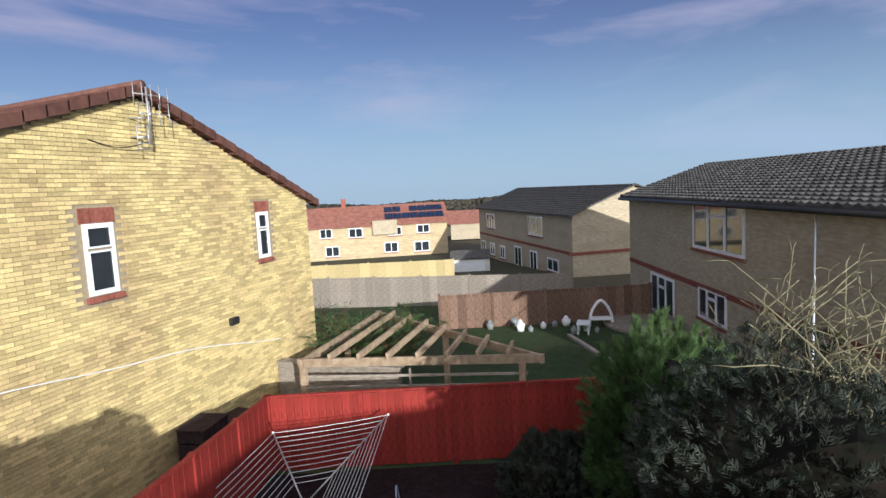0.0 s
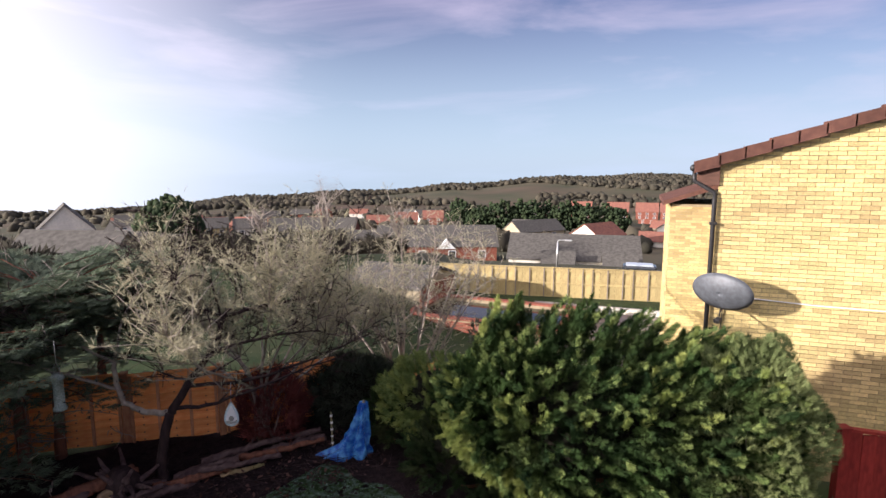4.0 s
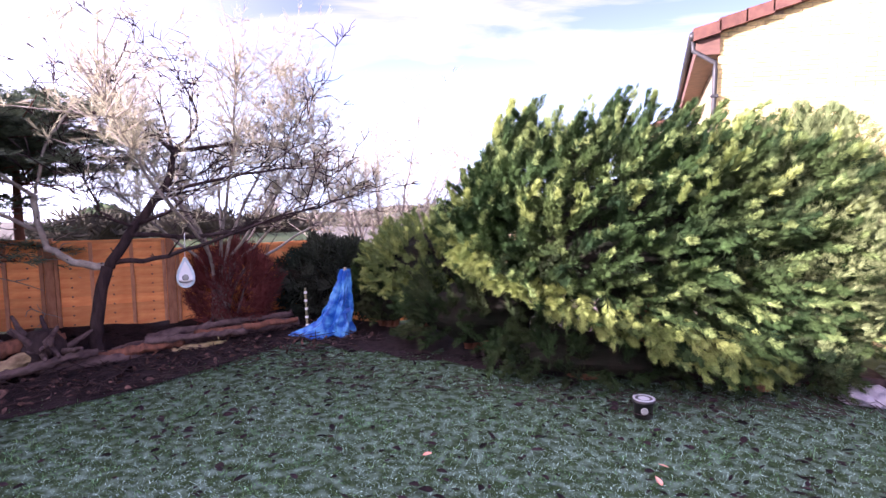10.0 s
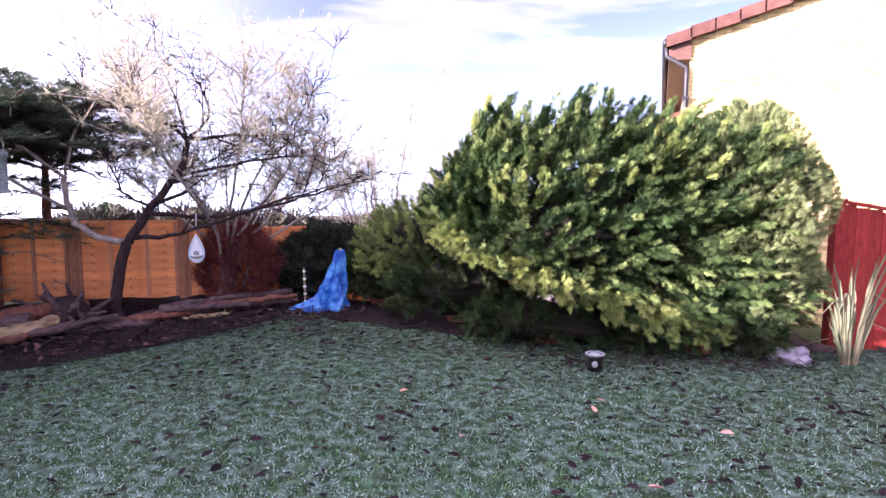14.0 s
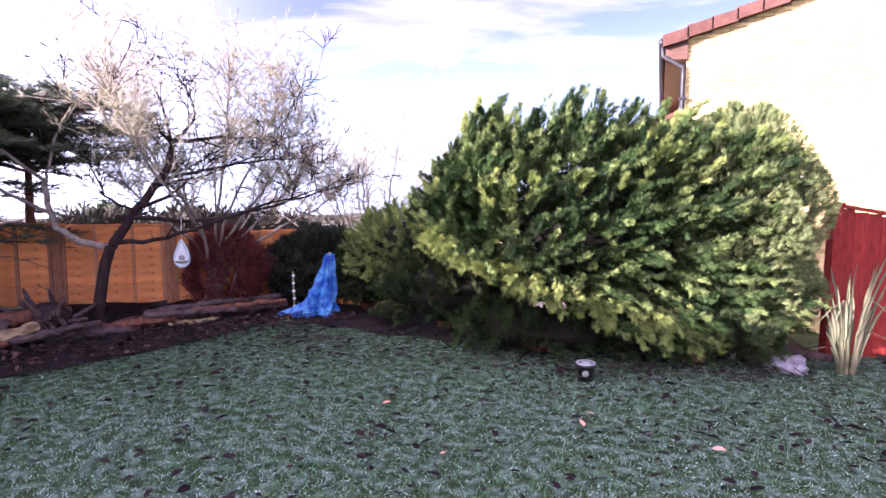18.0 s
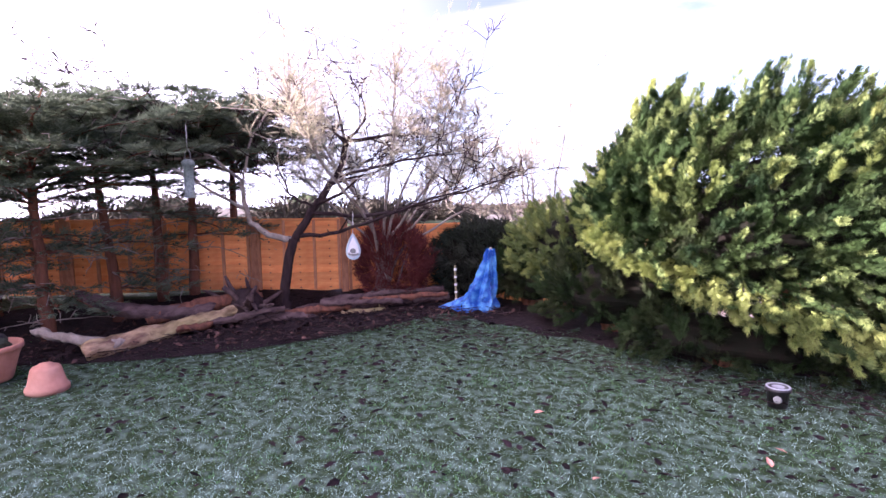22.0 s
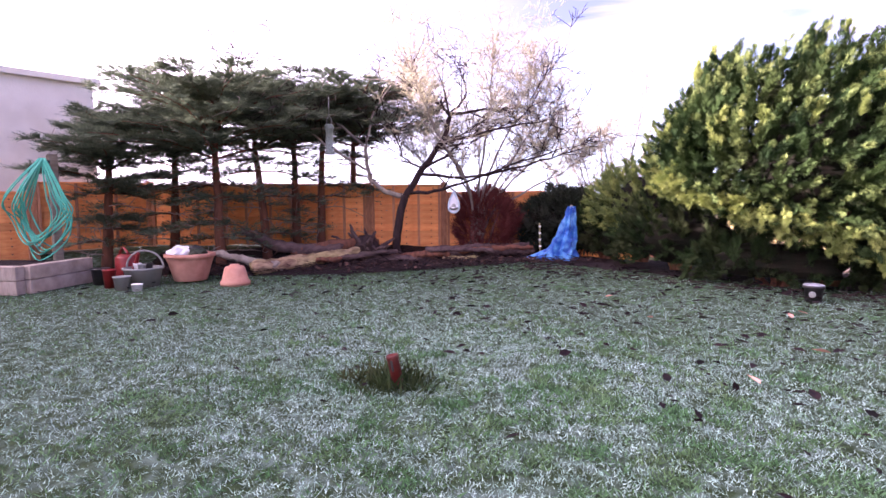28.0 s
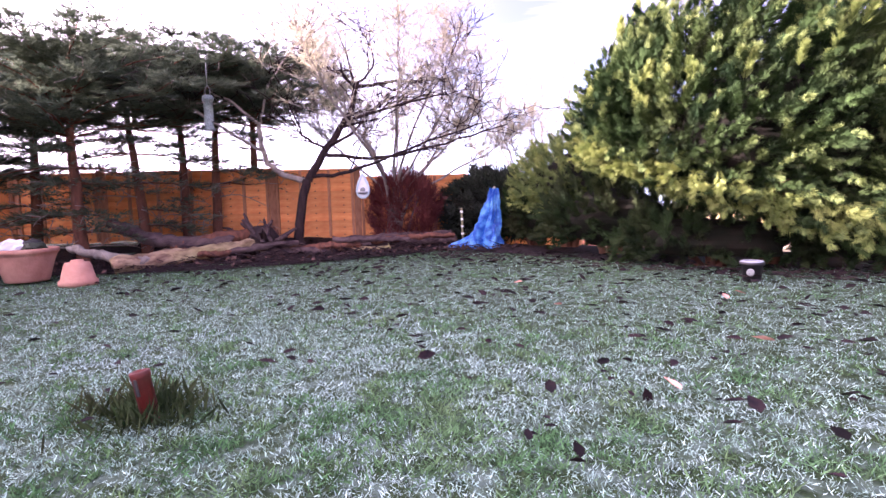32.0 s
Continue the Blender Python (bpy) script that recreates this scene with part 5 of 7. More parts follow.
# ---- pots and clutter by the raised bed ----
pot = thing("terracotta_pot", "large terracotta bowl pot heaped with white rags", "plant pot", Matrix.Translation((-7.3, -8.15, 0.02)))
piece("bowl", lathe("bowl", [(0.0, 0.0), (0.19, 0.0), (0.2, 0.02), (0.255, 0.22), (0.262, 0.235), (0.268, 0.25), (0.285, 0.29), (0.3, 0.295), (0.3, 0.335), (0.275, 0.34), (0.26, 0.27), (0.0, 0.24)], M_TERRACOTTA, 28), pot)
for i, (x, y, z, s, mt) in enumerate(((-0.12, -0.05, 0.34, 0.15, M_CLOTH), (-0.02, 0.08, 0.36, 0.11, M_BLACK), (0.1, 0.05, 0.33, 0.12, M_IVY), (-0.2, 0.06, 0.35, 0.09, M_CLOTH))):
    bm = bmesh.new()
    bmesh.ops.create_icosphere(bm, subdivisions=3, radius=s)
    for v in bm.verts:
        v.co *= 1 + 0.35 * noise.noise(v.co * 14 + Vector((i * 7, 0, 0)))
        v.co.z *= 0.6
    part("rag" if mt is not M_IVY else "plant", bm, mt, pot, "crumpled white rag" if mt is M_CLOTH else "", Matrix.Translation((x, y, z)))
clo = thing("terracotta_pot", "upturned small terracotta pot at the lawn's edge", "plant pot", Matrix.Translation((-6.58, -7.97, 0.0)))
piece("bell", lathe("bell", [(0.17, 0.0), (0.175, 0.03), (0.17, 0.05), (0.155, 0.06), (0.12, 0.2), (0.105, 0.225), (0.06, 0.23), (0.055, 0.25), (0.0, 0.25)], M_TERRACOTTA, 24), clo)
buc = thing("grey_bucket", "grey bucket with a wire handle and small pots in it", "bucket", Matrix.Translation((-7.4, -8.68, 0.0)))
piece("pail", lathe("pail", [(0.0, 0.0), (0.17, 0.0), (0.21, 0.2), (0.225, 0.205), (0.225, 0.225), (0.205, 0.225), (0.18, 0.12), (0.0, 0.12)], M_GREYPOT, 26), buc)
piece("handle", tube_mesh("handle", [[((0.22 * math.cos(a), 0.05, 0.22 + 0.2 * math.sin(a)), 0.012) for a in [math.pi * k / 12 for k in range(13)]]], M_GREYPOT, 6), buc, pose(0, 0, 0, 0, 0, 40))
for x, y, mt in ((-0.08, -0.03, M_WHITE), (0.02, 0.06, M_BLACK), (0.09, -0.05, M_GREYPOT)):
    piece("small_pot", lathe("small_pot", [(0.03, 0.12), (0.045, 0.24), (0.05, 0.25), (0.035, 0.25), (0.0, 0.2)], mt, 12), buc, Matrix.Translation((x, y, 0.02)))
red = thing("red_watering_can", "red plastic watering can behind the bucket", "watering can", Matrix.Translation((-7.75, -8.72, 0.02)))
piece("body", lathe("body", [(0.0, 0.0), (0.13, 0.0), (0.14, 0.02), (0.13, 0.3), (0.1, 0.34), (0.0, 0.35)], M_RED, 20), red)
piece("handle", tube_mesh("handle", [bent([(-0.12, 0, 0.1), (-0.26, 0, 0.25), (-0.1, 0, 0.42), (0.04, 0, 0.36)], 0.016, 0.016, 5)], M_RED, 7), red)
piece("spout", tube_mesh("spout", [bent([(0.11, 0, 0.08), (0.24, 0, 0.22), (0.34, 0, 0.38)], 0.03, 0.02, 4)], M_RED, 8), red)
for i, (x, y, r, h, mt, lab) in enumerate(((-7.25, -8.98, 0.09, 0.16, M_GREYPOT, "small grey plastic pot on the soil"), (-7.55, -9.0, 0.07, 0.22, M_RED, "small red tin on the soil"), (-7.95, -8.95, 0.1, 0.2, M_BLACK, "black plastic pot beside the raised bed"), (-7.05, -8.9, 0.06, 0.08, M_CLOTH, "pale stone lying on the lawn's edge"))):
    t = thing("small_pot" if i < 3 else "stone", lab, "pot" if i < 3 else "stone", Matrix.Translation((x, y, 0.0)))
    piece("body", lathe("body", [(0.0, 0.0), (r * 0.8, 0.0), (r, h * 0.9), (r * 1.08, h * 0.92), (r * 1.08, h), (r * 0.85, h), (0.0, h * 0.8)], mt, 16), t)

bed = thing("raised_bed", "raised bed of pale weathered sleepers", "raised bed", pose(-8.72, -10.38, 0.0, 0, 0, 32))
for k in range(2):
    part("sleeper", box(-1.1, 1.1, -0.06, 0.06, 0.0 + 0.16 * k, 0.155 + 0.16 * k, 0.012), M_SLEEPER, bed)
    part("sleeper", box(1.04, 1.16, 0.065, 1.0, 0.0 + 0.16 * k, 0.155 + 0.16 * k, 0.012), M_SLEEPER, bed)
part("soil", box(-1.1, 1.03, 0.07, 1.0, 0.0, 0.27), M_SOIL, bed)
hp = thing("hose_post", "timber post holding a garden hose", "post", Matrix.Translation((-8.9, -9.1, 0.1)))
part("post", box(-0.05, 0.05, -0.05, 0.05, 0, 1.52, 0.008), M_GREYWOOD, hp)
part("hook", box(-0.09, 0.09, -0.12, -0.05, 1.4, 1.44, 0.006), M_BLACK, hp)
hose = thing("garden_hose", "green garden hose looped over a post", "hose", pose(-8.87, -9.16, 0.1, 0, 0, 35))
hr = random.Random(6)
for i in range(14):
    w, bot = hr.uniform(0.14, 0.36), hr.uniform(0.18, 0.55)
    off = hr.uniform(-0.1, 0.1)
    loop = [(off * 0.3, -0.1, 1.46), (off - w * 0.75, -0.13 - 0.02 * i, 0.95 + hr.uniform(-0.1, 0.1)), (off - w, -0.14, bot + 0.3), (off + hr.uniform(-0.1, 0.1), -0.15 - 0.01 * i, bot), (off + w, -0.14, bot + 0.32), (off + w * 0.7, -0.13, 1.0), (off * 0.3 + 0.02, -0.1, 1.46)]
    piece("coil", tube_mesh("coil", [bent(loop, 0.009, 0.009, 6)], M_HOSE, 7), hose)

# ---- hanging feeders ----
M_FEEDER = material("grey_green_mesh", (0.30, 0.35, 0.33), (0.14, 0.18, 0.17), 60, 0.5, 0.5, 80)
fd = thing("bird_feeder", "grey-green cylindrical bird feeder hanging from a limb", "bird feeder", Matrix.Translation((-6.85, -6.25, 1.66)))
piece("tube", lathe("tube", [(0.0, 0.0), (0.07, 0.0), (0.07, 0.03), (0.055, 0.035), (0.055, 0.36), (0.07, 0.365), (0.07, 0.4), (0.05, 0.43), (0.0, 0.44)], M_FEEDER, 16), fd)
piece("hanger", tube_mesh("hanger", [[((-0.05, 0, 0.42), 0.006), ((-0.05, 0, 0.5), 0.006), ((0, 0, 0.56), 0.006), ((0.05, 0, 0.5), 0.006), ((0.05, 0, 0.42), 0.006)], [((0, 0, 0.56), 0.005), ((0, 0, 0.82), 0.005)]], M_METAL, 6), fd)
for a in (0, 2.1, 4.2):
    piece("perch", tube_mesh("perch", [[((0.05 * math.cos(a), 0.05 * math.sin(a), 0.1), 0.006), ((0.12 * math.cos(a), 0.12 * math.sin(a), 0.1), 0.006)]], M_BLACK, 5), fd)
M_DROP = material("pale_blue_plastic", (0.42, 0.55, 0.62), (0.5, 0.6, 0.66), 8, 0.4)
td = thing("teardrop_feeder", "pale blue teardrop bird feeder hanging by the fence", "bird feeder", pose(-6.0, -4.45, 0.8, 0, 0, 28))
drop = [(0.12 * math.sin(a) * math.sin(a / 2) ** 1.3, 0, 0.16 + 0.17 * math.cos(a)) for a in [math.pi * k / 16 for k in range(17)]]
ring = drop + [(-x, 0, z) for x, _, z in reversed(drop[:-1])]
piece("frame", tube_mesh("frame", [[(p, 0.016) for p in ring]], M_DROP, 9), td)
plate = [(p[0] * 0.92, 0.006, 0.16 + (p[2] - 0.16) * 0.92) for p in ring]
piece("back_plate", mesh_of("back_plate", plate + [(x, -0.006, z) for x, _, z in plate], [tuple(range(len(plate))), tuple(range(2 * len(plate) - 1, len(plate) - 1, -1))], M_CLOTH), td, label="white back plate")
piece("emblem", lathe("emblem", [(0.0, 0.0), (0.036, 0.0), (0.038, 0.006), (0.022, 0.008), (0.0, 0.004)], M_GREYPOT, 16), td, pose(0, -0.008, 0.1, 90, 0, 0))
piece("dish", lathe("dish", [(0.0, 0.03), (0.07, 0.05), (0.085, 0.08), (0.06, 0.07), (0.0, 0.06)], M_METAL, 16), td)
piece("cord", tube_mesh("cord", [[((0, 0, 0.33), 0.004), ((0.01, 0, 0.62), 0.004)]], M_WHITE, 5), td)

# ---- blue tarpaulin and cane ----
tarp_v, tarp_f = [], []
TU, TV = 56, 30
for i in range(TV + 1):
    v = i / TV
    for k in range(TU + 1):
        a = 2 * math.pi * k / TU
        fold = 1 + 0.2 * math.sin(a * 5 + 3 * v) + 0.12 * math.sin(a * 9 + 5 * v + 2 * math.sin(7 * v))
        r = (0.06 + 0.17 * (1 - v) ** 1.2) * fold
        flare = 0.3 * max(0, 1 - v * 5) * max(0, math.cos(a - 3.3))
        p = Vector((r * math.cos(a) * 1.05 + 0.17 * v + flare * math.cos(a), r * math.sin(a) * 0.7, 0.02 + 0.84 * v + 0.02 * math.sin(7 * a)))
        q = Vector((math.cos(a) * 2.2, math.sin(a) * 2.2, v * 7))
        p += Vector((math.cos(a), math.sin(a), 0.3)) * 0.022 * (noise.noise(q) + 0.6 * noise.noise(q * 2.6)) * min(1, 0.3 + v * 3)
        tarp_v.append(p)
for i in range(TV):
    for k in range(TU):
        a = i * (TU + 1) + k
        tarp_f.append((a, a + 1, a + TU + 2, a + TU + 1))
tarp_f.append(tuple(TV * (TU + 1) + k for k in range(TU)))
tp = thing("blue_tarpaulin", "crumpled blue tarpaulin draped over a pole", "tarpaulin", pose(-4.68, -3.35, 0.0, 0, 0, 25))
piece("sheet", mesh_of("sheet", tarp_v, tarp_f, M_TARP), tp)
piece("pole", tube_mesh("pole", [[((0.12, 0, 0), 0.02), ((0.17, 0, 0.9), 0.02)]], M_GREYWOOD, 8), tp)
cane = thing("bamboo_cane", "short pale speckled cane leaning by the tarpaulin", "cane", Matrix.Translation((-5.1, -3.25, 0.0)))
piece("stem", tube_mesh("stem", [[((0, 0, 0), 0.016), ((-0.03, 0.02, 0.6), 0.014)]], M_REED, 7), cane)
for i in range(5):
    piece("node", lathe("node", [(0.0, -0.02), (0.02, -0.015), (0.022, 0.0), (0.02, 0.015), (0.0, 0.02)], M_WHITE, 10), cane, Matrix.Translation((-0.03 * (i + 0.7) / 5.5, 0.02 * (i + 0.7) / 5.5, 0.1 + 0.11 * i)))

# ---- small things on the lawn ----
M_LAMPRIM = material("dull_pale_plastic", (0.34, 0.35, 0.39), (0.26, 0.27, 0.3), 12, 0.5)
can = thing("garden_light", "small dark pot light with a white ring on the lawn edge", "garden light", Matrix.Translation((-1.02, -5.22, 0.0)))
piece("body", lathe("body", [(0.0, 0.0), (0.07, 0.0), (0.08, 0.13), (0.095, 0.135), (0.095, 0.16), (0.06, 0.165), (0.0, 0.15)], M_BLACK, 20), can)
piece("rim", lathe("rim", [(0.075, 0.15), (0.088, 0.15), (0.09, 0.166), (0.08, 0.17), (0.07, 0.162)], M_LAMPRIM, 20), can)
piece("badge", lathe("badge", [(0.014, 0.0), (0.028, 0.0), (0.031, 0.006), (0.024, 0.01), (0.013, 0.007)], M_GREYPOT, 14), can, pose(0.0, -0.08, 0.08, 90, 0, 0))
M_BAG = material("thin_grey_plastic", (0.36, 0.33, 0.38), (0.22, 0.20, 0.25), 9, 0.3, 0.6, 16, through_light=0.3)
bag = thing("plastic_bag", "crumpled pale grey plastic bag under the juniper", "bag", Matrix.Translation((0.9, -4.5, 0.08)))
bm = bmesh.new()
bmesh.ops.create_icosphere(bm, subdivisions=4, radius=0.17)
for v in bm.verts:
    v.co *= 1 + 0.4 * noise.noise(v.co * 9) + 0.15 * noise.noise(v.co * 25)
    v.co = Vector((v.co.x * 1.15, v.co.y * 0.8, max(v.co.z * 0.6, -0.07)))
part("sheet", bm, M_BAG, bag)
M_PIPE = material("faded_red_pipe", (0.11, 0.015, 0.011), (0.07, 0.01, 0.008), 12, 0.6, 0.2, 40, third=(0.05, 0.03, 0.025), third_scale=14, third_amount=0.6)
pp = thing("red_pipe", "leaning red plastic pipe socket standing in the lawn", "pipe", pose(-2.42, -9.48, -0.02, 0, -11, 28))
piece("tube", lathe("tube", [(0.031, 0.0), (0.031, 0.175), (0.034, 0.178), (0.034, 0.2), (0.03, 0.204), (0.026, 0.2), (0.026, 0.08), (0.0, 0.08)], M_PIPE, 24), pp)
part("clip", box(-0.006, 0.006, -0.036, -0.03, 0.12, 0.18, 0.002), M_BLACK, pp, "dark moulded slot")


def blade_template():
    v = np.array([(0, 0, 0), (0.055, 0.4, 0.05), (-0.055, 0.4, 0.05), (0, 1, 0.2)], float)
    return v, np.array([(0, 1, 2), (2, 1, 3)])


def grass(name, label, xs, ys, hmin, hmax, mat, flat=0.8, seed=1):
    rng = np.random.default_rng(seed)
    n = len(xs)
    z = land(xs, ys) - 0.004
    ways = np.stack([rng.normal(size=n) * flat, rng.normal(size=n) * flat, np.ones(n)], 1)
    ups = rng.normal(size=(n, 3))
    me = scatter(name, blade_template(), np.stack([xs, ys, z], 1), ways, ups, rng.uniform(hmin, hmax, n), mat)
    return tagged(new(name, me), label, "grass", kind="stuff")


gr = np.random.default_rng(17)
n_grass = 600000
cx, cy = gr.uniform(-10.2, 2.0, n_grass), gr.uniform(-12.2, -3.9, n_grass)
# the lawn is thickest round the pipe
cx[:160000], cy[:160000] = np.clip(gr.normal(-1.6, 1.7, 160000), -9.9, 1.9), np.clip(gr.normal(-9.3, 1.1, 160000), -12.1, -4.2)


def patches(x, y, size, seed):
    """Smooth random patches of a given size, between 0 and 1."""
    table = np.random.default_rng(seed).random((64, 64))
    u, v = x / size, y / size
    i, k = np.floor(u).astype(int), np.floor(v).astype(int)
    fu, fv = u - i, v - k
    fu, fv = fu * fu * (3 - 2 * fu), fv * fv * (3 - 2 * fv)
    t = table[np.mod(i, 64), np.mod(k, 64)] * (1 - fu) + table[np.mod(i + 1, 64), np.mod(k, 64)] * fu
    w = table[np.mod(i, 64), np.mod(k + 1, 64)] * (1 - fu) + table[np.mod(i + 1, 64), np.mod(k + 1, 64)] * fu
    return t * (1 - fv) + w * fv


far = np.hypot(cx + 0.5, cy + 11.2)
frost = 0.5 * patches(cx, cy, 0.07, 1) + 0.3 * patches(cx, cy, 0.19, 2) + 0.16 * patches(cx, cy, 0.6, 3) + 0.14 * patches(cx, cy, 2.2, 4)
frost -= 0.22 * smooth_step(-2.8, 0.6, bank_depth(cx, cy)) + 0.07 * smooth_step(-7.0, -4.6, cy)
keep = (gr.random(n_grass) < np.clip(1.3 - 0.125 * far, 0.34, 1)) & (bank_depth(cx, cy) < 0.8 + 0.25 * np.sin(cx * 3) + 0.75 * gr.random(n_grass) ** 2)
white = frost + gr.normal(size=n_grass) * 0.16 > 0.38
bare = ~white & (patches(cx, cy, 0.16, 6) < 0.3)
keep &= ~bare
grass("lawn_grass", "short green lawn grass", cx[keep & ~white], cy[keep & ~white], 0.024, 0.052, M_GRASS, 1.3, 2)
grass("frosted_grass", "short grass blades white with frost", cx[keep & white], cy[keep & white], 0.013, 0.03, M_FROST, 1.5, 5)
tu = gr.normal(size=(800, 2)) * 0.085
grass("grass_tuft", "long dark grass tuft round the red pipe", -2.5 + tu[:, 0] * 1.3, -9.46 + tu[:, 1], 0.05, 0.12, M_SHADEJUN, 0.7, 3)

M_LITTER = material("brown_litter", (0.05, 0.028, 0.026), (0.10, 0.055, 0.045), 30, 0.85, per_island=0.6)
# fallen leaves, curled, lying thicker towards the tree
leaf_v = np.array([(0, 0, 0.02), (0.22, 0.25, 0.1), (0.2, 0.6, 0.12), (0, 1, 0.06), (-0.2, 0.6, 0.14), (-0.24, 0.25, 0.08), (0, 0.5, 0.0)], float)
leaf_f = np.array([(0, 1, 6), (1, 2, 6), (2, 3, 6), (3, 4, 6), (4, 5, 6), (5, 0, 6)])
lx, ly = gr.uniform(-7.6, 1.2, 1500), -10.6 + 6.6 * gr.random(1500) ** 0.42
lz = land(lx, ly) + 0.05
lw = np.stack([gr.normal(size=1500), gr.normal(size=1500), gr.normal(size=1500) * 0.12], 1)
tagged(new("fallen_leaves", scatter("fallen_leaves", (leaf_v, leaf_f), np.stack([lx, ly, lz], 1), lw, np.tile((0, 0, 1.0), (1500, 1)) + gr.normal(size=(1500, 3)) * 0.3, 0.045 + 0.07 * gr.random(1500) ** 2, M_DEADLEAF)), "dark curled fallen leaves scattered over the lawn", "leaves", kind="stuff")
sx = gr.random(700)
sy = gr.uniform(-1.5, 1.0, 700)
bx, by = -8.3 + 3.9 * sx + 0.47 * sy, -8.1 + 5.0 * sx - 0.37 * sy
tagged(new("leaf_litter", scatter("leaf_litter", (leaf_v, leaf_f), np.stack([bx, by, land(bx, by) + 0.06], 1), np.stack([gr.normal(size=700), gr.normal(size=700), gr.normal(size=700) * 0.3], 1), gr.normal(size=(700, 3)) * 0.5 + (0, 0, 1), gr.uniform(0.04, 0.1, 700), M_LITTER)), "brown leaf litter on the soil border", "leaves", kind="stuff")
M_PINKLEAF = material("pale_red_leaf", (0.42, 0.16, 0.11), (0.55, 0.30, 0.24), 20, 0.7, per_object=0.3)
for i, (x, y, s, a) in enumerate(((-1.03, -6.46, 0.13, 0.4), (-0.95, -6.2, 0.1, 1.5), (-0.68, -7.5, 0.15, 2.2), (-1.9, -7.1, 0.11, 3.0), (-0.2, -6.6, 0.14, 4.0), (-2.6, -6.4, 0.1, 5.0), (-0.9, -8.4, 0.13, 1.0))):
    t = tagged(new("red_leaf", mesh_of("red_leaf", [Vector(v) * s * 0.75 for v in leaf_v], leaf_f, M_PINKLEAF)), "pale red curled leaf on the frosty grass", "leaf", "red leaves on the lawn")
    t.matrix_world = pose(x, y, 0.05, 10, 15, math.degrees(a))

# ---- iris by the red fence ----
iris = thing("iris_clump", "tall withered grey-green iris leaves against the red fence", "plant", Matrix.Translation((1.45, -4.35, 0.0)))
ir = random.Random(3)
M_IRIS = material("withered_iris_leaf", (0.12, 0.145, 0.085), (0.19, 0.155, 0.085), 4, 0.75, 0.3, 40, per_object=0.3, stretch=(1, 1, 0.3), third=(0.26, 0.23, 0.19), third_scale=5, through_light=0.2)
for i in range(34):
    a, h, out = ir.uniform(0, 6.28), ir.uniform(0.4, 1.2), ir.uniform(0.05, 0.3)
    fold = 1.0 if i % 4 else 0.45
    spine = bent([(math.cos(a) * 0.06, math.sin(a) * 0.05, 0), (math.cos(a) * (0.1 + out * 0.35), math.sin(a) * out * 0.4, h * 0.6), (math.cos(a) * (0.1 + out / fold), math.sin(a) * out, h * fold)], 0.03, 0.004, 5, 0.004, i)
    lv, lf = [], []
    turn = ir.uniform(-0.5, 0.5)
    for k, (p, r) in enumerate(spine):
        wide = Vector((math.cos(turn), math.sin(turn), 0)) * (0.017 * (1 - (k / (len(spine) - 1)) ** 2.5) + 0.002)
        lv += [Vector(p) - wide, Vector(p) + Vector((0, 0.006, 0)), Vector(p) + wide]
    for k in range(len(spine) - 1):
        q = 3 * k
        lf += [(q, q + 1, q + 4, q + 3), (q + 1, q + 2, q + 5, q + 4)]
    piece("blade", mesh_of("blade", lv, lf, M_IRIS), iris)
dk = thing("dark_board", "dark wet board leaning under the reeds", "board", pose(1.15, -4.35, 0.12, 0, 8, 14))
part("plank", box(-0.3, 0.35, -0.03, 0.03, 0, 0.07, 0.01), M_BARK, dk)

# ---- the yard with the airer ----
def sag_line(a, b, sag, r, n=5):
    a, b = Vector(a), Vector(b)
    return [(a.lerp(b, i / n) - Vector((0, 0, sag * 4 * (i / n) * (1 - i / n))), r) for i in range(n + 1)]


air = thing("rotary_airer", "open rotary clothes airer with white lines", "clothes airer", pose(6.5, -3.2, 0))
piece("pole", tube_mesh("pole", [[((0, 0, -1.15), 0.025), ((0, 0, -0.38), 0.025)]], M_METAL, 10), air)
piece("hub", lathe("hub", [(0.0, -0.57), (0.05, -0.57), (0.06, -0.5), (0.05, -0.36), (0.0, -0.35)], M_WHITE, 14), air)
tips = [Vector(q) for q in ((0.9, 1.15, 0.3), (2.1, -0.65, 0.3), (-0.7, -1.4, 0.22), (-2.1, 0.8, 0.22))]
for tip in tips:
    piece("arm", tube_mesh("arm", [[((0, 0, -0.45), 0.016), (tip, 0.012)]], M_METAL, 8), air)
    piece("tip_cap", lathe("tip_cap", [(0.0, -0.03), (0.02, -0.02), (0.022, 0.02), (0.0, 0.03)], M_WHITE, 10), air, Matrix.Translation(tip))
for k in range(4):
    for i in range(11):
        u = 0.3 + 0.0695 * i
        a, b = Vector((0, 0, -0.5)).lerp(tips[k], u), Vector((0, 0, -0.5)).lerp(tips[(k + 1) % 4], u)
        piece("line", tube_mesh("line", [sag_line(a, b, 0.02 * u, 0.006)], M_WHITE, 4), air)

ch = thing("wire_chair", "pale blue wire garden chair", "chair", pose(7.0, -4.9, -1.0, 0, 0, 20))
M_BLUEWIRE = material("pale_blue_wire", (0.35, 0.45, 0.55), (0.3, 0.38, 0.47), 20, 0.5)
piece("seat", tube_mesh("seat", [[((0.22 * math.cos(a), 0.22 * math.sin(a), 0.42), 0.012) for a in [2 * math.pi * k / 24 for k in range(25)]]], M_BLUEWIRE, 6), ch)
for k in range(11):
    x = -0.2 + 0.04 * k
    y = math.sqrt(max(0.22 ** 2 - x * x, 0))
    piece("slat", tube_mesh("slat", [[((x, -y, 0.42), 0.008), ((x, y, 0.42), 0.008)]], M_BLUEWIRE, 5), ch)
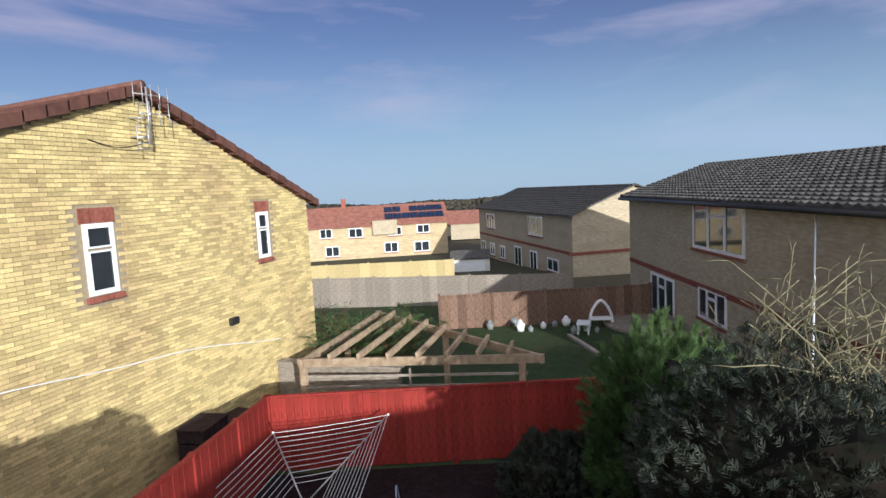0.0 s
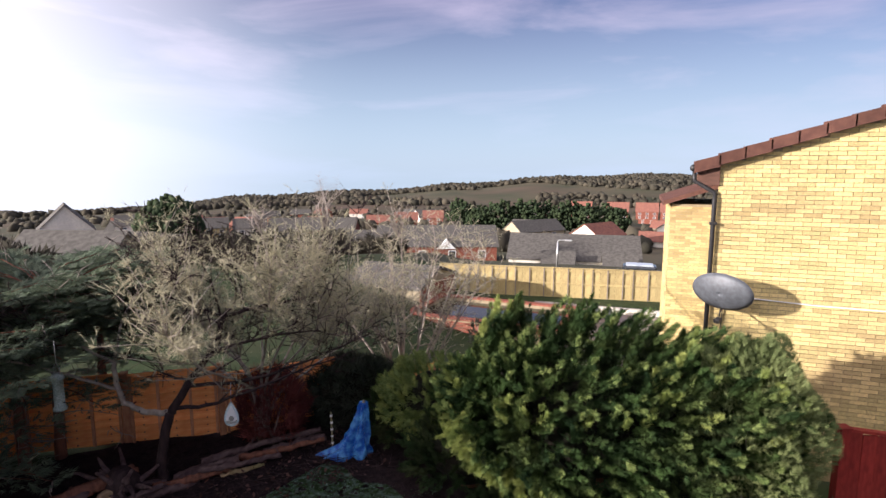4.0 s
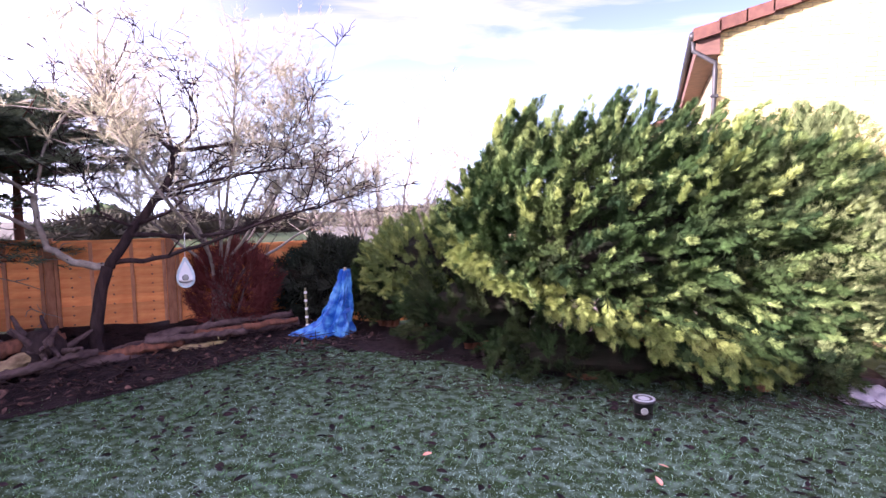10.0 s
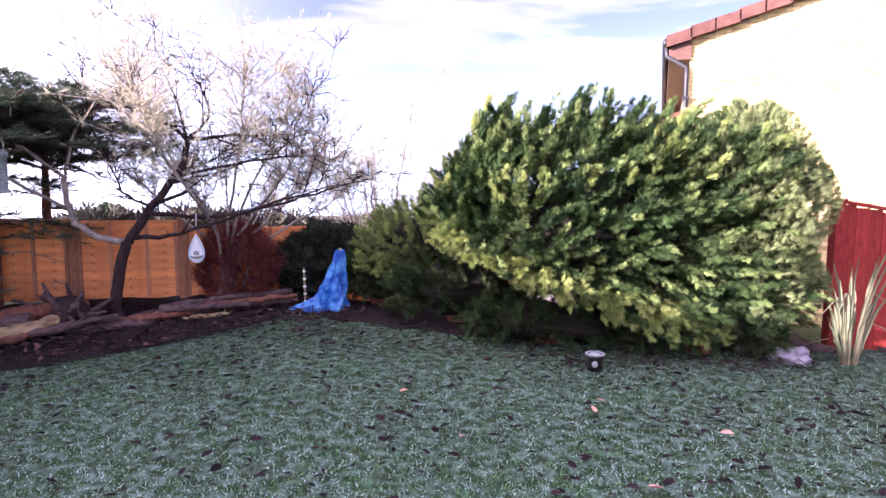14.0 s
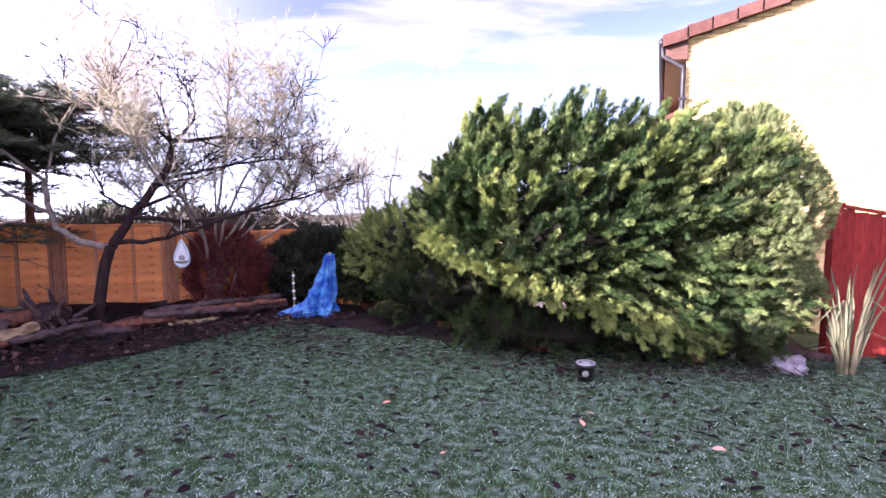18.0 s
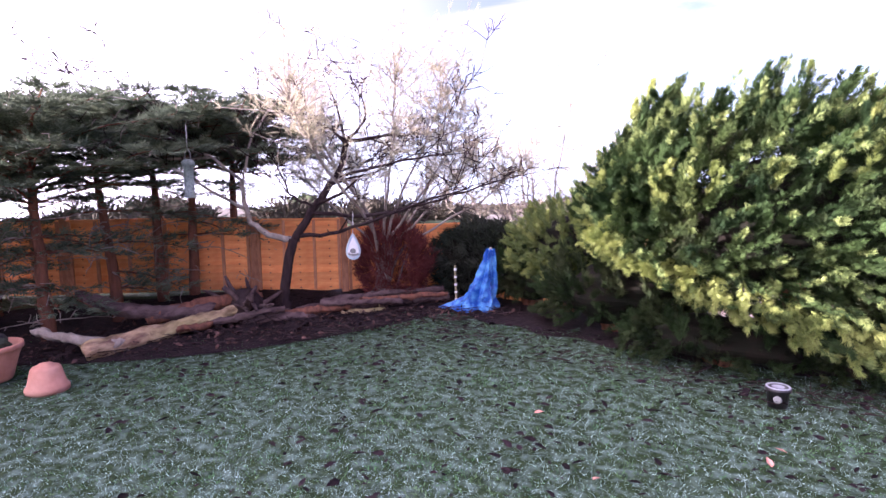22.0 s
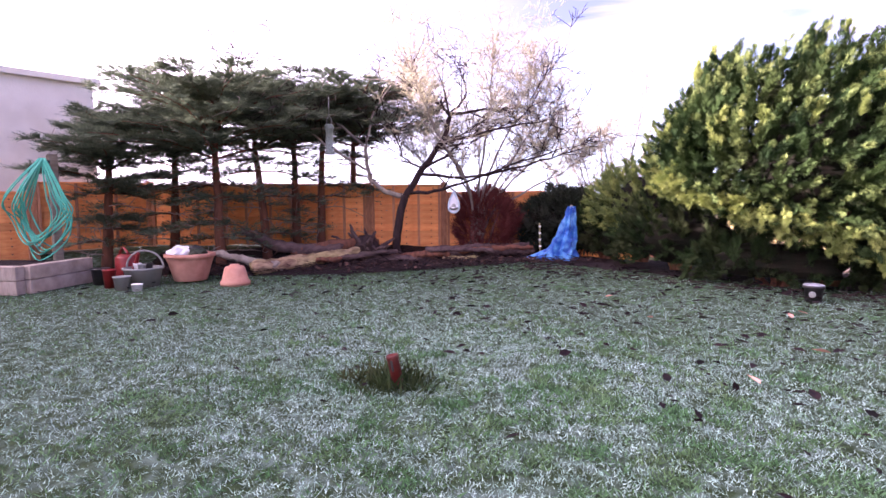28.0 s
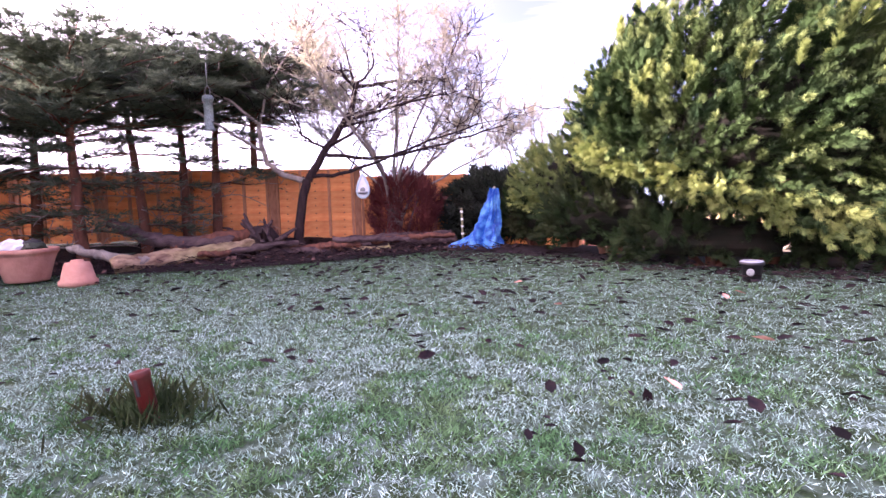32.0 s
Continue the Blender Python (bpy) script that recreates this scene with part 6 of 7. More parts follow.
for x, y in ((0.16, 0.16), (-0.16, 0.16), (0.16, -0.16), (-0.16, -0.16)):
    piece("leg", tube_mesh("leg", [[((x, y, 0.42), 0.012), ((x * 1.2, y * 1.2, 0), 0.012)]], M_BLUEWIRE, 6), ch)
piece("back", tube_mesh("back", [[((0.24 * math.cos(a), 0.2 + 0.03 * math.sin(a), 0.42 + 0.4 * math.sin(a)), 0.012) for a in [math.pi * k / 14 for k in range(15)]]], M_BLUEWIRE, 6), ch)

yard_v = [(2.0 + (8.3 + (-1.22 - y) * 0.339 - 2.0) * u, y) for u in np.linspace(0, 1, 16) for y in np.linspace(-9.5, -1.0, 18)]
yard = mesh_of("yard_soil", [(x, y, ground_at(x, y) + 0.03 + 0.02 * noise.noise(Vector((x * 2, y * 2, 4)))) for x, y in yard_v], [(i * 18 + k, i * 18 + k + 18, i * 18 + k + 19, i * 18 + k + 1) for i in range(15) for k in range(17)], M_SOIL, True)
tagged(new("yard_soil", yard), "dark wet bare soil of the yard inside the red fence", "soil", kind="structure")

# dark sacks and rubble along the foot of the gable wall
rs = random.Random(8)
for i in range(9):
    x = 4.6 + 0.55 * i
    t = thing("rubbish_sack", "dark slumped sack against the brick wall", "sack", Matrix.Translation((x, -0.35 + rs.uniform(-0.1, 0.15), -1.15)), "sacks along the wall")
    bm = bmesh.new()
    bmesh.ops.create_icosphere(bm, subdivisions=3, radius=0.45)
    for v in bm.verts:
        v.co *= 1 + 0.4 * noise.noise(v.co * 4 + Vector((i * 3, 0, 0)))
        v.co.z = max(v.co.z * (0.9 + 0.08 * i + (0.35 if i in (5, 6, 7) else 0)), -0.1) + 0.1
    part("sack", bm, M_BARK, t)

# an old crate on its side, with a smaller one beside it
for x, y, w, d, h, turn in ((7.8, -0.1, 0.85, 0.6, 1.3, 8), (8.85, -0.05, 0.8, 0.6, 1.0, -5)):
    t = thing("wooden_crate", "dark weathered wooden crate standing by the wall", "crate", pose(x, y, -1.14, 0, 0, turn), "crates by the wall")
    for k in range(5):
        part("slat", box(-w / 2, w / 2, -d / 2, -d / 2 + 0.02, k * h / 5 + 0.01, (k + 1) * h / 5 - 0.015, 0.004), M_BARK, t)
        part("slat", box(-w / 2, w / 2, d / 2 - 0.02, d / 2, k * h / 5 + 0.01, (k + 1) * h / 5 - 0.015, 0.004), M_BARK, t)
        part("slat", box(-w / 2, -w / 2 + 0.02, -d / 2 + 0.025, d / 2 - 0.025, k * h / 5 + 0.01, (k + 1) * h / 5 - 0.015, 0.004), M_BARK, t)
        part("slat", box(w / 2 - 0.02, w / 2, -d / 2 + 0.025, d / 2 - 0.025, k * h / 5 + 0.01, (k + 1) * h / 5 - 0.015, 0.004), M_BARK, t)
    part("lid", box(-w / 2 - 0.02, w / 2 + 0.02, -d / 2 - 0.02, d / 2 + 0.02, h, h + 0.03, 0.006), M_BARK, t)

# low wall between house and pergola garden
lw_ = thing("low_wall", "low rendered boundary wall between the houses", "wall")
part("wall", box(11.2, 11.42, -3.0, 0.42, -1.3, 0.3, 0.02), M_GREYWOOD, lw_)
part("coping", box(11.15, 11.47, -3.05, 0.42, 0.3, 0.37, 0.01), M_GREYWOOD, lw_)

# ---- corner pergola ----
per = thing("pergola", "triangular timber corner pergola with slanting rafters", "pergola")
PA, PB, PC = Vector((10.2, -0.99, 0.7)), Vector((11.36, -6.41, 0.7)), Vector((15.2, -0.7, 0.72))


def beam(name, a, b, w, h, mat, parent):
    a, b = Vector(a), Vector(b)
    d = b - a
    head, tilt = math.degrees(math.atan2(d.y, d.x)), math.degrees(math.asin(max(-1.0, min(1.0, d.z / d.length))))
    part(name, box(-0.12, d.length + 0.12, -w / 2, w / 2, -h / 2, h / 2, 0.008), mat, parent, "", pose(*a, 0, -tilt, head))


for a, b in ((PA, PB), (PA, PC), (PC, PB)):
    beam("beam", a, b, 0.09, 0.2, M_PERGOLA, per)
for i in range(1, 8):
    u = i / 8
    a = PA.lerp(PB, u) + Vector((0, 0, 0.15))
    b = PC.lerp(PB, u) + Vector((0, 0, 0.15))
    beam("rafter", a, b, 0.07, 0.15, M_PERGOLA, per)
for p in (PA, PA.lerp(PB, 0.93), PC, PA.lerp(PC, 0.5), PB.lerp(PC, 0.5)):
    part("post", box(-0.07, 0.07, -0.07, 0.07, -1.95, -0.09, 0.01), M_PERGOLA, per, "", Matrix.Translation(p))
for z in (-0.35, -0.6):
    beam("rail", PA + Vector((0.02, 0, z)), PA.lerp(PB, 0.93) + Vector((0.02, 0, z)), 0.04, 0.06, M_GREYWOOD, per)
beam("rail", PA.lerp(PB, 0.46) + Vector((0.02, 0, -0.65)), PA.lerp(PB, 0.46) + Vector((0.02, 0, -0.3)), 0.04, 0.06, M_GREYWOOD, per)
feathery("climbing_rose", "sparse leafy climber sprawling over the pergola", 13.6, -1.3, -1.2, 2.35, 1.9, 12, 51, M_LEAFY, M_REDBARK, 0.3, 0.25, 130, 1.0)
feathery("climbing_rose", "sparse brown climber at the foot of the house", 13.9, 1.6, -1.2, 2.4, 1.6, 8, 52, M_IVY, M_REDBARK, 0.3, 0.25, 90, 1.0)

# ---- shrubs beside the yard ----
blob("buddleia_bush", "large greyish leafy bush with pale bare stems", "bush", (4.9, -9.9, 0.9), (2.0, 1.55, 2.0), 10000, 0.16, M_BUDDLE, (0, 0, 0.3), 0.05, FROND_WIDE, 61, floor=-0.9, lump=0.3)
stems = random.Random(13)
bd = thing("pruned_shrub", "bare pale forked shoots of a cut-back shrub", "bush", Matrix.Translation((5.3, -10.2, 0.2)))
sp = [bent([(stems.uniform(-0.2, 0.2), stems.uniform(-0.2, 0.2), 1.2), (stems.uniform(-0.6, 0.7), stems.uniform(-0.6, 0.7), 2.2), (stems.uniform(-1.1, 1.2), stems.uniform(-1.0, 1.0), stems.uniform(2.7, 3.5))], 0.014, 0.006, 4, 0.05, i) for i in range(34)]
for s in sp:
    piece("stem", tube_mesh("stem", [s], M_REED, 6), bd)
tagged(piece("shoot", tube_mesh("shoot", side_twigs(sp, stems, 8, 0.4, 0.5), M_REED, 4), bd), kind="stuff")
piece("trunk", tube_mesh("trunk", [[((0, 0, -0.9), 0.1), ((0, 0, 1.3), 0.07)]], M_PALEBARK, 8), bd)
plumes("evergreen_shrub", "bright green feathery shrub behind the buddleia", (8.5, -9.0, 0.35), (1.7, 1.3, 1.6), 300, 0.9, M_LEAFY, (0.0, 0.0, 0.4), 62, -1.1, -0.5, 50, 0.72, 0.2)
blob("bramble_bush", "dark tangled bramble at the foot of the red fence", "bush", (8.6, -7.0, -0.6), (1.3, 0.9, 0.6), 1500, 0.2, M_IVY, (0, 0, 0.3), 0.03, spray(3, 0.55), 63, floor=-1.1)

# ---- the garden beyond the pergola ----
board_fence("brown_fence_panel", "shaded brown board fence panel at the garden's end", (23.3, -9.2), (20.4, -1.0), -1.2, -1.2, 1.5, 4, M_BROWNFENCE, "brown fence", 6, False, False)
board_fence("grey_fence_panel", "weathered grey board fence panel between gardens", (26.2, -5.8), (24.4, 9.0), -1.3, -1.3, 1.6, 6, M_GREYWOOD, "grey fence", 6, False, False)
board_fence("pale_fence_panel", "sunlit pale fence panel beyond the grey fence", (35.5, 3.0), (31.5, 17.0), -1.9, -1.9, 1.7, 5, M_YFENCE, "far pale fence", 5, False, False)
edge = thing("lawn_edging", "pale timber edging beside the far lawn", "edging")
beam("plank", (19.9, -6.26, -1.08), (16.4, -8.1, -1.08), 0.16, 0.1, M_SLEEPER, edge)
deck = thing("decking", "grey round timber deck by the house", "deck", Matrix.Translation((22.2, -9.3, -1.15)))
piece("deck", lathe("deck", [(0.0, 0.0), (1.9, 0.0), (1.95, 0.05), (1.95, 0.18), (1.9, 0.2), (0.0, 0.2)], M_GREYWOOD, 30), deck)
seat = thing("arched_seat", "small white arched garden ornament", "ornament", pose(21.6, -7.3, -1.12, 0, 0, -80))
piece("arch", tube_mesh("arch", [bent([(-0.45, 0, 0), (-0.36, 0, 0.6), (0, 0, 1.05), (0.36, 0, 0.6), (0.45, 0, 0)], 0.06, 0.06, 5)], M_WHITE, 8), seat)
part("bench", box(-0.4, 0.4, -0.2, 0.2, 0.3, 0.38, 0.02), M_WHITE, seat)
stool = thing("garden_stool", "small white plastic garden table", "table", pose(20.6, -6.7, -1.12))
part("top", box(-0.35, 0.35, -0.25, 0.25, 0.36, 0.42, 0.02), M_WHITE, stool)
for x in (-0.28, 0.28):
    for y in (-0.19, 0.19):
        part("leg", box(x - 0.03, x + 0.03, y - 0.03, y + 0.03, 0, 0.36), M_WHITE, stool)
orn = random.Random(4)
for i in range(12):
    t = thing("garden_ornament", "small pale pot in the far border", "ornament", Matrix.Translation((21.0 + orn.uniform(-0.7, 0.7), -6.2 + 0.42 * i - 1.0, -1.15)), "ornaments in the far border")
    r = orn.uniform(0.1, 0.2)
    piece("pot", lathe("pot", [(0.0, 0.0), (r * 0.7, 0.0), (r, r * 1.6), (r * 0.8, r * 1.6), (r * 0.3, r * 2.4), (0.0, r * 2.6)], M_WHITE if i % 2 else M_GREYPOT, 12), t)

# ---- pond, shed and patio behind the house ----
PATIO_Z = -1.12
slab = boxes_mesh("slab", [(-0.39, 0.39, -0.39, 0.39, -0.05, 0.03)], M_PATIO)
patio = tagged(new("patio", boxes_mesh("patio", [(-4.6, 0.4, 0.9, 12.6, -1.22, -1.13)], M_MORTAR)), "paved patio of grey and reddish slabs", "patio", kind="structure")
for i in range(6):
    for k in range(14):
        piece("slab", slab, patio, pose(-4.2 + 0.81 * i, 1.35 + 0.81 * k, PATIO_Z + 0.004 * ((i * 3 + k) % 3)))
pond = thing("raised_pond", "raised red brick pond with dark water", "pond", pose(-8.2, 6.95, -1.25, 0, 0, -4))
PW, PD, PH = 5.45, 3.2, 0.62
part("water", box(0.25, PW - 0.25, 0.25, PD - 0.25, 0.1, 0.5), M_WATER, pond)
bl = 0.27
brick_m = boxes_mesh("brick", [(-bl / 2 + 0.007, bl / 2 - 0.007, -0.07, 0.11, 0.005, 0.078)], M_REDBRICK)
for x0, x1, y0, y1 in ((0, PW, 0.03, 0.25), (0, PW, PD - 0.25, PD - 0.03), (0.03, 0.25, 0.25, PD - 0.25), (PW - 0.25, PW - 0.03, 0.25, PD - 0.25)):
    part("wall", box(x0, x1, y0, y1, 0, PH - 0.01), M_MORTAR, pond)
for r in range(6):
    for i in range(20):
        piece("brick", brick_m, pond, Matrix.Translation((0.135 + i * bl + (bl / 2 if r % 2 else 0) * 0.98, 0.08, 0.02 + r * 0.088)))
    for i in range(11):
        piece("brick", brick_m, pond, pose(PW - 0.08, 0.2 + i * bl + (bl / 2 if r % 2 else 0), 0.02 + r * 0.088, 0, 0, 90))
for x0, x1, y0, y1 in ((-0.05, PW + 0.05, -0.05, 0.27), (-0.05, PW + 0.05, PD - 0.27, PD + 0.05), (-0.05, 0.27, 0.272, PD - 0.272), (PW - 0.27, PW + 0.05, 0.272, PD - 0.272)):
    part("coping", box(x0, x1, y0, y1, PH - 0.005, PH + 0.05, 0.01), M_REDBRICK, pond)
shed = gable_box("garden_shed", "buff brick shed with dark felt roof and small window", "shed", pose(-11.45, 8.8, -1.35, 0, 0, -3), 3.15, 3.6, 1.2, 1.72, M_BUFFFAR, M_ROOF, 0.12)
pane_window(shed, 0.75, 0.45, 0.06, ((0, 1, 0, 1),), m=Matrix.Translation((1.2, -0.05, 0.62)))
part("gable_end", box(3.152, 3.2, 0.0, 3.6, 0.0, 1.2), M_REDBRICK, shed)
sleeper = thing("low_planter", "low white planter wall at the fence foot", "planter")
part("wall", box(-2.2, 0.45, 11.2, 11.5, -1.2, -0.92, 0.02), M_CEMENT, sleeper)
for i, (x, y, h, r, mt, nm, lab) in enumerate(((0.2, 8.6, 0.42, 0.16, M_WHITE, "water_butt", "small white plastic drum on the patio"), (-2.0, 10.2, 0.4, 0.15, M_DISH, "plastic_drum", "dark blue plastic drum beside the pond"), (-1.6, 10.3, 0.4, 0.15, M_DISH, "plastic_drum", "dark blue plastic drum beside the pond"))):
    t = thing(nm, lab, "drum", Matrix.Translation((x, y, -1.09)))
    piece("body", lathe("body", [(0.0, 0.0), (r, 0.0), (r * 1.03, h * 0.5), (r, h * 0.92), (r * 0.6, h), (0.0, h)], mt, 18), t)
    piece("lid", lathe("lid", [(0.0, h), (r * 0.5, h), (r * 0.5, h + 0.05), (0.0, h + 0.06)], M_BLACK, 14), t)
for i, (x, y) in enumerate(((-3.6, 5.2), (-4.4, 5.6), (-3.0, 4.9), (-5.2, 6.0), (-4.0, 4.6))):
    blob("patio_plant", "straggly winter plant with pale dead heads", "plant", (x, y, -0.75), (0.45, 0.4, 0.45), 260, 0.16, M_IVY if i % 2 else M_REED, (0, 0, 0.5), 0.03, spray(3, 0.35), 70 + i, core=False, floor=-1.2)
bn = thing("wooden_bench_frame", "tipped timber frame lying on the patio", "bench", pose(-1.6, 7.2, -1.08, 0, 0, 25))
for y in (-0.3, 0.3):
    part("rail", box(-0.9, 0.9, y - 0.04, y + 0.04, 0.18, 0.26, 0.008), M_GREYWOOD, bn, "", pose(0, 0, 0, 0, -8, 0))
for x in (-0.7, 0, 0.7):
    part("slat", box(x - 0.04, x + 0.04, -0.4, 0.4, 0.262, 0.3, 0.006), M_GREYWOOD, bn, "", pose(0, 0, 0, 0, -8, 0))
for x, y in ((-0.8, -0.3), (-0.8, 0.3), (0.8, -0.3), (0.8, 0.3)):
    part("leg", box(x - 0.03, x + 0.03, y - 0.03, y + 0.03, 0.0, 0.2), M_GREYWOOD, bn)

# ---- houses round about ----
def windows_on(t, rows, depth=0.08):
    """White windows on a front: (x, z, width, height)."""
    for x, z, w, h in rows:
        lights = ((0, 0.5, 0, 1), (0.5, 1, 0, 1)) if w > 0.9 else ((0, 1, 0, 0.6), (0, 1, 0.62, 1))
        if w > 2:
            lights = ((0, 0.32, 0, 1), (0.33, 0.66, 0, 0.72), (0.33, 0.66, 0.74, 1), (0.67, 1, 0, 1))
        win = pane_window(t, w, h, depth, lights, m=Matrix.Translation((x, -0.03, z)), bar=0.07)
        part("sill", box(-0.06, w + 0.06, -0.06, 0.06, -0.1, -0.005), M_REDBRICK, win)


def roof_courses(t, w, d, eave, ridge, mat, n=14, over=0.25):
    """Proud tile courses on the front slope, each an overlapping step."""
    k = (ridge - eave) / (d / 2)
    for i in range(n):
        y0 = -over + (d / 2 + over) * i / n
        z0 = eave - k * over + (ridge - eave + k * over) * i / n
        piece("tile_course", boxes_mesh("tile_course", [(-over, w + over, y0, y0 + (d / 2 + over) / n * 0.9, z0 + 0.1 + 0.02, z0 + 0.1 + 0.06)], mat), t)


rh = gable_box("neighbour_house", "shaded buff brick house with grey tiled roof", "house", pose(27.9, -8.45, -1.3, 0, 0, -162.5), 19.5, 8.0, 5.1, 6.35, M_BUFFFAR, M_ROOF, 0.35)
windows_on(rh, [(7.2, 3.35, 3.6, 1.7), (2.85, 0.1, 2.6, 1.75), (7.6, 0.9, 2.1, 1.15)])
part("brick_band", box(0.0, 19.5, -0.03, 0.0, 1.92, 2.12), M_REDBRICK, rh, "red brick band")
piece("gutter", tube_mesh("gutter", [[((-0.3, -0.4, 4.98), 0.07), ((19.8, -0.4, 4.98), 0.07)]], M_BLACK, 8), rh)
tile_v, tile_f = [], []
for i in range(17):
    for k in range(64):
        x0, x1 = -0.35 + 20.2 * k / 64, -0.35 + 20.2 * (k + 1) / 64
        u0, u1 = i / 17, (i + 1.05) / 17
        ya, yb = -0.35 + 4.35 * u0, -0.35 + 4.35 * u1
        za, zb = 4.96 + 1.39 * u0 + 0.17, 4.96 + 1.39 * u1 + 0.12
        b = len(tile_v)
        m = (x0 + x1) / 2
        tile_v += [(x0, ya, za), (m, ya, za + 0.07), (x1, ya, za), (x1, yb, zb), (m, yb, zb + 0.05), (x0, yb, zb), (x0, ya, za - 0.06), (x1, ya, za - 0.06)]
        tile_f += [(b, b + 1, b + 4, b + 5), (b + 1, b + 2, b + 3, b + 4), (b + 6, b + 7, b + 2, b + 1, b)]
tagged(piece("roof_tile", mesh_of("roof_tile", tile_v, tile_f, M_ROOF), rh, label="ribbed dark grey roof tiles"), kind="stuff")
wire = thing("washing_line", "slack white line tied to the house eaves", "washing line")
piece("cord", tube_mesh("cord", [sag_line((14.3, -12.6, 3.6), (9.2, -11.2, 1.2), 0.15, 0.02, 8)], M_WHITE, 5), wire)

mh = gable_box("neighbour_house", "buff brick semi-detached house with dark tiled roof", "house", pose(55.6, 6.2, -2.3, 0, 0, -149.7), 22.0, 9.0, 4.8, 6.5, M_BUFFFAR, M_ROOF, 0.35)
windows_on(mh, [(2.7, 2.9, 2.6, 1.4), (14.0, 2.95, 2.9, 1.55), (10.6, 0.1, 1.7, 1.7), (14.2, 0.15, 1.5, 1.6), (17.7, 0.6, 2.0, 0.95), (0.6, 0.3, 1.4, 1.2), (3.6, 0.3, 1.4, 1.2), (6.6, 0.3, 1.4, 1.2)])
part("brick_band", box(0.0, 22.0, -0.03, 0.0, 2.1, 2.3), M_REDBRICK, mh)
part("barge_board", box(22.0, 22.06, -0.3, 9.3, 2.1, 2.3), M_REDBRICK, mh)
roof_courses(mh, 22.0, 9.0, 4.8, 6.5, M_ROOF, 16, 0.35)
M_TERRACE = material("yellow_terrace_brick", (0.52, 0.42, 0.25), (0.40, 0.31, 0.18), 1.5, 0.9, stretch=(1, 1, 4), third=(0.30, 0.2, 0.13), third_scale=0.4)
te = gable_box("terrace_house", "yellow brick terrace house with red tiled roof", "house", pose(54.1, 25.8, -2.8, 0, 0, -65), 15.9, 8.0, 3.75, 5.75, M_TERRACE, M_REDROOF, 0.3)
windows_on(te, [(1.5, 2.5, 1.4, 1.1), (4.7, 2.4, 1.6, 1.1), (9.2, 2.4, 1.5, 1.0), (12.4, 2.5, 1.5, 1.0), (2.0, 0.4, 1.6, 1.2), (8.6, 0.5, 1.6, 1.2), (12.0, 0.4, 1.8, 1.2)])
roof_courses(te, 15.9, 8.0, 3.75, 5.75, M_REDROOF, 14, 0.3)
for i in range(7):
    for k in range(2):
        if (i, k) != (2, 1):
            u = 0.25 + 0.36 * k
            part("solar_panel", box(8.9 + 0.98 * i, 9.8 + 0.98 * i, -0.6, 0.6, 0.2, 0.26, 0.01), M_SOLAR, te, "dark solar panel", Matrix.Translation((0, 4.0 * u + 0.3, 3.75 + 2.0 * u + 0.12)) @ pose(0, 0, 0, 26.6, 0, 0))
dormer = part("dormer", box(7.4, 10.2, -0.4, 1.6, 2.6, 4.2, 0.03), M_BUFFFAR, te, "pale boxed dormer")
part("chimney", box(3.9, 4.4, 3.6, 4.2, 5.4, 6.8, 0.02), M_REDBRICK, te)
ws = gable_box("white_shed", "white painted garden shed with a pitched roof", "shed", pose(40.8, 4.8, -2.1, 0, 0, -74), 3.0, 3.2, 1.15, 1.6, M_CEMENT, M_ROOF, 0.1)
part("door", box(0.4, 2.6, -0.03, -0.002, 0.05, 1.0), M_WHITE, ws)
gable_box("far_house", "distant house with a red roof", "house", pose(84.8, 18.4, -3.6, 0, 0, -74), 6.5, 7.0, 2.6, 4.4, M_BUFFFAR, M_REDROOF)


def far_house(x, y, z, head, w, eave, ridge, wall, roof, label, d=7.0, n=3):
    t = gable_box("far_house", label, "house", pose(x, y, z, 0, 0, head), w, d, eave, ridge, wall, roof, 0.3)
    for k in range(n):
        wx = w * (k + 0.5) / n - 0.5
        for zz in ((eave * 0.58, eave * 0.12) if eave > 2.3 else (eave * 0.35,)):
            win = piece("window", boxes_mesh("window", [(wx, wx + 1.1, -0.06, 0.0, zz, zz + eave * 0.26)], M_WHITE), t)
            piece("pane", boxes_mesh("pane", [(wx + 0.12, wx + 0.98, -0.08, -0.062, zz + 0.1, zz + eave * 0.26 - 0.1)], M_GLASS), win)
    return t


h1 = far_house(-35.3, 60.8, -10.8, 20, 16.9, 4.1, 6.5, M_REDBRICK, M_ROOF, "red brick house with a small white gablet", 9, 4)
gab = mesh_of("gablet", [(8.5, -0.35, 3.7), (11.1, -0.35, 3.7), (9.8, -0.35, 5.0), (8.5, 1.5, 3.7), (11.1, 1.5, 3.7), (9.8, 1.5, 5.0)], [(0, 1, 2), (5, 4, 3), (0, 2, 5, 3), (2, 1, 4, 5), (1, 0, 3, 4)], M_WHITE)
piece("gablet", gab, h1, label="white boarded gablet")
far_house(-15.6, 57.1, -8.4, 6, 15.4, 1.7, 4.2, M_CEMENT, M_ROOF, "long low bungalow with a dark roof", 9, 5)
for x in (-11.0, -4.0):
    far_house(x, 54.5, -8.4, 6, 3.4, 1.4, 2.8, M_CEMENT, M_ROOF, "projecting bungalow porch with a dark roof", 4, 1)
far_house(-53.6, 55.2, -9.7, 36, 8.0, 2.0, 3.8, M_CEMENT, M_ROOF, "far house with brown roof", 8, 3)
far_house(-46.7, 71.8, -11.6, 27, 7.6, 2.9, 5.0, M_REDBRICK, M_ROOF, "far red brick house", 8, 2)
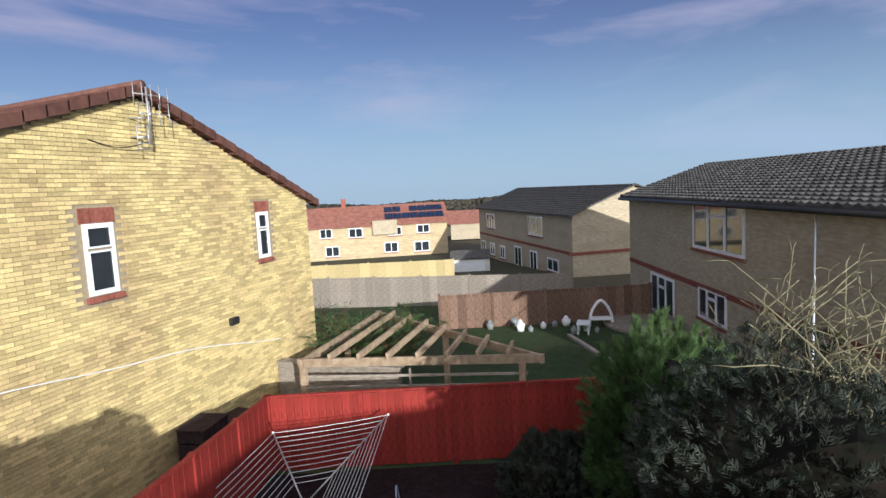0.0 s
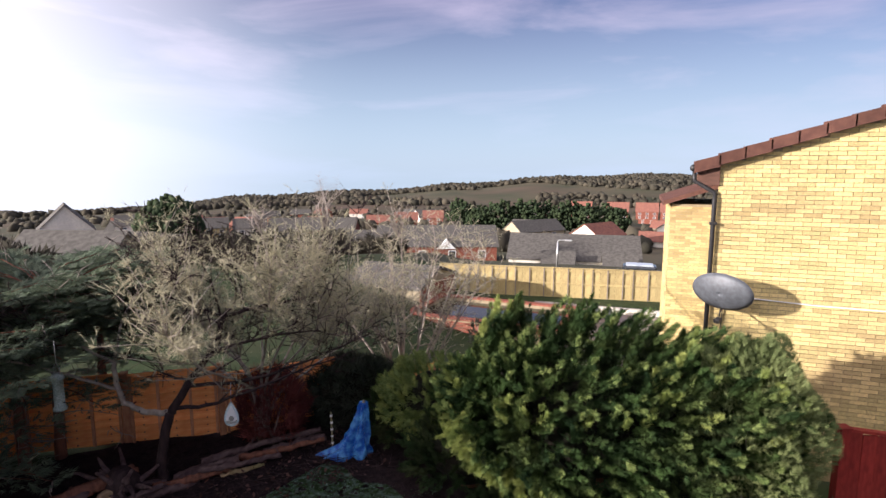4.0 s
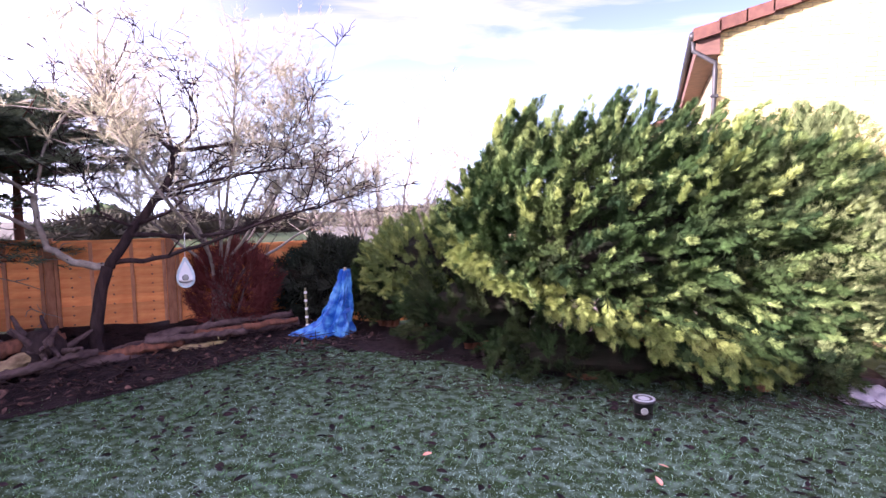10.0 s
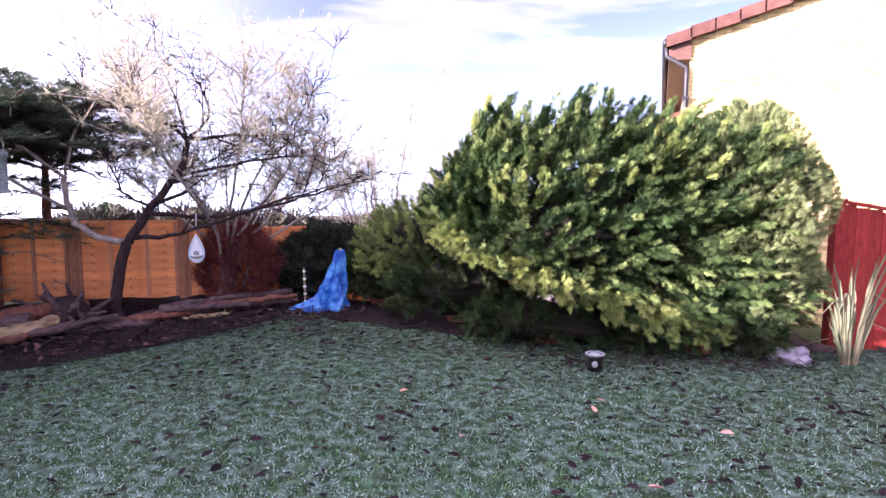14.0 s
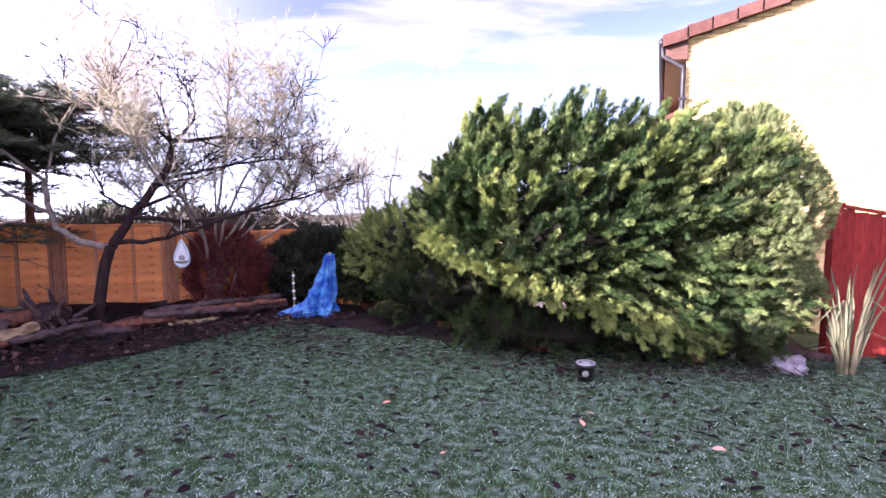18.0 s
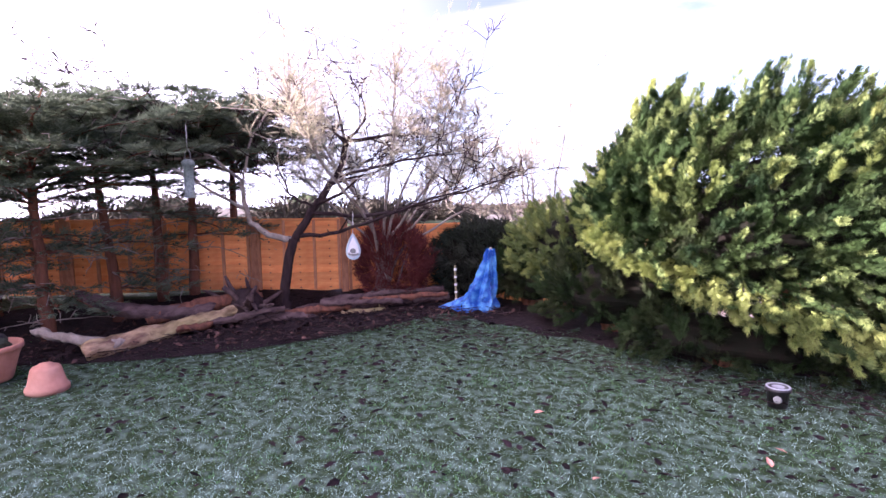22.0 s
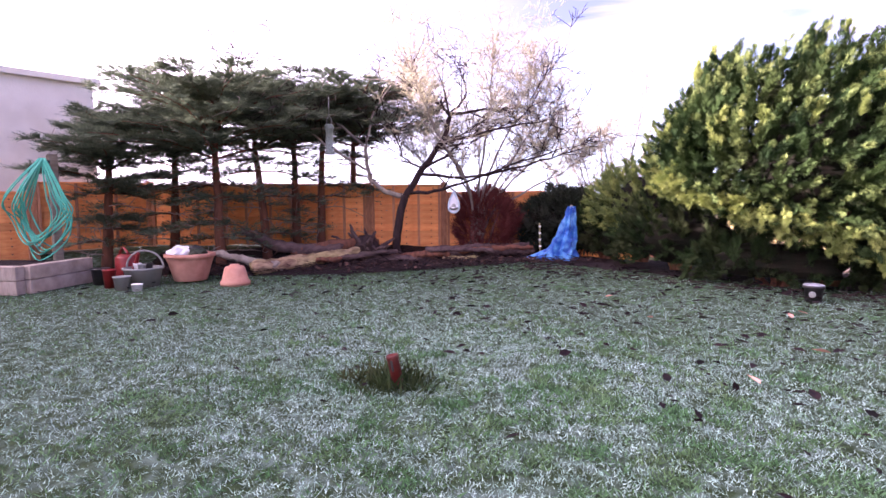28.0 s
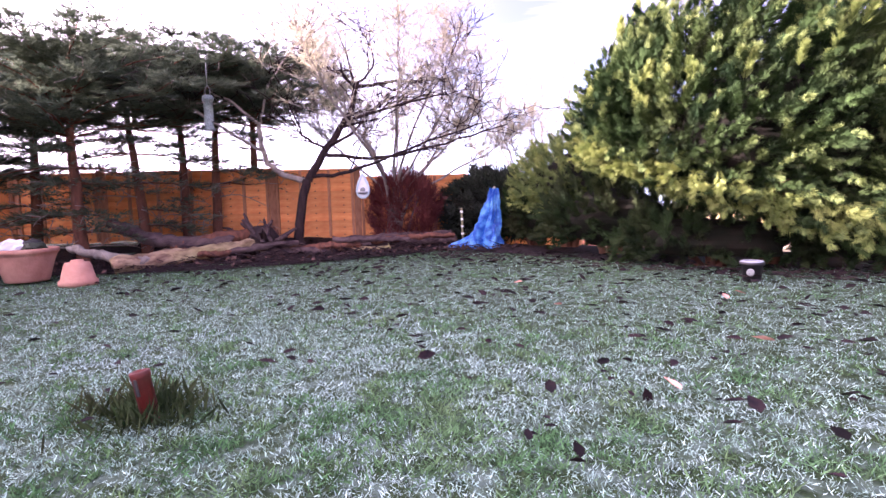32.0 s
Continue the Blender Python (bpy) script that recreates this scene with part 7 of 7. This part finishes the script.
for x, y, z, hd in ((-37.2, 14.9, -3.0, 15), (-37.8, 18.0, -3.4, 12), (-38.3, 21.0, -3.9, 10)):
    far_house(x - 3, y, z, hd, 7.0, 1.3, 2.9, M_BUFFFAR, M_ROOF, "terraced house seen over the hedge", 4.2, 3)
far_house(-98.4, 58.3, -9.6, -37, 9.0, 3.4, 7.5, M_CEMENT, M_ROOF, "tall far gabled building", 8, 2)
for x, y, z, hd, w in ((-101.4, 99.9, -13.2, 41, 6.2), (-95.7, 104.8, -13.6, 38, 7.8), (-89.0, 110.0, -13.8, 35, 6.1), (-80, 118, -14, 30, 7), (-120, 92, -12.5, 44, 8)):
    far_house(x, y, z, hd, w, 2.4, 4.6, M_CEMENT if w > 6.5 else M_YFENCE, M_ROOF, "far pale house among trees", 7, 2)
for x, y, z, hd, w in ((-99.5, 185.3, -20.1, 26, 8.6), (-89.7, 189.9, -19.1, 23, 8.7), (-79.7, 194.0, -18.4, 20, 7.7), (-120, 176, -20.5, 28, 9), (-66, 205, -19, 18, 8)):
    far_house(x, y, z, hd, w, 2.9, 5.4, M_REDBRICK, M_REDROOF, "far red-roofed house on the slope", 8, 2)
for x in (-14.2, -2.0, 8.0, 18.5, 30, -30, 44):
    far_house(x, 248.5, -18.4, 0, 9.0, 3.5, 7.0, M_REDBRICK, M_REDROOF, "far red brick house below the wood", 9, 3)
far_house(-0.4, 118.7, -13.2, -2, 7.5, 1.6, 3.3, M_CEMENT, M_REDROOF, "far pale rendered bungalow", 7, 2)
for x, y, z, hd in ((62, 44, -4.2, -60), (72, 36, -4.2, -62), (70, 55, -4.8, -58), (88, 46, -5, -60), (96, 30, -5, -68), (58, 60, -5, -50), (110, 62, -6, -60), (120, 40, -6, -66)):
    far_house(x, y, z, hd, 11, 3.0, 5.2, M_REDBRICK if x % 4 else M_BUFFFAR, M_REDROOF, "far house with a red tiled roof", 7, 3)
dr = random.Random(77)
for i in range(30):
    a, r = radians(dr.uniform(-6, 52)), dr.uniform(105, 330)
    x, y = -1 - r * math.sin(a), -8 + r * math.cos(a)
    far_house(x, y, ground_at(x, y) - 0.3, dr.uniform(-20, 60), dr.uniform(7, 13), 2.8, 5.0, dr.choice((M_REDBRICK, M_BUFFFAR, M_CEMENT)), dr.choice((M_ROOF, M_REDROOF, M_ROOF)), "far village house in the valley", 7, 2)

# ---- street things beyond the fence ----
van = thing("parked_van", "pale blue parked van behind the fence", "van", pose(-2.6, 43.5, -6.4, 0, 0, 2))
part("body", box(0, 4.1, 0, 1.8, 0.35, 1.15, 0.12), M_CAR, van)
part("cabin", box(0.7, 3.7, 0.08, 1.72, 1.0, 1.75, 0.22), M_GLASS, van)
part("roof", box(1.0, 3.4, 0.14, 1.66, 1.72, 1.84, 0.05), M_CAR, van)
for x in (0.8, 3.3):
    for y in (0.02, 1.78):
        piece("wheel", lathe("wheel", [(0.0, -0.1), (0.3, -0.1), (0.34, -0.05), (0.34, 0.05), (0.3, 0.1), (0.0, 0.1)], M_BLACK, 18), van, pose(x, y, 0.34, 90, 0, 0))


def street_lamp(x, y, top, head):
    z = ground_at(x, y)
    t = thing("street_lamp", "pale grey street lamp with a short arm", "street lamp", pose(x, y, z, 0, 0, head), "street lamps")
    h = top - z
    piece("column", tube_mesh("column", [[((0, 0, 0), 0.1), ((0, 0, h), 0.07)]], M_METAL, 8), t)
    piece("arm", tube_mesh("arm", [bent([(0, 0, h), (0.15, 0, h + 0.12), (0.7, 0, h + 0.14)], 0.05, 0.045, 4)], M_METAL, 7), t)
    part("lantern", box(0.6, 1.2, -0.12, 0.12, h + 0.06, h + 0.2, 0.04), M_METAL, t)


street_lamp(-7.2, 38.3, -2.0, 0)
street_lamp(-41.3, 32.8, -5.2, 180)
wallb = thing("boundary_wall", "low pale wall along the lane beyond the gardens", "wall")
beam("wall", (-9.9, 12.6, -1.2), (-16.5, 21.0, -1.9), 0.2, 1.0, M_GREYWOOD, wallb)
for i in range(9):
    t = thing("lane_fence_panel", "pale slatted fence panel along the lane", "fence panel", pose(-14.2 + 0.95 * i * 0.5, 1.0 + 1.45 * i, -1.2, 0, 0, 70), "lane fence")
    for k in range(4):
        part("slat", box(-0.7, 0.7, -0.015, 0.015, 0.1 + 0.2 * k, 0.24 + 0.2 * k), M_GREYWOOD, t)
    part("post", box(-0.75, -0.66, -0.05, 0.05, -0.2, 0.95), M_CEMENT, t)
for i, (x, y, hd) in enumerate(((-17.5, 9.5, 30), (-20.5, 11.5, 30), (-16.0, 12.5, 32))):
    gable_box("lane_garage", "low garage with a flat grey roof", "garage", pose(x, y, -2.6, 0, 0, hd), 2.9, 4.2, 1.5, 1.7, M_CEMENT, M_DISH, 0.1)


# ---- far trees and woods ----
def clump_template(seed=0):
    bm = bmesh.new()
    bmesh.ops.create_icosphere(bm, subdivisions=1, radius=0.5)
    v = np.array([q.co[:] for q in bm.verts])
    f = np.array([[q.index for q in face.verts] for face in bm.faces])
    bm.free()
    v *= 1 + 0.3 * np.random.default_rng(seed).uniform(-1, 1, (len(v), 1))
    return v, f


CLUMP = clump_template(3)


def clump_tree(name, label, x, y, h, spread, mat, count, seed, base=None, taper=0.35, size=0.22, leaf=None):
    """A far tree: a tapered trunk and a crown of many small uneven clumps."""
    rng = np.random.default_rng(seed)
    z = ground_at(x, y) if base is None else base
    t = thing(name, label, "tree", Matrix.Translation((x, y, z - 0.2)))
    piece("trunk", tube_mesh("trunk", [[((0, 0, 0), 0.05 * h), ((0, 0, h * 0.6), 0.02 * h)]], M_BARK, 7), t)
    d = rng.normal(size=(count, 3))
    d /= np.linalg.norm(d, axis=1, keepdims=True)
    r = rng.uniform(0.55, 1.05, count)[:, None]
    p = d * r * (spread, spread, h * 0.42) + (0, 0, h * 0.58)
    p[:, :2] *= (1 - taper * np.clip((p[:, 2:] - h * 0.5) / (h * 0.5), 0, 1))
    piece("crown", scatter("crown", leaf or CLUMP, p, rng.normal(size=(count, 3)), rng.normal(size=(count, 3)), size * spread * rng.uniform(0.6, 1.5, count), mat), t)
    return t


clump_tree("yew_tree", "large dark round evergreen tree", -63.9, 52.6, 8.2, 4.6, M_FARTREE, 800, 1, -8.0)
bt = random.Random(23)
for i in range(13):
    u = i / 12
    clump_tree("cypress_tree", "tall dark cypress in a dense row", -55.0 + 48 * u + bt.uniform(-1, 1), 158 + 9 * u + bt.uniform(-2, 2), 10.5 + bt.uniform(-1, 1.6), 4.3, M_FARTREE, 260, 100 + i, -17.2)
for i, (x, y, h) in enumerate(((-31.1, 40.4, 7.2), (-36, 36, 5.2), (-25.5, 46, 5.0))):
    tr = random.Random(60 + i)
    t = thing("bare_tree", "leafless grey tree beyond the gardens", "tree", Matrix.Translation((x, y, ground_at(x, y))))
    big = [bent([(0, 0, 0), (0.1, 0, h * 0.35), (tr.uniform(-1, 1) * h * 0.16, tr.uniform(-1, 1) * h * 0.16, h * 0.65), (tr.uniform(-1, 1) * h * 0.32, tr.uniform(-1, 1) * h * 0.32, h * tr.uniform(0.8, 1.0))], 0.13, 0.03, 4, 0.03, k) for k in range(9)]
    for b in big:
        piece("limb", tube_mesh("limb", [b], M_PALEBARK, 6), t)
    t1 = side_twigs(big, tr, 9, h * 0.2, 0.5)
    t2 = side_twigs(t1, tr, 4, h * 0.12, 0.8)
    tagged(piece("twig", tube_mesh("twig", t1 + t2, M_PALEBARK, 4), t), kind="stuff")
for i in range(26):
    a, r = radians(bt.uniform(22, 72)), bt.uniform(16, 60)
    x, y = -1 - r * math.sin(a), -8 + r * math.cos(a)
    if x < -13 and math.hypot(x + 37, y - 17) > 8:
        clump_tree("shrub_tree", "low brown shrubby tree beyond the lane", x, y, bt.uniform(0.35, 0.8) + 0.012 * r, bt.uniform(1.3, 2.2), M_FARWOOD, 380, 200 + i, None, 0.35, 0.5, FROND_WIDE)

wr = np.random.default_rng(5)
n = 15000
wa, wd = np.radians(wr.uniform(-95, 75, n)), 480 + 430 * wr.random(n) ** 0.6
wx, wy = -1 - wd * np.sin(wa), -8 + wd * np.cos(wa)
patch = np.sin(wx * 0.013 + 1) + np.sin(wy * 0.017 + 0.5) + 0.8 * np.sin((wx + wy) * 0.029)
keep = (patch > -0.25) | (wd > 800)
wz = land(wx, wy) + 1.5
pts = np.stack([wx, wy, wz], 1)[keep]
tagged(new("hill_wood", scatter("hill_wood", CLUMP, pts, wr.normal(size=pts.shape), wr.normal(size=pts.shape), wr.uniform(4, 10, len(pts)), M_FARWOOD)), "bare brown woods along the far hills", "wood", kind="stuff")
n = 1500
va, vd = np.radians(wr.uniform(-85, 70, n)), wr.uniform(95, 480, n)
vx, vy = -1 - vd * np.sin(va), -8 + vd * np.cos(va)
pts = np.stack([vx, vy, land(vx, vy) + 0.8], 1)
tagged(new("valley_trees", scatter("valley_trees", CLUMP, pts, wr.normal(size=pts.shape), wr.normal(size=pts.shape), wr.uniform(2, 6.5, n), M_FARWOOD)), "scattered bare trees and bushes in the valley", "trees", kind="stuff")

# ---- the gable's bricks, course by course ----
brick_boxes, brick_near = [], []
rows = int((APEX - BASE) / BRICK_H)
br = random.Random(2)
for r in range(rows):
    z0 = BASE + r * BRICK_H
    zc = z0 + BRICK_H / 2
    half = BRICK_L / 2 if r % 2 else 0
    k = 0
    while GX0 + k * BRICK_L - half < GX1:
        x0, x1 = max(GX0 + k * BRICK_L - half, GX0), min(GX0 + (k + 1) * BRICK_L - half, GX1)
        k += 1
        if x1 - x0 < 0.05 or min(gable_top(x0), gable_top(x1)) < z0 + BRICK_H - 0.02 or in_window(x0, x1, z0, z0 + BRICK_H):
            continue
        j = br.uniform(-0.003, 0.004)
        b = (x0 + 0.005, x1 - 0.005, GY - j, GY + 0.05, z0 + 0.005, z0 + BRICK_H - 0.005)
        (brick_near if 0.9 < x0 < 6.0 and 2.35 < z0 < 3.45 and x1 - x0 > BRICK_L - 0.02 and len(brick_near) < 300 else brick_boxes).append(b)
tagged(piece("brickwork", boxes_mesh("brickwork", brick_boxes, M_BUFF), gable_wall), kind="stuff")
shared = boxes_mesh("brick", [(0, BRICK_L - 0.01, 0, 0.05, 0, BRICK_H - 0.01)], M_BUFF_P)
for x0, x1, y0, y1, z0, z1 in brick_near:
    piece("brick", shared, gable_wall, Matrix.Translation((x0, y0, z0)))
